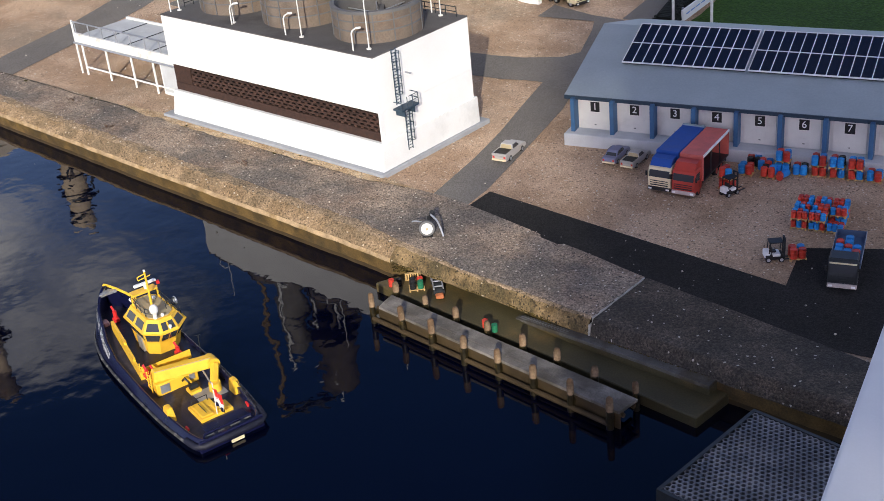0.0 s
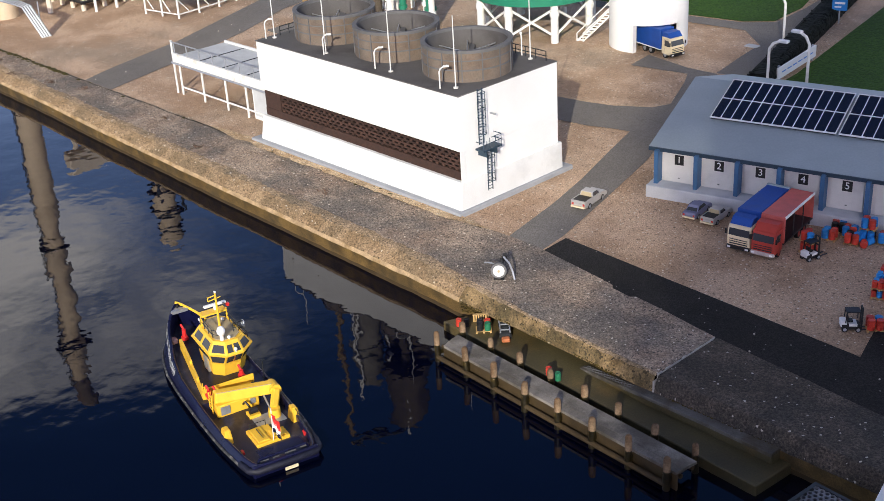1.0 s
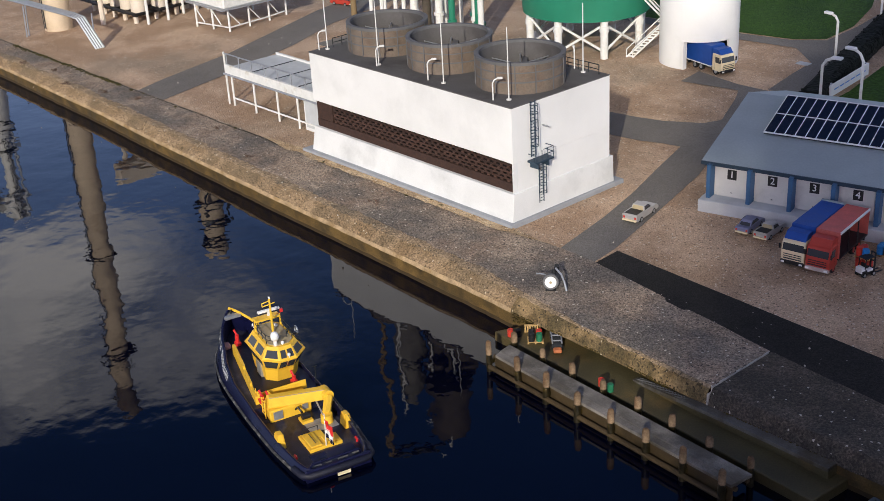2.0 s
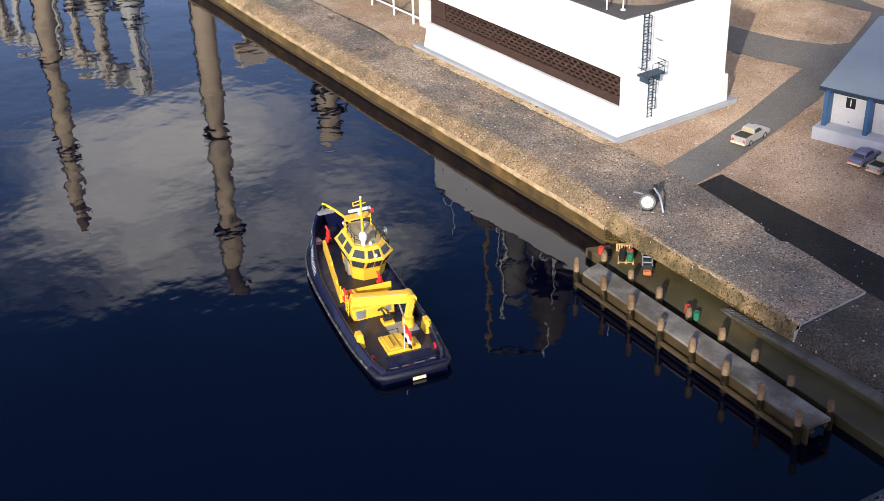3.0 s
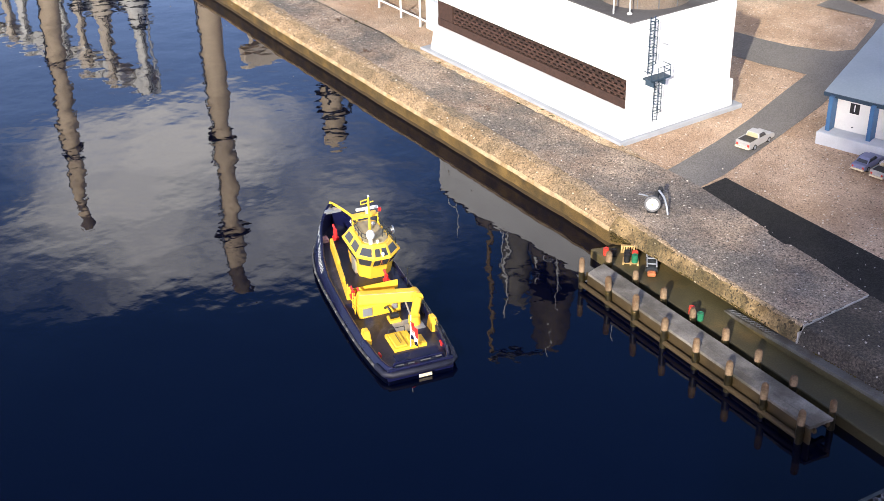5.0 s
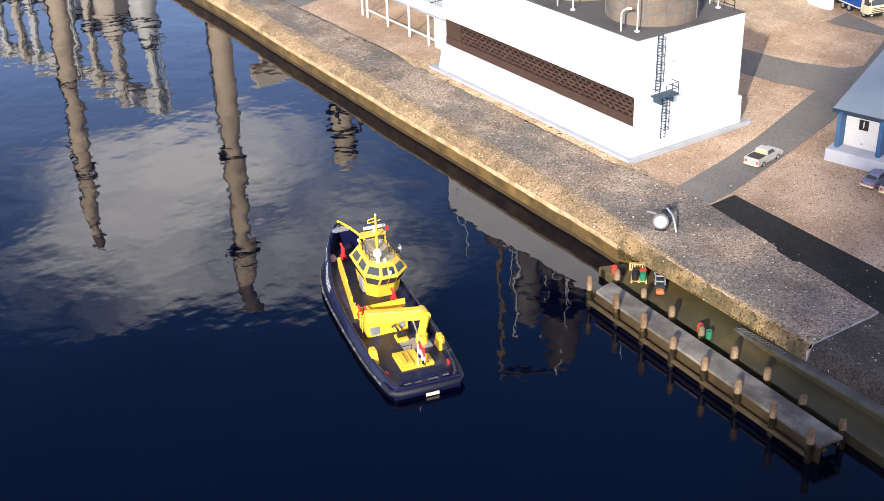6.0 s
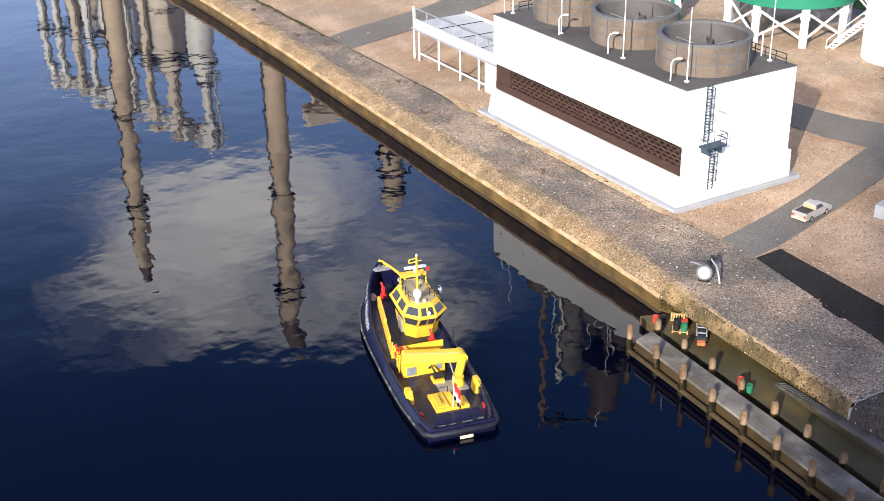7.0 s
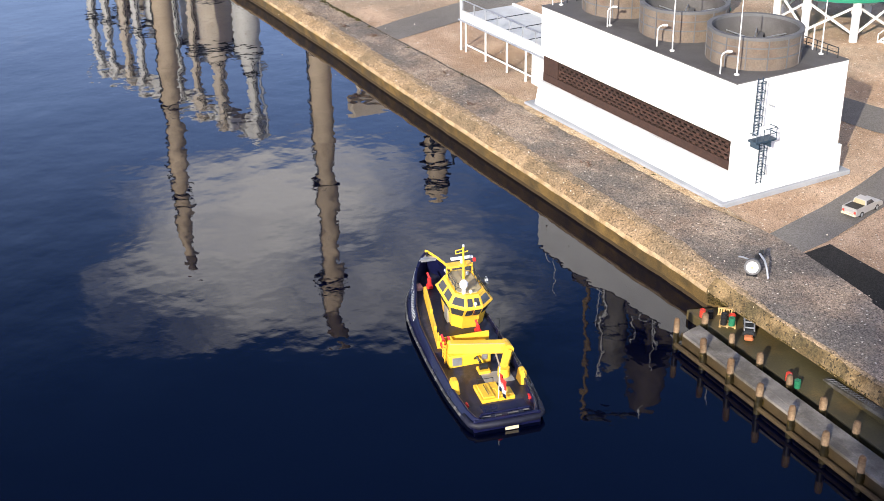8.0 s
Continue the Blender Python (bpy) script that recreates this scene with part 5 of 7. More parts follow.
part("waling", rods([((-2.81, jetty_line(-2.81, -0.006), -0.104), (-1.76, jetty_line(-1.76, -0.006), -0.104))], 0.009, 8), TIDE, jetty, "dark slimy waling beam near the water")
for k in range(8):
    x = -2.816 + 0.1508 * k
    part("cross_beam", boxes((x - 0.006, x + 0.006, jetty_line(x), jetty_line(x, 0.115), -0.098, -0.08)), SLIME, jetty)


def post(x, y, top, lean):
    base = thing("mooring_post", "weathered brown timber post with a rounded top in the water", "post", pose(x, y, 0, lean[0], lean[1], random.uniform(0, 90)), "posts of the jetty")
    bm = bmesh.new()
    r = random.uniform(0.0105, 0.0125)
    prev = None
    for rr, z in ((r * 1.02, -0.066), (r, -0.055), (r * 1.03, -0.04), (r * 0.97, top - 0.012), (r * 0.85, top - 0.004), (r * 0.5, top)):
        cur = [bm.verts.new((rr * (1 + 0.08 * noise.noise((k * 2.0, z * 30, x))) * math.cos(2 * math.pi * k / 12), rr * math.sin(2 * math.pi * k / 12), z + random.uniform(-0.001, 0.001))) for k in range(12)]
        if prev:
            for k in range(12):
                bm.faces.new((prev[k], prev[(k + 1) % 12], cur[(k + 1) % 12], cur[k]))
        prev = cur
    bm.faces.new(prev)
    part("shaft", bm, WOOD, base, smooth=True)
    part("wet_foot", rod(bmesh.new(), (0, 0, -0.7), (0, 0, -0.058), r * 1.06, r * 1.03, 12), SLIME, base, "dark slimy foot", smooth=True)
    return base


for k in range(8):
    x = -2.816 + 0.1508 * k
    post(x, jetty_line(x, -0.002), -0.008 + random.uniform(-0.006, 0.006), (random.uniform(-2, 2), random.uniform(-2, 2)))
for k, x in enumerate((-2.814, -2.664, -2.514, -2.366, -2.207, -2.059, -1.907, -1.751)):
    post(x, jetty_line(x, 0.124), -0.02 + random.uniform(-0.005, 0.005), (random.uniform(-2, 2), random.uniform(-2, 2)))

# goods on the landing, a little smaller than those of the yard
def small_drum(colour, x, y, place):
    ob = drum(colour, x, y, -0.088, place)
    ob.matrix_world = pose(x, y, -0.088) @ Matrix.Scale(0.8, 4)


small_drum("red", -2.895, 2.75, "standing on the low landing")
small_drum("black", -2.872, 2.768, "standing on the low landing")
small_drum("red", -2.416, 2.712, "behind a timber post")
small_drum("green", -2.37, 2.706, "behind a timber post")
pallet(-2.8, 2.785, -0.088, 46, "yellow-brown pallet with mixed drums on the landing")
pm = pose(-2.8, 2.785, -0.088, 0, 0, 46)
for k, c in enumerate(("black", "green", "black", "red")):
    p = pm @ Vector((-0.014 + 0.028 * (k % 2), -0.0118 + 0.0255 * (k // 2), 0.0085))
    d = drum(c, p.x, p.y, p.z, "on a pallet on the landing")
    d.matrix_world = pose(p.x, p.y, p.z) @ Matrix.Scale(0.85, 4)
rack = thing("slatted_crate", "small slatted wooden crate leaning at the quay wall", "crate", pose(-2.858, 2.83, -0.088, 0, 0, 46))
for k in range(7):
    part("slat", boxes((-0.03 + 0.009 * k, -0.0245 + 0.009 * k, -0.004, 0.004, 0.002, 0.026)), PALLET, rack)
part("rail", boxes((-0.031, 0.035, -0.005, 0.005, 0.0, 0.003)), PALLET, rack)
part("rail", boxes((-0.031, 0.035, -0.005, 0.005, 0.026, 0.029)), PALLET, rack)


def yard_tractor():
    base = thing("yard_tractor", "small grey and black yard tractor with orange front on the landing", "tractor", pose(-2.722, 2.815, -0.088, 0, 0, -43))
    part("body", boxes((-0.075, 0.045, -0.018, 0.018, 0.01, 0.024), bevel=0.002), DARKSTEEL, base)
    part("cab", boxes((-0.078, -0.05, -0.021, 0.021, 0.012, 0.034), bevel=0.003), GALV, base, "grey cab")
    part("frame", rods([((-0.05, s, 0.03), (0.04, s, 0.03)) for s in (-0.017, 0.017)] + [((0.02, -0.017, 0.03), (0.02, 0.017, 0.03)), ((-0.02, -0.017, 0.03), (-0.02, 0.017, 0.03))], 0.0028), GALV, base)
    part("front_load", boxes((0.045, 0.072, -0.015, 0.015, 0.004, 0.018), bevel=0.004), mat("rust_orange", (0.5, 0.16, 0.06), 0.7, vary=0.3, scale=80), base, "rust-orange front load")
    me = mesh_of("wheel", rod(bmesh.new(), (0, -0.004, 0), (0, 0.004, 0), 0.0095, n=14), RUBBER, True)
    for x in (-0.055, 0.028):
        for s in (-0.018, 0.018):
            again("wheel", me, base, Matrix.Translation((x, s, 0.0095)))
    return base


yard_tractor()


def hose_reel():
    """A white-faced wheel with a dark bracket and a bent arm, left on the quay."""
    base = thing("hose_reel", "round white-faced reel with dark bracket and bent pipe on the quay", "reel", pose(-2.925, 3.0, 0.004, 0, 0, -48))
    wheel = part("reel", rod(bmesh.new(), (0, 0, 0.034), (0.018, 0, 0.037), 0.03, n=32), FANRIM, base, "grey reel drum", smooth=True)
    part("face", rod(bmesh.new(), (0.018, 0, 0.037), (0.021, 0, 0.0375), 0.022, n=28), SIGNWHITE, wheel, "white round face", smooth=True)
    part("hub", rod(bmesh.new(), (0.021, 0, 0.037), (0.024, 0, 0.0375), 0.005, n=12), TAN, wheel)
    part("bracket", boxes((-0.05, 0.0, 0.0, 0.02, 0.0, 0.06), (-0.075, -0.045, 0.012, 0.03, 0.045, 0.07), bevel=0.003), BLACK, base, "black bracket")
    part("bent_pipe", bent([(-0.04, 0.018, 0.068), (-0.01, 0.04, 0.055), (0.01, 0.052, 0.03), (0.028, 0.06, 0.004)], 0.004), GALV, base, "bent grey pipe", smooth=True)
    part("side_arm", bent([(0.0, -0.02, 0.06), (-0.02, -0.04, 0.055), (-0.03, -0.055, 0.05)], 0.003), GALV, base)
    part("foot", boxes((-0.03, 0.02, -0.02, 0.02, -0.004, 0.004)), BLACK, base)
    return base


hose_reel()


LITTER = mat("leaf_brown", (0.16, 0.1, 0.07), 0.8, vary=0.5, scale=200, random_tint=0.3)


def litter(x, y, seed):
    """A small heap of leaves and twigs."""
    rnd = random.Random(seed)
    bm = bmesh.new()
    for _ in range(16):
        m = pose(x + rnd.gauss(0, 0.018), y + rnd.gauss(0, 0.012), 0.006 + rnd.uniform(0, 0.009), rnd.uniform(-40, 40), rnd.uniform(-40, 40), rnd.uniform(0, 360))
        w, h = rnd.uniform(0.004, 0.011), rnd.uniform(0.003, 0.006)
        vs = [bm.verts.new(m @ Vector(v)) for v in ((-w, 0, 0), (0, -h, 0.002), (w, 0, 0), (0, h, 0.002))]
        bm.faces.new(vs)
    for _ in range(5):
        a = Vector((x + rnd.gauss(0, 0.02), y + rnd.gauss(0, 0.015), 0.006))
        rod(bm, a, a + Vector((rnd.uniform(-0.03, 0.03), rnd.uniform(-0.02, 0.02), rnd.uniform(0, 0.012))), 0.0014, n=4)
    return solid("leaf_litter", bm, LITTER, "small heap of dead leaves and twigs on the quay", "litter", "leaf litter")


litter(-4.11, 3.1, 3)
litter(-5.08, 3.06, 8)
for k, (x, y) in enumerate(((-6.75, 3.12), (-7.1, 3.05), (-7.45, 3.14), (-6.45, 3.18), (-7.8, 3.09), (-5.6, 3.19), (-8.3, 3.12))):
    litter(x, y, 11 + k)

# foreground grating with staggered holes
def grating():
    base = thing("grating", "perforated grey steel grating platform beside the quay", "grating", pose(-1.356, 2.634, 0.0, 0, 0, -4.6))
    bm = bmesh.new()
    px = 0.0172
    py, hole, wide, long = px * 0.866, px * 0.4, 0.62, 0.452
    for j in range(int((long - 0.012) / py)):
        for i in range(int((wide - 0.02) / px)):
            cx, cy = 0.011 + i * px + (px / 2 if j % 2 else 0), -0.013 - j * py
            outer, inner, low = [], [], []
            for k in range(6):
                a = math.pi * (k + 0.5) / 3
                c, s = math.cos(a), math.sin(a)
                outer.append(bm.verts.new((cx + c * px * 0.5774, cy + s * px * 0.5774, 0.02)))
                inner.append(bm.verts.new((cx + c * hole, cy + s * hole, 0.02)))
                low.append(bm.verts.new((cx + c * hole, cy + s * hole, 0.013)))
            for k in range(6):
                q = (k + 1) % 6
                bm.faces.new((outer[k], outer[q], inner[q], inner[k]))
                bm.faces.new((inner[k], inner[q], low[q], low[k]))
    part("perforated_sheet", bm, mat("worn_galvanised", (0.26, 0.26, 0.27), 0.5, metal=0.4, vary=0.25, scale=14, stain=(0.12, 0.125, 0.14), stain_at=0.52), base, "sheet with staggered six-sided holes")
    part("frame", boxes((-0.008, 0.003, -long, 0.008, -0.035, 0.022), (0.003, wide, -0.003, 0.008, -0.035, 0.022), (0.003, wide, -long, -long + 0.011, -0.035, 0.022)), DARKSTEEL, base)
    # Black sheet added below the holes in place of the dark void there.
    part("shade_sheet", boxes((0.003, wide, -long + 0.011, -0.003, -0.045, -0.036)), BLACK, base)
    for y in (-0.05, -0.4):
        part("leg", boxes((0.02, 0.05, y - 0.015, y + 0.015, -0.7, -0.045)), DARKSTEEL, base)
    return base


grating()


# white reading board on the viewers' parapet, its slanted edge just in view at the start
ledge = thing("white_ledge", "white reading board on posts at the viewing deck's edge", "board")
bm = bmesh.new()
prism(bm, [(-0.4, 1.06), (-0.278, 0.555), (-0.1, 0.555), (-0.18, 1.06)], 1.47, 1.5)
bmesh.ops.bevel(bm, geom=list(bm.edges), offset=0.003, segments=2, affect="EDGES")
part("top", bm, SIGNWHITE, ledge)
for x, y in ((-0.22, 0.59), (-0.14, 0.59)):
    part("post", boxes((x - 0.02, x + 0.02, y - 0.02, y + 0.02, 0.42, 1.471)), GALV, ledge)
part("arm", rods([((-0.22, 0.6, 1.2), (-0.25, 0.98, 1.465)), ((-0.14, 0.6, 1.2), (-0.2, 0.98, 1.465))], 0.015, 8), GALV, ledge)

# moss and algae hanging under the quay's lip
rm = random.Random(31)
verts, faces = [], []
for _ in range(1500):
    x = rm.uniform(-2.97, -1.6)
    z = min(-0.05, -0.092 + abs(rm.gauss(0, 0.016)) * (1.7 if noise.noise((x * 5, 1, 0)) > 0 else 0.5))
    y = rim_y(x) - 0.001 + hollow_at(x) * max(0.0, min(1.0, (-z - 0.055) / 0.037))
    r = rm.uniform(0.002, 0.0045)
    q = pose(x, y, z, rm.uniform(0, 90), rm.uniform(0, 90), rm.uniform(0, 90))
    n = len(verts)
    verts += [q @ (Vector(v) * r) for v in ((1, 0, 0), (-1, 0, 0), (0, 1, 0), (0, -1, 0), (0, 0, 1), (0, 0, -1))]
    faces += [(n + i, n + j, n + k) for i, j, k in ((0, 2, 4), (2, 1, 4), (1, 3, 4), (3, 0, 4), (2, 0, 5), (1, 2, 5), (3, 1, 5), (0, 3, 5))]
me = bpy.data.meshes.new("lip_moss")
me.from_pydata(verts, [], faces)
me.materials.append(stones("wet_moss", ((0.03, 0.022, 0.008), (0.06, 0.045, 0.012), (0.1, 0.075, 0.02)), 0.008, bump=0.9))
tagged(new("lip_moss", me), "dark brown-green moss under the quay lip", "moss", kind="stuff")


# ---- tug ----
def tug():
    base = thing("tug", "yellow and navy harbour tug with crane and flag on still water", "boat", pose(-2.71, 1.807, WATER - 0.009, 0, 0, 166.64))
    half = [(-0.005, 0.1), (0.006, 0.118), (0.05, 0.13), (0.2, 0.145), (0.4, 0.149), (0.6, 0.146), (0.73, 0.138), (0.83, 0.118), (0.9, 0.096), (0.945, 0.07), (0.972, 0.04), (0.985, 0.006)]
    xs = [-0.005, 0.002, 0.02, 0.06] + list(np.linspace(0.12, 0.84, 13)) + [0.88, 0.912, 0.94, 0.962, 0.977, 0.985]

    def hb(x):
        return along(half, x)

    def top(x):
        return max(0.0, hb(x) - min(0.016 + 0.016 * max(0.0, min(1.0, (x - 0.6) / 0.2)), hb(x) * 0.5))

    def sheer(x):
        return 0.05 + 0.014 * max(0.0, min(1.0, (x - 0.1) / 0.35)) + (0.008 * ((x - 0.3) / 0.3) ** 2 if x > 0.3 else 0) + (0.05 * ((x - 0.55) / 0.41) ** 2 if x > 0.55 else 0)

    def deck(x):
        return 0.029 if x < 0.4 else 0.058 + max(0, x - 0.5) * 0.05

    def loft(profile, name, material, label="", smooth=True):
        bm = bmesh.new()
        for side in (1, -1):
            rows = [[bm.verts.new((x, side * y, z)) for x, y, z in profile(x)] for x in xs]
            for a, b in zip(rows, rows[1:]):
                for k in range(len(a) - 1):
                    bm.faces.new((a[k], b[k], b[k + 1], a[k + 1]))
        bmesh.ops.remove_doubles(bm, verts=bm.verts, dist=0.0004)
        return part(name, bm, material, base, label, smooth)

    loft(lambda x: [(x * 0.985 + 0.006, hb(x) * 0.55, -0.05), (x * 0.99 + 0.004, hb(x) * 0.9, -0.01), (x, hb(x) * 0.97, 0.012), (x, hb(x), 0.03), (x, top(x), sheer(x))], "hull", NAVY, "navy blue hull")
    loft(lambda x: [(x, top(x), sheer(x)), (x, top(x) - min(0.004, top(x)), sheer(x) + 0.002), (x - 0.004 * (x > 0.9), max(0.0, top(x) - 0.008), sheer(x)), (x - 0.004 * (x > 0.9), max(0.0, top(x) - 0.009), deck(x))], "bulwark", NAVY, "navy bulwark")
    loft(lambda x: [(x, max(0.0, top(x) - 0.008), deck(x)), (x, 0.0, deck(x) + 0.002)], "main_deck", DECKBLUE, "dark worn navy deck", False)
    bm = bmesh.new()
    box(bm, -0.008, 0.004, -0.112, 0.112, -0.01, sheer(0), bevel=0.003)
    part("transom", bm, NAVY, base)
    strake = mat("scuffed_strake", (0.05, 0.05, 0.05), 0.6, vary=0.3, scale=60, stain=(0.42, 0.4, 0.36), stain_at=0.62)
    for side in (1, -1):
        part("rubbing_strake", bent([(x, side * (hb(x) + 0.002), 0.03) for x in xs[2:]], 0.0048, 6), strake, base, "scuffed black and white strake", smooth=True)
    part("stern_fender", bent([(0.06, 0.128, 0.033), (0.008, 0.12, 0.033), (-0.01, 0.1, 0.033), (-0.012, 0, 0.033), (-0.01, -0.1, 0.033), (0.008, -0.12, 0.033), (0.06, -0.128, 0.033)], 0.011, 10), mat("worn_fender", (0.008, 0.009, 0.022), 0.62, vary=0.3, scale=60, stain=(0.3, 0.3, 0.3), stain_at=0.8), base, "scuffed black stern fender", smooth=True)
    part("stern_plate", boxes((-0.026, -0.024, -0.03, 0.014, 0.012, 0.023)), CABWHITE, base, "pale name plate on the stern")
    # name on the bow side, drawn as plain bars
    for k, (x, w) in enumerate(((0.892, 0.06), (0.836, 0.026), (0.735, 0.145))):
        bm = bmesh.new()
        n = max(2, round(w / 0.0135))
        for i in range(n):
            xa = x + w / 2 - (i + 0.15) * w / n
            xb = xa - 0.62 * w / n
            side = lambda q, z: hb(q) + (top(q) - hb(q)) * (z - 0.03) / (sheer(q) - 0.03) + 0.0012
            z0, z1 = sheer(xa) - 0.029, sheer(xa) - 0.008 + (0.005 if i == 0 else 0.0)
            vs = [bm.verts.new(v) for v in ((xa, side(xa, z0), z0), (xb, side(xb, z0), z0), (xb, side(xb, z1), z1), (xa, side(xa, z1), z1))]
            bm.faces.new(vs)
        bmesh.ops.solidify(bm, geom=bm.faces, thickness=0.0006)
        part("name_bar", bm, SIGNWHITE, base, "white plain bars on the hull")
    # bow cap and inner rail
    b = bmesh.new()
    pts = [(x, -top(x) + 0.004, sheer(x) + 0.004) for x in xs if x > 0.6]
    for a, c in zip(pts, pts[1:]):
        rod(b, a, c, 0.005, n=6)
    part("bow_rail", b, YELLOW, base, "yellow bow rail", smooth=True)
    part("bow_cap", prism(bmesh.new(), [(0.987, -0.006), (0.987, 0.006), (0.94, 0.036), (0.94, -0.036)], 0.142, 0.153), GALV, base, "grey bow cap")
    part("anchor_light", rod(bmesh.new(), (0.965, 0, 0.152), (0.965, 0, 0.168), 0.004), BLACK, base)
    # stepped casing along the port side
    for s in (1,):
        bm = bmesh.new()
        side_prism(bm, [(0.445, 0.04), (0.445, 0.088), (0.52, 0.09), (0.52, 0.104), (0.62, 0.106), (0.62, 0.118), (0.785, 0.122), (0.8, 0.11), (0.8, 0.05)], s * 0.093 - 0.006, s * 0.09 + 0.006)
        for v in bm.verts:
            v.co.y += 0.009 - (v.co.x - 0.445) * 0.13
        part("side_casing", bm, YELLOW, base, "stepped yellow side casing")
    # wheelhouse
    low = Matrix.Translation((0, 0, -0.029))
    mid = Matrix.Translation((0.078, 0, -0.029))

    def octagon(cx, hx, hy, c):
        return [(x, y - 0.042) for x, y in ((cx - hx, -hy + c), (cx - hx + c, -hy), (cx + hx - c, -hy), (cx + hx, -hy + c), (cx + hx, hy - c), (cx + hx - c, hy), (cx - hx + c, hy), (cx - hx, hy - c))]

    cx = 0.615
    tiers = [(0.056, octagon(cx + 0.02, 0.085, 0.058, 0.03)), (0.116, octagon(cx + 0.01, 0.098, 0.064, 0.034)), (0.17, octagon(cx, 0.132, 0.08, 0.05)), (0.212, octagon(cx - 0.004, 0.1, 0.053, 0.03))]
    bm = bmesh.new()
    rows = [[bm.verts.new((x, y, z)) for x, y in o] for z, o in tiers]
    for a, b2 in zip(rows, rows[1:]):
        for k in range(8):
            bm.faces.new((a[k], a[(k + 1) % 8], b2[(k + 1) % 8], b2[k]))
    bm.faces.new(rows[0][::-1])
    bm.faces.new(rows[-1])
    house = part("wheelhouse", bm, YELLOW, base, "eight-sided yellow wheelhouse")

    def pane(lo, hi, k, f0, f1, g0, g1):
        (z0, a), (z1, c) = lo, hi
        p0, p1 = Vector((*a[k], z0)), Vector((*a[(k + 1) % 8], z0))
        q0, q1 = Vector((*c[k], z1)), Vector((*c[(k + 1) % 8], z1))
        def at(f, g):
            return p0.lerp(p1, f).lerp(q0.lerp(q1, f), g)
        pts = [at(f0, g0), at(f1, g0), at(f1, g1), at(f0, g1)]
        nrm = (pts[1] - pts[0]).cross(pts[3] - pts[0]).normalized()
        if nrm.dot((pts[0] + pts[2]) / 2 - Vector((cx, -0.042, 0.15))) < 0:
            nrm = -nrm
        bm = bmesh.new()
        front = [bm.verts.new(p + nrm * 0.0012) for p in pts]
        back = [bm.verts.new(p - nrm * 0.001) for p in pts]
        bm.faces.new(front)
        bm.faces.new(back[::-1])
        for i in range(4):
            bm.faces.new((front[i], back[i], back[(i + 1) % 4], front[(i + 1) % 4]))
        return bm

    for k in range(8):
        long_side = k in (1, 3, 5, 7)
        spans = ((0.06, 0.47), (0.53, 0.94)) if long_side else ((0.1, 0.9),)
        for f0, f1 in spans:
            part("window_pane", pane(tiers[1], tiers[2], k, f0, f1, 0.22, 0.86), GLASS, house)
            part("window_pane", pane(tiers[2], tiers[3], k, f0 + 0.03, f1 - 0.03, 0.18, 0.74), GLASS, house)
    knuckle = bmesh.new()
    o = tiers[2][1]
    for k in range(8):
        rod(knuckle, (*o[k], 0.17), (*o[(k + 1) % 8], 0.17), 0.0028, n=6)
    part("knuckle_trim", knuckle, YELLOW, house)
    part("roof_deck", prism(bmesh.new(), octagon(cx - 0.004, 0.088, 0.044, 0.024), 0.2115, 0.2145), TAN, house, "tan roof deck")
    # double railings on both long sides of the roof, open towards the stern
    for side in (1, -1):
        b = bmesh.new()
        y = -0.042 + side * 0.047
        stops = [(0.53 + 0.03 * (side < 0), y - side * 0.018), (0.56, y), (0.6, y), (0.64, y), (0.68, y), (0.7, y - side * 0.02)]
        for (xa, ya), (xb, yb) in zip(stops, stops[1:]):
            for z in (0.228, 0.244):
                rod(b, (xa, ya, z), (xb, yb, z), 0.0013, n=4)
        for px, py in stops:
            rod(b, (px, py, 0.212), (px, py, 0.2455), 0.0014, n=4)
        part("roof_railing", b, DARKSTEEL, house, "thin dark roof railing")
    part("door", boxes((0.6, 0.64, 0.012, 0.026, 0.062, 0.12)), GALV, house, "grey side door")
    mast = part("mast", rod(bmesh.new(), (0.622, -0.044, 0.21), (0.622, -0.044, 0.347), 0.0048, 0.0034), YELLOW, base, "yellow mast")
    part("crosstree", rods([((0.622, -0.062, 0.327), (0.628, -0.018, 0.318)), ((0.622, -0.044, 0.338), (0.63, -0.018, 0.33)), ((0.628, -0.018, 0.318), (0.63, -0.018, 0.33))], 0.002), YELLOW, mast)
    part("mast_light", boxes((0.619, 0.625, -0.047, -0.041, 0.347, 0.353)), SIGNWHITE, mast)
    arch = part("radar_arch", bent([(0.668, 0.004, 0.205), (0.668, 0.004, 0.252), (0.668, -0.09, 0.252), (0.668, -0.09, 0.205)], 0.005), YELLOW, base, "yellow radar arch")
    part("platform", boxes((0.652, 0.69, -0.088, 0.004, 0.25, 0.256), bevel=0.001), YELLOW, arch, "yellow radar platform")
    part("radar_bar", boxes((0.668, 0.68, -0.094, -0.012, 0.272, 0.281), bevel=0.002), SIGNWHITE, arch, "white radar scanner")
    part("radar_post", boxes((0.67, 0.678, -0.056, -0.048, 0.254, 0.273)), SIGNWHITE, arch)
    part("side_light", boxes((0.668, 0.678, -0.104, -0.094, 0.258, 0.27)), REDPAINT, arch)
    dome = part("radar_dome", rod(bmesh.new(), (0.53, -0.017, 0.21), (0.53, -0.017, 0.236), 0.007), SIGNWHITE, base, "white dome on a stem")
    b = bmesh.new()
    bmesh.ops.create_uvsphere(b, u_segments=16, v_segments=10, radius=0.015, matrix=Matrix.Translation((0.53, -0.017, 0.247)) @ Matrix.Diagonal((1, 1, 1.25, 1)))
    part("dome_shell", b, SIGNWHITE, dome, smooth=True)
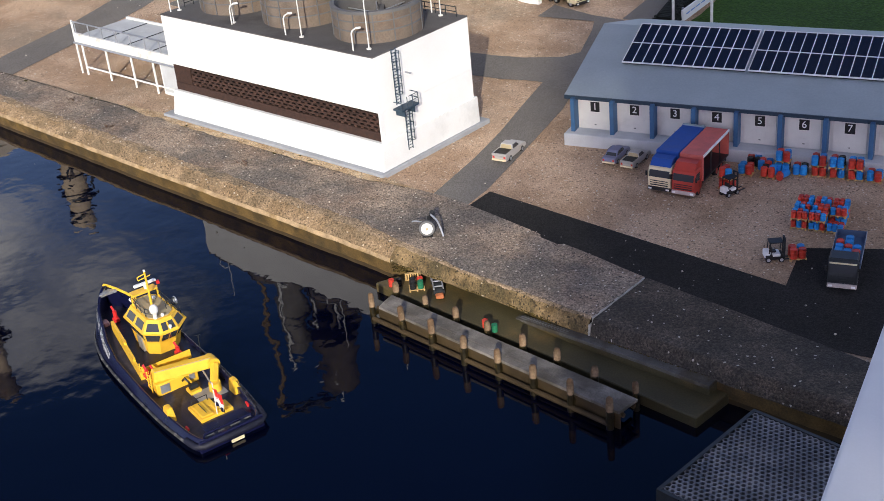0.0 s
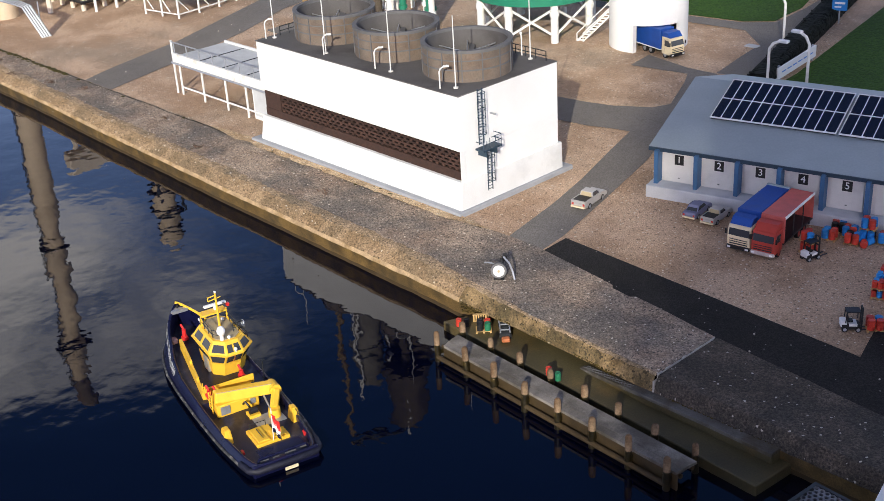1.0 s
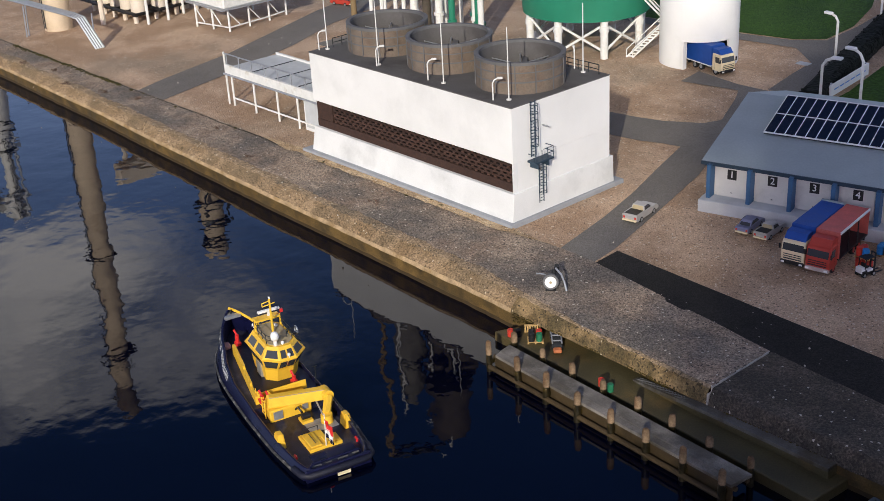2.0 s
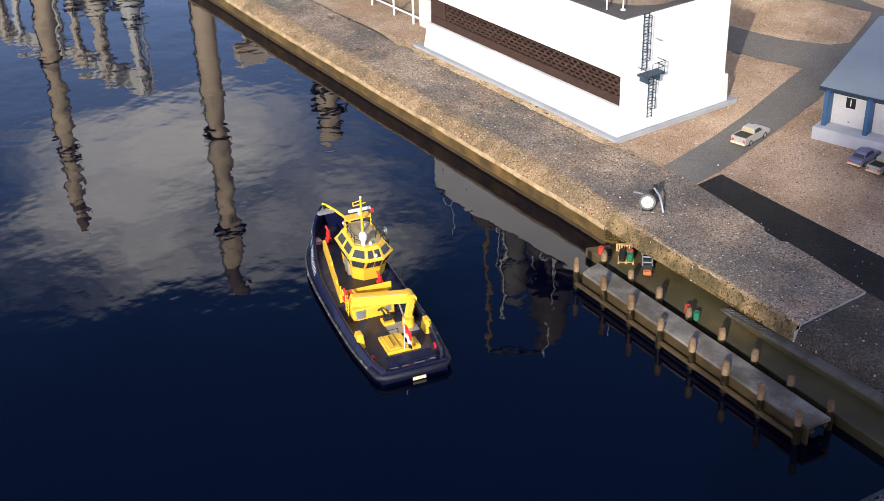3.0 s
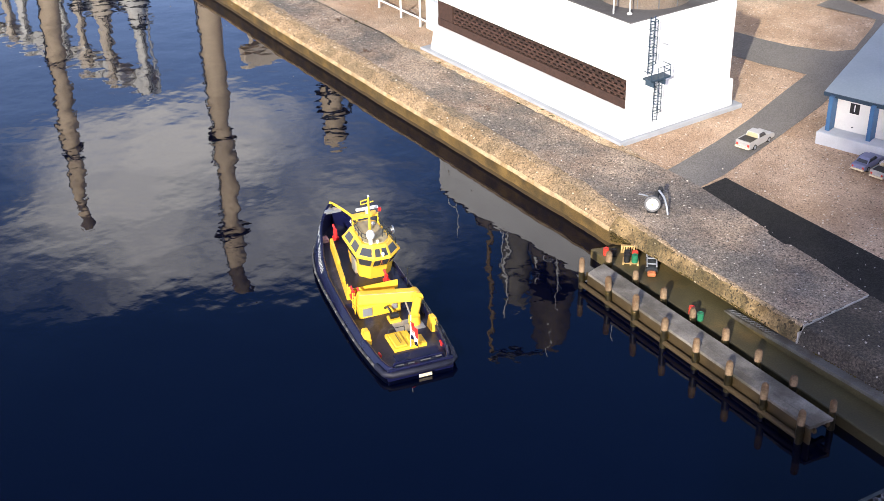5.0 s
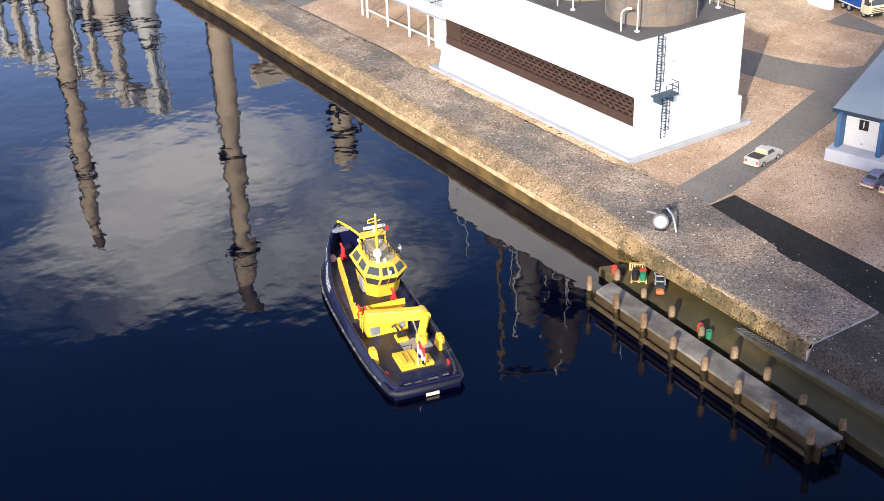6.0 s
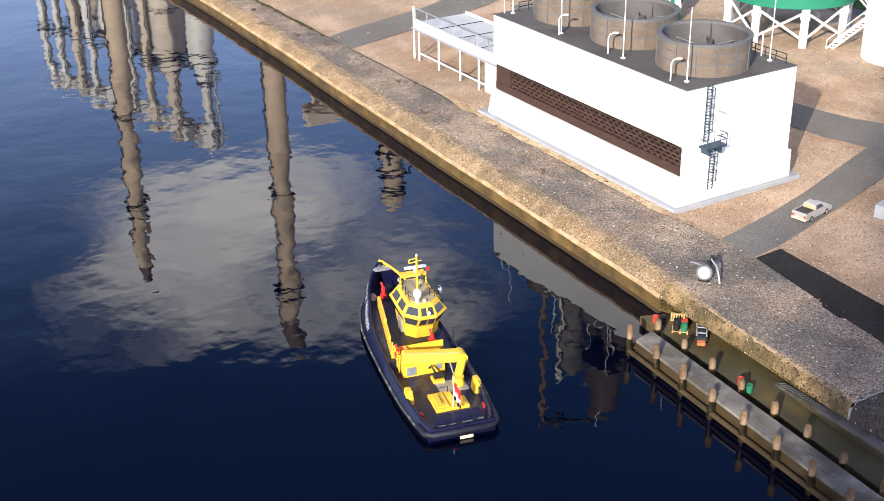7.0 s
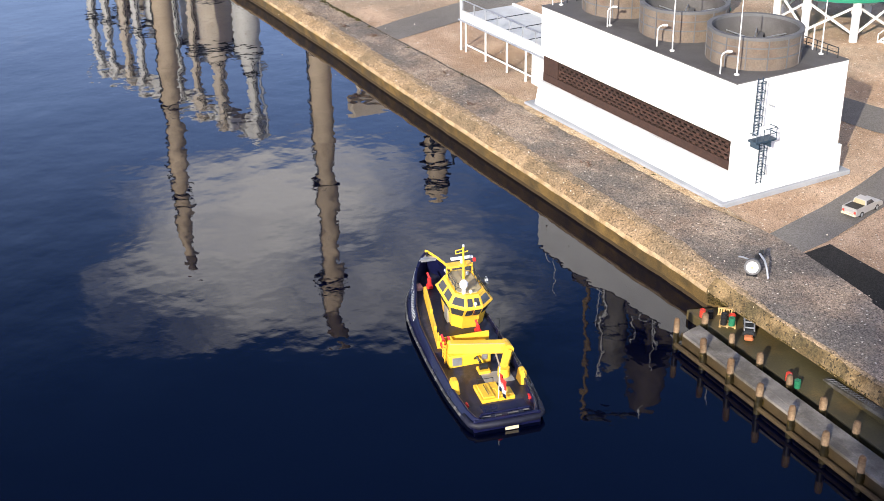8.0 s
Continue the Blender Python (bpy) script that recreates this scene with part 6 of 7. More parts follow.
    for x, y, z in ((0.522, -0.04, 0.22), (0.655, -0.068, 0.222), (0.7, 0.0, 0.222), (0.483, -0.045, 0.19)):
        b = bmesh.new()
        bmesh.ops.create_uvsphere(b, u_segments=10, v_segments=6, radius=0.0065, matrix=Matrix.Translation((x, y, z)))
        rod(b, (x, y, z - 0.012), (x, y, z), 0.002, n=5)
        part("searchlight", b, SIGNWHITE, base, "small white lamp", smooth=True)
    part("lifebuoy", bent([(0.62 + 0.013 * math.cos(a), -0.128, 0.2 + 0.013 * math.sin(a)) for a in np.linspace(0, 2 * math.pi, 15)], 0.0032, 6), GALV, base, "grey lifebuoy ring on the wheelhouse side", smooth=True)
    part("buoy_rack", rods([((0.62, -0.105, 0.185), (0.62, -0.128, 0.188)), ((0.62, -0.1, 0.21), (0.62, -0.128, 0.213))], 0.002), DARKSTEEL, base)
    part("wing_rail", rods([((0.72, -0.09, 0.18), (0.56, -0.118, 0.185)), ((0.56, -0.118, 0.168), (0.56, -0.118, 0.2)), ((0.56, -0.118, 0.2), (0.7, -0.1, 0.2))], 0.0015, 5), DARKSTEEL, base)
    # engine casing and folded crane
    part("engine_casing", boxes((0.275, 0.345, -0.06, 0.09, 0.056, 0.102), (0.345, 0.4, -0.07, 0.075, 0.056, 0.096), bevel=0.003), YELLOW, base, "yellow engine casing", m=mid)
    part("casing_door", boxes((0.272, 0.2755, 0.045, 0.078, 0.066, 0.096)), GALV, base, "grey casing door", m=mid)
    part("back_screen", boxes((0.375, 0.381, -0.085, 0.085, 0.09, 0.122), bevel=0.001), YELLOW, base, m=mid)
    bm = bmesh.new()
    prism(bm, [(0.294, 0.088), (0.242, -0.1), (0.284, -0.1), (0.336, 0.088)], 0.102, 0.14, [(0.3, 0.078), (0.248, -0.108), (0.276, -0.108), (0.328, 0.078)])
    bmesh.ops.bevel(bm, geom=list(bm.edges), offset=0.003, segments=1, affect="EDGES")
    crane = part("crane_jib", bm, YELLOW, base, "folded yellow crane jib", m=mid)
    part("crane_elbow", rod(bmesh.new(), (0.234, -0.108, 0.119), (0.282, -0.108, 0.119), 0.02, n=16), YELLOW, crane)
    part("crane_arm", rod(bmesh.new(), (0.236, -0.108, 0.114), (0.186, -0.076, 0.084), 0.016, 0.015, 6), YELLOW, crane)
    part("crane_pedestal", rod(bmesh.new(), (0.18, -0.074, 0.058), (0.18, -0.074, 0.09), 0.022, 0.02, 14), YELLOW, base, "yellow crane pedestal", smooth=True, m=mid)
    part("crane_ram", rods([((0.26, -0.07, 0.104), (0.18, -0.062, 0.088))], 0.003), GALV, crane)
    winch = part("winch", boxes((0.203, 0.245, -0.036, 0.004, 0.058, 0.07), bevel=0.002), YELLOW, base, "yellow winch base", m=mid)
    part("winch_drum", rods([((0.222, -0.03, 0.08), (0.222, -0.002, 0.08))], 0.011, 14), BLACK, winch)
    part("deck_plate", boxes((0.14, 0.21, -0.1, 0.0, 0.0585, 0.061)), GALV, base, "worn grey deck plate", m=mid)
    # ladders on the port side of the casing
    for x, y in ((0.378, 0.096), (0.312, 0.098)):
        lad = part("ladder_stile", rods([((x - 0.012, y, 0.06), (x - 0.008, y - 0.004, 0.135)), ((x + 0.014, y, 0.06), (x + 0.016, y - 0.004, 0.135))], 0.0022), YELLOW, base, m=mid)
        for k in range(6):
            part("rung", rods([((x - 0.011, y - 0.0005 * k, 0.068 + 0.012 * k), (x + 0.015, y - 0.0005 * k, 0.068 + 0.012 * k))], 0.0016), YELLOW, lad)
    part("ladder_panel", boxes((0.345, 0.39, 0.08, 0.092, 0.058, 0.125), bevel=0.002), YELLOW, base, m=mid)
    part("casing_hatch", boxes((0.272, 0.2755, -0.046, -0.026, 0.074, 0.094)), GALV, base, "small grey casing hatch", m=mid)
    part("hose", bent([(0.27, 0.0, 0.085), (0.258, -0.004, 0.098), (0.246, -0.01, 0.088), (0.25, -0.016, 0.072)], 0.004, 6), BLACK, base, "black hose over the winch", smooth=True, m=mid)
    part("jib_crease", rods([((0.296, 0.08, 0.1405), (0.246, -0.1, 0.1405))], 0.0016), TAN, crane)
    # hatch, lockers, monitors, flag
    hatch = part("aft_hatch", boxes((0.112, 0.172, -0.066, 0.048, 0.057, 0.07), (0.172, 0.215, -0.03, 0.048, 0.057, 0.07), (0.12, 0.166, -0.056, -0.012, 0.07, 0.075), (0.12, 0.205, 0.0, 0.04, 0.07, 0.075), bevel=0.002), YELLOW, base, "yellow aft hatch", m=low)
    part("hatch_rail", rods([((0.208, 0.035, 0.09), (0.208, -0.02, 0.09)), ((0.208, 0.035, 0.07), (0.208, 0.035, 0.09)), ((0.208, -0.02, 0.07), (0.208, -0.02, 0.09)), ((0.13, 0.02, 0.08), (0.19, 0.02, 0.08))], 0.0014), DARKSTEEL, hatch)
    for y, x in ((0.114, 0.208), (-0.12, 0.205)):
        bm = bmesh.new()
        prism(bm, [(x - 0.025, y - 0.014), (x + 0.025, y - 0.014), (x + 0.025, y + 0.014), (x - 0.025, y + 0.014)], 0.057, 0.108, [(x - 0.016, y - 0.01), (x + 0.016, y - 0.01), (x + 0.016, y + 0.01), (x - 0.016, y + 0.01)])
        bmesh.ops.bevel(bm, geom=list(bm.edges), offset=0.003, segments=2, affect="EDGES")
        part("locker", bm, YELLOW, base, "rounded yellow deck locker", m=low)

    def monitor(x, y, z, h):
        mon = part("fire_monitor", rods([((x, y, z), (x, y, z + h))], 0.0075, 8), REDPAINT, base, "red fire monitor", smooth=True)
        part("nozzle", rods([((x, y, z + h), (x + 0.014, y + 0.004, z + h + 0.016))], 0.0042, 8), REDPAINT, mon)
        part("valve", boxes((x - 0.012, x + 0.012, y - 0.011, y + 0.011, z + 0.004, z + 0.018), bevel=0.002), REDPAINT, mon)

    monitor(0.85, 0.022, 0.074, 0.046)
    part("bow_fender", boxes((0.84, 0.872, 0.05, 0.074, 0.072, 0.094), bevel=0.005), mat("faded_pink", (0.5, 0.3, 0.28), 0.8, vary=0.2, scale=60), base, "faded pink fender block")
    monitor(0.505, -0.06, 0.056, 0.034)
    monitor(0.43, 0.086, 0.067, 0.03)
    monitor(0.418, 0.066, 0.067, 0.026)
    for x, y in ((0.108, 0.1), (0.098, -0.11)):
        part("bollard", rods([((x, y, 0.058), (x, y, 0.072)), ((x - 0.01, y, 0.068), (x + 0.01, y, 0.068))], 0.0045, 8), REDPAINT, base, "red bollard", m=low)
    staff = part("flagstaff", rods([((0.112, -0.008, 0.07), (0.112, -0.012, 0.188))], 0.0016), SIGNWHITE, base, "white flagstaff", m=low)
    for k, (c, z0, z1) in enumerate(((REDPAINT, 0.126, 0.156), (SIGNWHITE, 0.096, 0.126), (NAVY, 0.082, 0.096))):
        bm = bmesh.new()
        n = 8
        for i in range(n):
            a, d = i / n, (i + 1) / n
            def fold(t, z):
                return (0.111 - 0.024 * t + 0.003 * math.sin(t * 9 + z * 60), -0.012 - 0.012 * t + 0.0035 * math.sin(t * 11 + z * 90), z + 0.014 - 0.03 * t + 0.004 * k)
            vs = [bm.verts.new(fold(t, z)) for t, z in ((a, z0), (d, z0), (d, z1), (a, z1))]
            bm.faces.new(vs)
        bmesh.ops.remove_doubles(bm, verts=bm.verts, dist=0.0002)
        bmesh.ops.solidify(bm, geom=bm.faces, thickness=0.0006)
        part("flag_stripe", bm, c, staff, smooth=True)
    # stern gear
    for x, y, w in ((0.03, 0.06, 0.03), (0.028, 0.02, 0.02), (0.03, -0.03, 0.034), (0.04, -0.08, 0.024)):
        part("deck_roller", rods([((x, y - w / 2, 0.062), (x, y + w / 2, 0.062))], 0.005, 8), FANRIM, base, "worn grey deck roller", m=low)
    part("stern_sheet", boxes((0.05, 0.1, -0.09, 0.06, 0.058, 0.062), bevel=0.001), NAVY, base, "blue painted deck sheet", m=low)
    part("towing_bar", bent([(0.02, 0.09, 0.06), (0.018, 0.08, 0.084), (0.018, -0.08, 0.084), (0.02, -0.09, 0.06)], 0.0045), NAVY, base, m=low)
    part("aerial", rods([((0.45, -0.118, 0.05), (0.44, -0.118, 0.142)), ((0.44, -0.126, 0.14), (0.44, -0.108, 0.144))], 0.0016), DARKSTEEL, base)
    b = bmesh.new()
    for i in range(9):
        x = 0.1 + i * 0.035
        rod(b, (x, -top(x) + 0.005, sheer(x)), (x, -top(x) + 0.005, sheer(x) + 0.022), 0.0012, n=4)
        if i < 8:
            x2 = x + 0.035
            rod(b, (x, -top(x) + 0.005, sheer(x) + 0.022), (x2, -top(x2) + 0.005, sheer(x2) + 0.022), 0.0012, n=4)
    part("side_railing", b, DARKSTEEL, base)
    return base


tug()


# ---- plant across the yard ----
def silo():
    """White silo on an open-sided drive-through base."""
    base = thing("silo", "tall plain white round silo with a lorry opening", "silo", pose(-4.4, 5.82, 0))
    r = 0.232
    bm = bmesh.new()
    n = 64
    gap = lambda a: -74 < a < -8
    rows = []
    for k in range(n):
        a = 360 * k / n - 180
        z0 = 0.165 if gap(a) else 0.0
        rows.append((radians(a), z0))
    for k in range(n):
        (a, za), (b, zb) = rows[k], rows[(k + 1) % n]
        z0 = max(za, zb)
        q = [(r * math.cos(t), r * math.sin(t)) for t in (a, b)]
        i = [((r - 0.012) * math.cos(t), (r - 0.012) * math.sin(t)) for t in (a, b)]
        o = [bm.verts.new((*q[0], z0)), bm.verts.new((*q[1], z0)), bm.verts.new((*q[1], 1.9)), bm.verts.new((*q[0], 1.9))]
        p = [bm.verts.new((*i[0], z0)), bm.verts.new((*i[1], z0)), bm.verts.new((*i[1], 1.9)), bm.verts.new((*i[0], 1.9))]
        bm.faces.new(o)
        bm.faces.new(p[::-1])
        bm.faces.new((o[0], p[0], p[1], o[1]))
        bm.faces.new((o[3], o[2], p[2], p[3]))
    bmesh.ops.remove_doubles(bm, verts=bm.verts, dist=0.0005)
    part("shell", bm, WHITE, base, smooth=True)
    part("ceiling_plate", rod(bmesh.new(), (0, 0, 0.166), (0, 0, 0.176), r - 0.011, n=40), DARKSTEEL, base)
    part("cap", rod(bmesh.new(), (0, 0, 1.9), (0, 0, 1.97), r + 0.008, 0.06, 40), WHITE, base, smooth=True)
    part("jamb", boxes((r * math.cos(radians(-76)) - 0.008, r * math.cos(radians(-76)) + 0.008, r * math.sin(radians(-76)) - 0.002, r * math.sin(radians(-76)) + 0.03, 0, 0.166)), WHITE, base)
    return base


silo()


def green_tank():
    """Tank with a green belt on braced white legs."""
    base = thing("green_tank", "large green-belted tank standing on braced white legs", "tank", pose(-5.17, 5.68, 0))
    r, n = 0.41, 8
    part("belt", rod(bmesh.new(), (0, 0, 0.235), (0, 0, 0.42), r * 0.97, r, 48), GREEN, base, "green painted belt", smooth=True)
    part("ledge", ring(bmesh.new(), r - 0.02, r + 0.03, 0.42, 0.432, 48), WHITESTEEL, base, "white walkway ring")
    part("shell", rod(bmesh.new(), (0, 0, 0.43), (0, 0, 1.9), r - 0.03, n=48), CREAM, base, "cream tank shell", smooth=True)
    part("dome", rod(bmesh.new(), (0, 0, 1.9), (0, 0, 2.02), r - 0.03, 0.08, 48), CREAM, base, smooth=True)
    for k in range(n):
        a = 2 * math.pi * (k + 0.32) / n
        x, y = (r - 0.045) * math.cos(a), (r - 0.045) * math.sin(a)
        leg = part("leg", rod(bmesh.new(), (x, y, 0), (x, y, 0.25), 0.024, n=16), WHITESTEEL, base, "white round leg", smooth=True)
        part("leg_collar", rod(bmesh.new(), (x, y, 0.165), (x, y, 0.2), 0.029, n=16), WHITESTEEL, leg)
        b = 2 * math.pi * (k + 1.32) / n
        x2, y2 = (r - 0.045) * math.cos(b), (r - 0.045) * math.sin(b)
        part("brace", rods([((x, y, 0.04), (x2, y2, 0.21)), ((x, y, 0.21), (x2, y2, 0.04))], 0.008), WHITESTEEL, leg)
    return base


green_tank()


def steel_stair():
    base = thing("steel_stair", "white steel outside stair with handrails", "stair")
    a, b = Vector((-4.77, 5.6, 0)), Vector((-4.63, 5.78, 0.2))
    w = Vector((0.035, 0.015, 0))
    part("stringer", rods([(a, b), (a + w, b + w)], 0.006), WHITESTEEL, base)
    for k in range(13):
        f = (k + 0.5) / 13
        p = a.lerp(b, f)
        part("tread", rods([(p, p + w)], 0.005), WHITESTEEL, base)
    up = Vector((0, 0, 0.05))
    part("handrail", rods([(a + up, b + up), (a + w + up, b + w + up), (a, a + up), (a + w, a + w + up), (b, b + up), (b + w, b + w + up)], 0.0035), WHITESTEEL, base)
    part("landing", boxes((-4.68, -4.56, 5.77, 5.87, 0.196, 0.206)), WHITESTEEL, base)
    part("landing_leg", rods([((-4.58, 5.86, 0), (-4.58, 5.86, 0.2)), ((-4.66, 5.86, 0), (-4.66, 5.86, 0.2))], 0.005), WHITESTEEL, base)
    c, d = Vector((-4.66, 5.82, 0.2)), Vector((-4.83, 5.68, 0.43))
    part("stringer", rods([(c, d), (c + Vector((-0.01, 0.04, 0)), d + Vector((-0.01, 0.04, 0)))], 0.006), WHITESTEEL, base)
    part("handrail", rods([(c + up, d + up), (c, c + up), (d, d + up)], 0.0035), WHITESTEEL, base)
    part("landing_rail", rods([((-4.57, 5.775, 0.25), (-4.57, 5.865, 0.25)), ((-4.57, 5.775, 0.2), (-4.57, 5.775, 0.25)), ((-4.57, 5.865, 0.2), (-4.57, 5.865, 0.25)), ((-4.68, 5.775, 0.25), (-4.57, 5.775, 0.25))], 0.0035), WHITESTEEL, base)
    return base


steel_stair()


def upright_pipe(x, y, r, h, material, label, z=0.0):
    base = thing("upright_pipe", label, "pipe", pose(x, y, z), "pipes of the plant")
    part("riser", rod(bmesh.new(), (0, 0, 0), (0, 0, h), r, n=18), material, base, smooth=True)
    part("flange", rod(bmesh.new(), (0, 0, 0.1), (0, 0, 0.12), r * 1.35, n=18), material, base)
    part("flange", rod(bmesh.new(), (0, 0, 0), (0, 0, 0.012), r * 1.4, n=18), material, base)
    return base


for x, y, r, h, m, t in ((-5.78, 5.33, 0.03, 1.7, GREEN, "thick green upright process pipe"), (-5.98, 5.27, 0.022, 1.4, GREEN, "green upright process pipe"),
                         (-5.9, 5.4, 0.02, 1.9, WHITESTEEL, "white upright process pipe"), (-5.68, 5.25, 0.02, 1.5, WHITESTEEL, "white upright pipe with collars"),
                         (-6.2, 5.35, 0.026, 1.2, WHITESTEEL, "white upright process pipe"), (-6.4, 5.3, 0.026, 1.3, WHITESTEEL, "white upright process pipe"), (-6.0, 5.5, 0.028, 1.6, GREEN, "green upright process pipe")):
    upright_pipe(x, y, r, h, m, t)


PIPEBROWN = mat("brown_pipe_paint", (0.2, 0.14, 0.07), 0.7, vary=0.2, scale=8)
SOOT = mat("sooty_brown_steel", (0.085, 0.068, 0.05), 0.8, vary=0.3, scale=6, fine=120, stain=(0.035, 0.03, 0.025), stain_at=0.52)
DULLGREY = mat("dull_grey_vessel", (0.2, 0.19, 0.165), 0.75, vary=0.2, scale=5, fine=120, stain=(0.11, 0.1, 0.085), stain_at=0.55)


def pipe_gantry():
    """A slender goal-post of pipe in front of tall dull vessels with thin vents."""
    base = thing("pipe_gantry", "tall brown pipe gantry over sooty plant vessels", "gantry")
    left, right = Vector((-6.97, 5.215, 0)), Vector((-6.7, 5.57, 0))
    part("riser", rod(bmesh.new(), left, left + Vector((0, 0, 3.42)), 0.021, n=14), PIPEBROWN, base, "brown riser pipe", smooth=True)
    part("riser", rod(bmesh.new(), right, right + Vector((0, 0, 3.42)), 0.014, n=14), DARKSTEEL, base, "thin dark riser", smooth=True)
    part("header", rods([(left + Vector((0, 0, 3.42)), right + Vector((0, 0, 3.42)))], 0.033, 14), DARKSTEEL, base, "dark header pipe")
    return base


def plant_vessel(x, y, r, low, high, material, label, head=0.1):
    """An upright vessel on four legs with a domed head, ring seams and a thin vent."""
    base = thing("plant_vessel", label, "vessel", pose(x, y, 0), "vessels behind the cooling building")
    part("shell", rod(bmesh.new(), (0, 0, low), (0, 0, high - head), r, n=28), material, base, smooth=True)
    part("head", rod(bmesh.new(), (0, 0, high - head), (0, 0, high), r, r * 0.55, 28), material, base, smooth=True)
    for k in range(4):
        z = low + (high - head - low) * (k + 0.5) / 4
        part("seam", ring(bmesh.new(), r - 0.004, r + 0.008, z, z + 0.02, 28), DARKSTEEL, base)
    for k in range(4):
        a = math.pi * (0.25 + k / 2)
        part("leg", rod(bmesh.new(), (r * 0.8 * math.cos(a), r * 0.8 * math.sin(a), 0), (r * 0.8 * math.cos(a), r * 0.8 * math.sin(a), low + 0.01), 0.014, n=8), WHITESTEEL, base)
    part("vent", bent([(r * 0.5, -r - 0.03, low + 0.3), (r * 0.5, -r - 0.03, high + 0.06), (r * 0.5 - 0.05, -r - 0.02, high + 0.1)], 0.009, 6), WHITESTEEL, base, "thin white vent pipe")
    part("vent_bracket", rods([((r * 0.5, -r - 0.03, high - head - 0.1), (r * 0.4, -r * 0.8, high - head - 0.1))], 0.006), WHITESTEEL, base)
    return base


plant_vessel(-6.61, 5.2, 0.105, 0.7, 2.78, DULLGREY, "tall dull grey vessel with ring seams and vent")
plant_vessel(-6.47, 5.37, 0.1, 0.7, 2.82, SOOT, "tall sooty brown vessel with ring seams and vent")
plant_vessel(-6.3, 5.5, 0.13, 0.7, 2.6, SOOT, "stout sooty brown vessel behind the roof fans", 0.2)
hood = thing("vent_hood", "wide dark cone hood over the plant vessels", "hood", pose(-6.27, 5.3, 0))
part("cone", rod(bmesh.new(), (0, 0, 2.5), (0, 0, 2.95), 0.2, 0.13, 28), SOOT, hood, smooth=True)
part("stem", rod(bmesh.new(), (0, 0, 0), (0, 0, 2.51), 0.03, n=14), SOOT, hood, smooth=True)
part("vent", rod(bmesh.new(), (0.08, -0.1, 2.6), (0.09, -0.11, 3.05), 0.008, n=6), WHITESTEEL, hood)


pipe_gantry()
TANPAINT = mat("tan_weathered_paint", (0.62, 0.5, 0.36), 0.7, vary=0.15, scale=4, fine=120, stain=(0.34, 0.25, 0.16), stain_at=0.62)


def chimney(x, y, label, h=3.03):
    base = thing("chimney", label, "chimney", pose(x, y, 0), "tall chimneys")
    part("shaft", rod(bmesh.new(), (0, 0, 0), (0, 0, h - 0.25), 0.1, 0.07, 40), TANPAINT, base, "cream painted shaft", smooth=True)
    part("crown", rod(bmesh.new(), (0, 0, h - 0.25), (0, 0, h), 0.071, 0.067, 36), FANWALL, base, "soot-dark crown", smooth=True)
    for z in (1.55, 2.45):
        pl = part("platform", ring(bmesh.new(), 0.07, 0.115, z, z + 0.012, 24), DARKSTEEL, base, "dark gallery ring")
        part("gallery_rail", ring(bmesh.new(), 0.109, 0.113, z + 0.05, z + 0.054, 24), DARKSTEEL, pl)
    b = bmesh.new()
    for s in (-0.012, 0.012):
        rod(b, (s, -0.106, 0.02), (s, -0.08, 2.9), 0.003, n=5)
    for k in range(60):
        z = 0.05 + k * 0.047
        rod(b, (-0.012, -0.106 + 0.026 * z / 2.9, z), (0.012, -0.106 + 0.026 * z / 2.9, z), 0.0018, n=4)
    part("ladder", b, DARKSTEEL, base)
    return base


chimney(-8.515, 3.69, "tall cream chimney with dark galleries beside the quay")
chimney(-11.02, 3.21, "tall cream chimney with a sooty crown farther along the quay", 3.33)


def process_skid():
    """Rows of cream vessels on a raised steel frame with small feet."""
    base = thing("process_skid", "cream process vessels in rows on a black pipe skid", "process unit")
    for i in range(5):
        for j in range(4):
            x, y = -8.2 - 0.16 * i, 4.18 + 0.17 * j
            v = part("vessel", rod(bmesh.new(), (x, y, 0.075), (x, y, 0.62 + 0.1 * ((i + j) % 2)), 0.058, n=18), CREAM, base, "cream upright vessel", smooth=True)
            part("vessel_neck", rod(bmesh.new(), (x, y, 0.6), (x, y, 0.8), 0.02, n=10), CREAM, v)
            part("foot", rod(bmesh.new(), (x + 0.03, y - 0.05, 0), (x + 0.03, y - 0.05, 0.08), 0.018, n=10), CREAM, v)
    for i in range(5):
        x = -8.12 - 0.16 * i
        part("skid_pipe", rods([((x, 4.09, 0.07), (x - 0.05, 4.8, 0.07))], 0.012, 8), BLACK, base, "black skid pipe")
    for y in (4.08, 4.28, 4.6):
        part("skid_pipe", rods([((-8.05, y, 0.085), (-9.2, y, 0.085))], 0.013, 8), BLACK, base, "black skid pipe")
    for x, y in ((-8.06, 4.17), (-8.05, 4.33), (-8.14, 4.51), (-8.1, 4.7)):
        part("leg", rod(bmesh.new(), (x, y, 0), (x, y, 0.4), 0.011, n=8), WHITESTEEL, base)
    part("top_deck", boxes((-9.1, -8.02, 4.1, 4.8, 0.4, 0.412)), GALV, base)
    return base


process_skid()


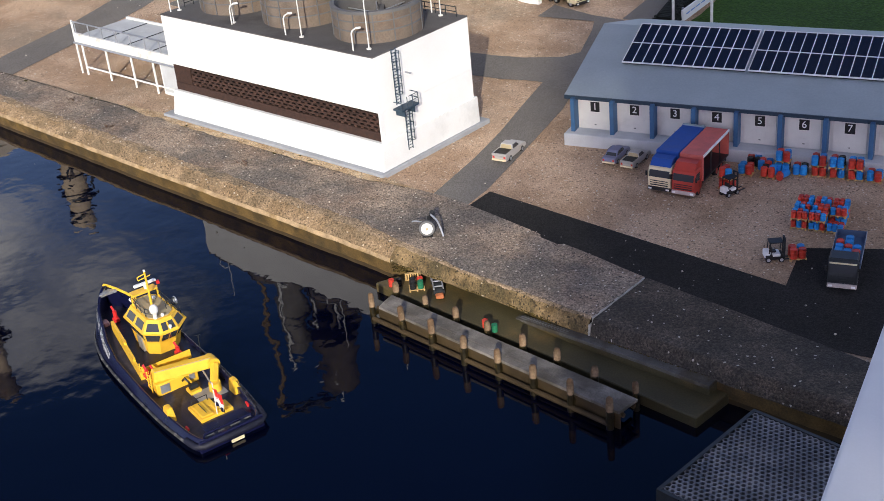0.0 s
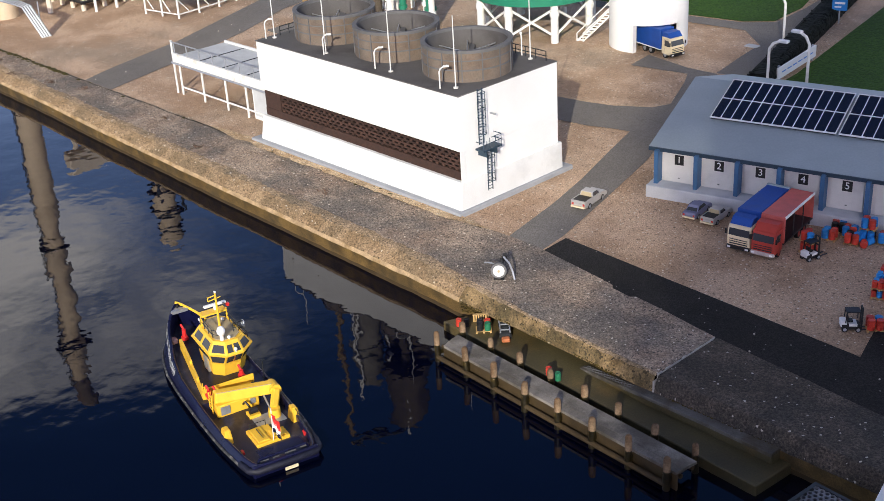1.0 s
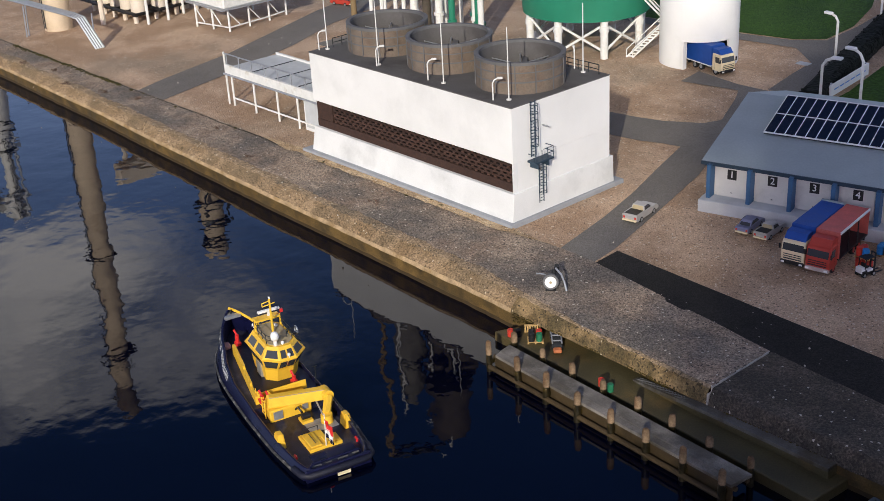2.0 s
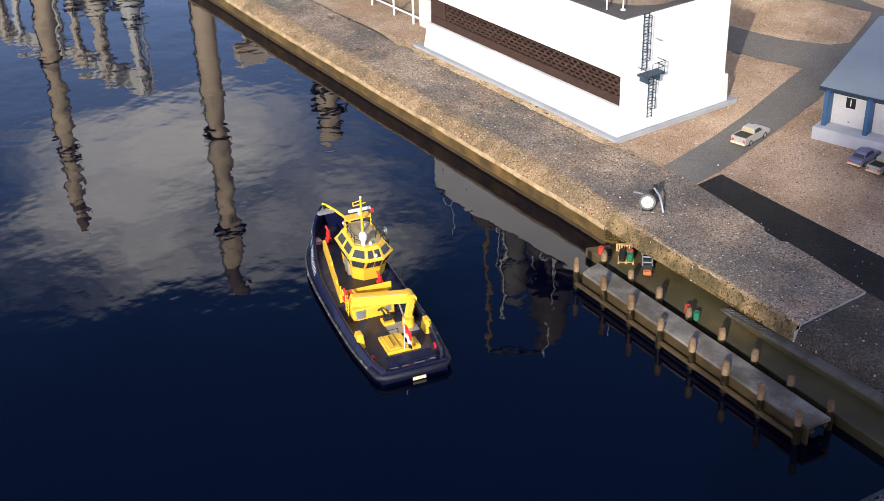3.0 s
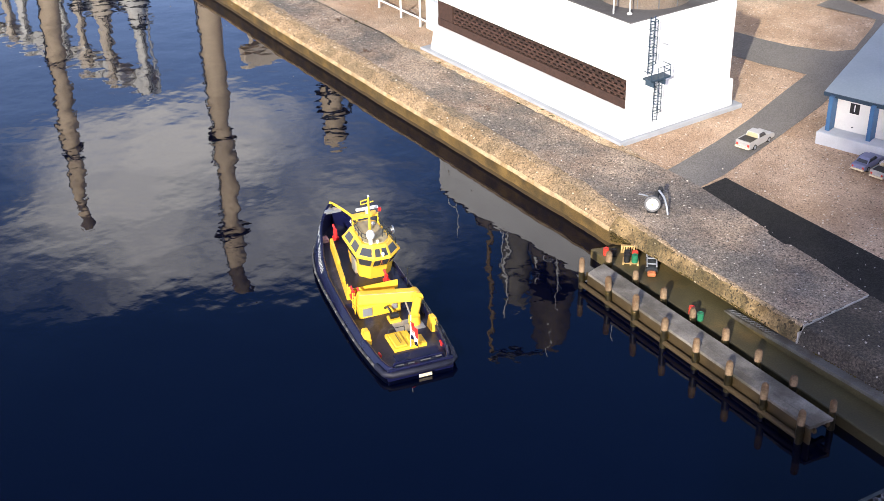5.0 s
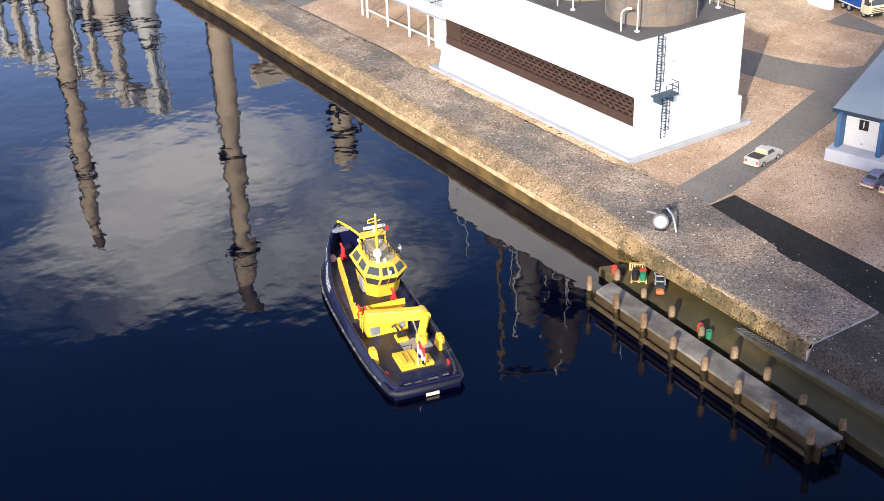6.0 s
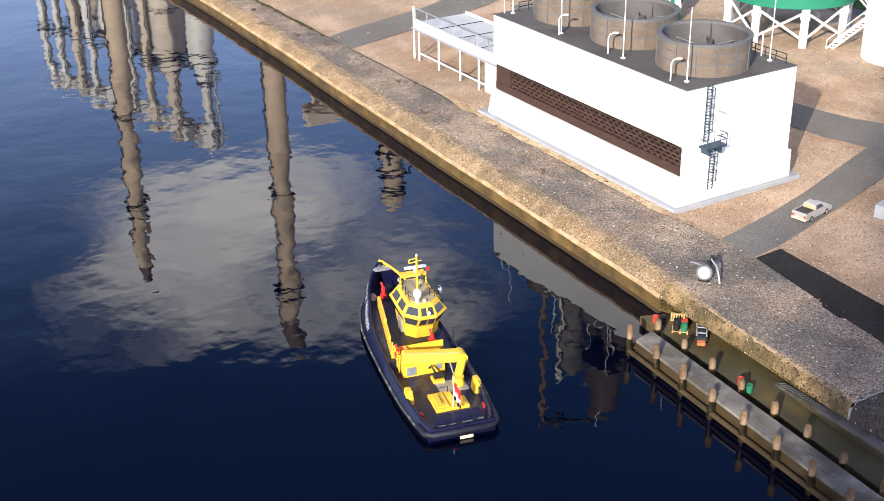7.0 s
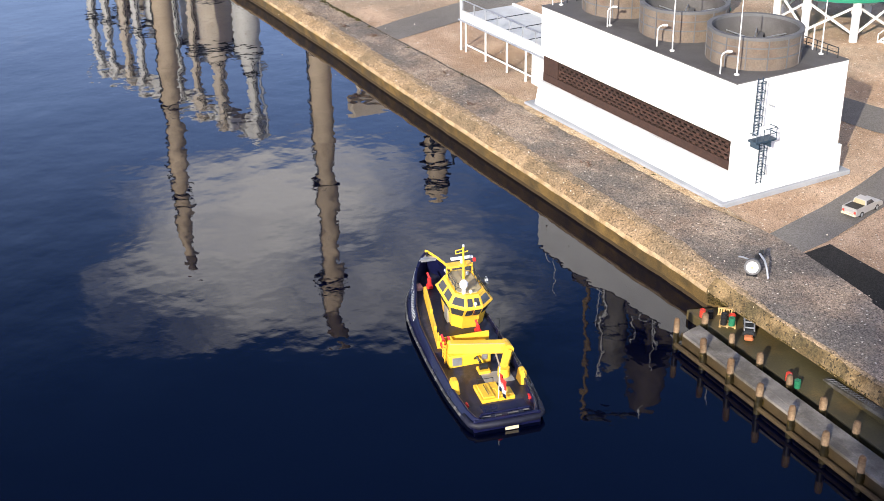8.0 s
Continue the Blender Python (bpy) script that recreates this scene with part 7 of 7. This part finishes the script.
def process_column(x, y, h, r, material, body=None):
    """A slim white stack, some rising from a fat silo through a cone, with collars and a ladder cage."""
    base = thing("process_column", "white process column with dark collars and a ladder", "process column", pose(x, y, 0), "columns along the quay")
    part("column", rod(bmesh.new(), (0, 0, 0), (0, 0, h), r, r * 0.85, 18), material, base, smooth=True)
    if body:
        br, z = body
        part("barrel", rod(bmesh.new(), (0, 0, 0.25), (0, 0, z), br, n=28), material, base, "wide silo barrel", smooth=True)
        part("cone", rod(bmesh.new(), (0, 0, z), (0, 0, z + 0.24), br * 0.72, r, 24), material, base, smooth=True)
        part("collar", ring(bmesh.new(), br * 0.7, br * 1.08, z - 0.02, z + 0.012, 28), DARKSTEEL, base, "dark gallery ring")
        part("collar", ring(bmesh.new(), br * 0.98, br * 1.03, z * 0.6, z * 0.6 + 0.02, 28), FANRIM, base)
    for k, q in enumerate((0.42, 0.68, 0.9)):
        part("collar", ring(bmesh.new(), r * 0.8, r * (1.5 if k == 1 else 1.25), h * q, h * q + 0.02, 18), DARKSTEEL if k == 1 else GALV, base)
    part("ladder", rods([((r + 0.012, -0.012, 0.3), (r + 0.012, -0.012, h - 0.05)), ((r + 0.012, 0.012, 0.3), (r + 0.012, 0.012, h - 0.05))], 0.004, 5), DARKSTEEL, base)
    part("head", rod(bmesh.new(), (0, 0, h), (0, 0, h + 0.05), r * 1.15, r * 0.7, 16), material, base, smooth=True)
    return base


ROW_A, ROW_B = Vector((-14.45, 3.3, 0)), Vector((-11.2, 4.12, 0))


def vessel_row():
    """A rank of white stacks and silos under a long pale roof deck."""
    for f, o, h, r, material, body in ((0.03, 0, 2.13, 0.055, WHITESTEEL, None), (0.13, 0, 2.13, 0.052, WHITESTEEL, None), (0.235, 0.02, 2.14, 0.066, CREAM, None), (0.335, 0, 2.14, 0.055, WHITESTEEL, None), (0.45, 0.1, 2.06, 0.06, CREAM, None),
                                       (0.575, 0, 2.12, 0.058, WHITESTEEL, None), (0.68, 0, 2.12, 0.056, CREAM, None), (0.81, 0, 2.13, 0.068, CREAM, (0.165, 1.3)), (0.985, 0, 2.13, 0.064, WHITESTEEL, (0.135, 1.22))):
        p = ROW_A.lerp(ROW_B, f)
        process_column(p.x, p.y + o, h, r, material, body)
    for f, h, r in ((0.1, 1.45, 0.1), (0.2, 1.35, 0.12), (0.3, 1.5, 0.1), (0.52, 1.5, 0.1), (0.63, 1.55, 0.13), (0.73, 1.4, 0.1)):
        p = ROW_A.lerp(ROW_B, f) + Vector((0.05, 0.25, 0))
        base = thing("process_tank", "pale process tank with a dark gallery behind the stacks", "tank", pose(p.x, p.y, 0), "tanks behind the stacks")
        part("barrel", rod(bmesh.new(), (0, 0, 0), (0, 0, h), r, n=22), CREAM if h < 1.5 else WHITESTEEL, base, smooth=True)
        part("roof", rod(bmesh.new(), (0, 0, h), (0, 0, h + 0.06), r, r * 0.4, 22), WHITESTEEL, base, smooth=True)
        part("gallery", ring(bmesh.new(), r - 0.01, r + 0.05, h - 0.1, h - 0.085, 22), DARKSTEEL, base)
        part("gallery_rail", ring(bmesh.new(), r + 0.043, r + 0.05, h - 0.03, h - 0.022, 22), DARKSTEEL, base)
    base = thing("roof_deck", "long pale pipe deck carried by the far stacks", "pipe deck")
    side = (ROW_B - ROW_A).normalized().cross(Vector((0, 0, 1)))
    for k in range(11):
        a, b = ROW_A.lerp(ROW_B, k / 11 + 0.004), ROW_A.lerp(ROW_B, (k + 1) / 11 - 0.004)
        bm = bmesh.new()
        prism(bm, [(v.x, v.y) for v in (a - side * 0.12, b - side * 0.12, b - side * (0.05 - 0.02 * (k % 2)), a - side * (0.05 - 0.02 * (k % 2)))], 2.0 + 0.03 * (k % 2), 2.17)
        part("fascia_panel", bm, WHITESTEEL, base)
        part("deck_beam", rods([(a - side * 0.06 + Vector((0, 0, 2.03)), a + side * 0.13 + Vector((0, 0, 2.1)))], 0.018, 6), WHITESTEEL, base)
    for f in (0.0, 0.5, 1.0):
        p = ROW_A.lerp(ROW_B, f) - side * 0.08
        part("leg", rod(bmesh.new(), p, p + Vector((0, 0, 2.06)), 0.018, n=8), GALV, base)
    part("pipe_rack", rods([(ROW_A + Vector((0, 0.12, 1.5)), ROW_B + Vector((0, 0.12, 1.4)))], 0.03, 8), GALV, base)


vessel_row()


def banded_tower():
    base = thing("banded_tower", "slim tan tower with dark gallery bands", "tower", pose(-8.305, 4.6, 0))
    part("core", rod(bmesh.new(), (0, 0, 0.41), (0, 0, 1.77), 0.085, n=20), TANPAINT, base, "tan weathered core", smooth=True)
    for k in range(7):
        z = 0.68 + k * 0.165
        part("band", ring(bmesh.new(), 0.08, 0.11 + 0.025 * ((k * 5) % 3) / 2, z, z + 0.02 + 0.012 * (k % 2), 20), DARKSTEEL, base)
    part("leg", rods([((0.1, 0.1, 0.0), (0.1, 0.1, 1.5)), ((0.12, -0.1, 0.0), (0.12, -0.1, 1.4))], 0.012), DARKSTEEL, base)
    part("stub", rod(bmesh.new(), (0, 0, 0), (0, 0, 0.42), 0.05, n=12), CREAM, base)
    return base


banded_tower()
bm = boxes((-8.38, -8.28, 3.86, 4.5, 0.82, 0.94), bevel=0.01)
rod(bm, (-8.33, 4.45, 0), (-8.33, 4.45, 0.82), 0.03)
rod(bm, (-8.33, 3.95, 0), (-8.33, 3.95, 0.82), 0.02)
solid("duct", bm, CREAM, "cream duct between chimney and plant", "duct")


def frame_table():
    """White braced frame carrying a white box."""
    base = thing("frame_table", "white steel frame on braced legs carrying a white hopper", "frame")
    legs = [(-7.7, 4.36), (-7.53, 4.39), (-7.365, 4.42), (-7.385, 4.6), (-7.41, 4.785), (-7.45, 4.96), (-7.8, 4.9), (-7.75, 4.65)]
    for x, y in legs:
        part("leg", rods([((x, y, 0), (x, y, 0.165))], 0.0075, 8), WHITESTEEL, base)
    for (xa, ya), (xb, yb) in zip(legs[:5], legs[1:6]):
        part("foot_rail", rods([((xa, ya, 0.03), (xb, yb, 0.03))], 0.0055), WHITESTEEL, base)
        part("brace", rods([((xa, ya, 0.14), ((xa + xb) / 2, (ya + yb) / 2, 0.04))], 0.0045), WHITESTEEL, base)
    part("hopper", boxes((-7.82, -7.35, 4.38, 4.95, 0.165, 0.5), bevel=0.01), WHITESTEEL, base, "white hopper box")
    part("sill", boxes((-7.83, -7.34, 4.36, 4.97, 0.155, 0.168)), GALV, base)
    return base


frame_table()


def pipe_trestle():
    """Grey pipe band that runs level and then slopes to the ground."""
    base = thing("pipe_trestle", "grey bundle of pipes sloping down to the gravel", "pipe bundle")
    for k in range(4):
        o = 0.018 * k
        part("pipe", bent([(-10.2, 3.05 + 0.3 + o, 0.235), (-7.92, 3.5 + o, 0.225), (-7.84, 3.53 + o, 0.205), (-7.735, 3.585 + o, 0.0)], 0.009), GALV, base, smooth=True)
    for x, y in ((-8.47, 3.42), (-8.5, 3.45), (-7.82, 3.62), (-9.3, 3.3)):
        part("trestle_leg", rods([((x, y, 0), (x - 0.02, y + 0.02, 0.22))], 0.005), GALV, base)
    return base


pipe_trestle()

# street furniture beyond the warehouse
def street_lamp(x, y, h, turn):
    base = thing("street_lamp", "white street lamp with an angled head", "street lamp", pose(x, y, 0, 0, 0, turn), "lamps by the hedge")
    part("pole", bent([(0, 0, 0), (0, 0, h * 0.86), (0.02, 0, h * 0.95), (0.06, 0, h)], 0.0075), WHITESTEEL, base, smooth=True)
    part("head", boxes((0.045, 0.1, -0.014, 0.014, h - 0.008, h + 0.006), bevel=0.003), SIGNWHITE, base)
    return base


street_lamp(-3.765, 6.28, 0.27, 170)
street_lamp(-3.24, 5.29, 0.34, 10)
street_lamp(-3.03, 5.31, 0.4, 180)
street_lamp(-3.93, 7.05, 0.4, 170)
bm = bmesh.new()
rows = []
for k in range(121):
    f = k / 120
    c = Vector((-3.395 - 0.62 * f, 5.44 + 2.05 * f, 0))
    side = Vector((0.957, 0.29, 0))
    ring_pts = []
    for o, z in ((-0.06, 0.0), (-0.064, 0.045), (-0.055, 0.08), (-0.03, 0.094), (0.03, 0.094), (0.055, 0.08), (0.064, 0.045), (0.06, 0.0)):
        w = noise.noise((k * 0.9, o * 40, z * 40)) * 0.007
        q = c + side * (o * (1 + 0.25 * f) + w)
        ring_pts.append(bm.verts.new((q.x, q.y, max(0.0, z + w))))
    rows.append(ring_pts)
for q, r in zip(rows, rows[1:]):
    for k in range(7):
        bm.faces.new((q[k], r[k], r[k + 1], q[k + 1]))
bm.faces.new(rows[0])
bm.faces.new(rows[-1][::-1])
rh = random.Random(12)
for _ in range(160):
    k = rh.randrange(0, 121)
    v = rows[k][rh.randrange(1, 7)].co
    bmesh.ops.create_icosphere(bm, subdivisions=0, radius=rh.uniform(0.004, 0.009), matrix=Matrix.Translation(v))
solid("hedge", bm, HEDGE, "dark clipped hedge along the lawn", "hedge", kind="stuff")
board = thing("long_board", "long white sign board on short posts by the hedge", "sign", pose(-3.375, 5.6, 0, 0, 0, 98))
part("panel", boxes((0, 0.5, -0.004, 0.004, 0.02, 0.085)), SIGNWHITE, board)
for x in (0.03, 0.47):
    part("post", boxes((x, x + 0.012, 0.004, 0.014, 0, 0.09)), GALV, board)
for k in range(6):
    part("text_bar", boxes((0.05 + 0.07 * k, 0.1 + 0.07 * k, -0.0055, -0.004, 0.05, 0.056)), SIGNBLUE, board)
sign = thing("blue_sign", "small blue sign with white bars on a post", "sign", pose(-3.72, 6.82, 0, 0, 0, 20))
part("post", rods([((0, 0, 0), (0, 0, 0.1))], 0.005), GALV, sign)
part("plate", boxes((-0.045, 0.045, -0.006, -0.002, 0.08, 0.15)), SIGNBLUE, sign)
part("bar", boxes((-0.03, 0.03, -0.0075, -0.006, 0.12, 0.132), (-0.03, 0.01, -0.0075, -0.006, 0.098, 0.106)), SIGNWHITE, sign)
solid("drain_cover", boxes((-3.9, -3.82, 6.08, 6.13, 0.0, 0.008), bevel=0.002), PALEGREY, "pale drain cover in the gravel", "drain cover")

# scattered stones on road and gravel
bm = bmesh.new()
rs = random.Random(9)
for _ in range(170):
    x, y = rs.uniform(-7.5, -1.2), rs.uniform(2.85, 4.6)
    if -4.95 < x < -3.4 and y > 3.28:
        continue
    s = rs.uniform(0.002, 0.0045)
    bmesh.ops.create_icosphere(bm, subdivisions=1, radius=s, matrix=Matrix.Translation((x, y, s * 0.4 + 0.004)))
solid("loose_stones", bm, mat("pale_pebble", (0.5, 0.45, 0.38), 0.9, vary=0.3, scale=90), "loose pale pebbles on quay and yard", "stones", kind="stuff")
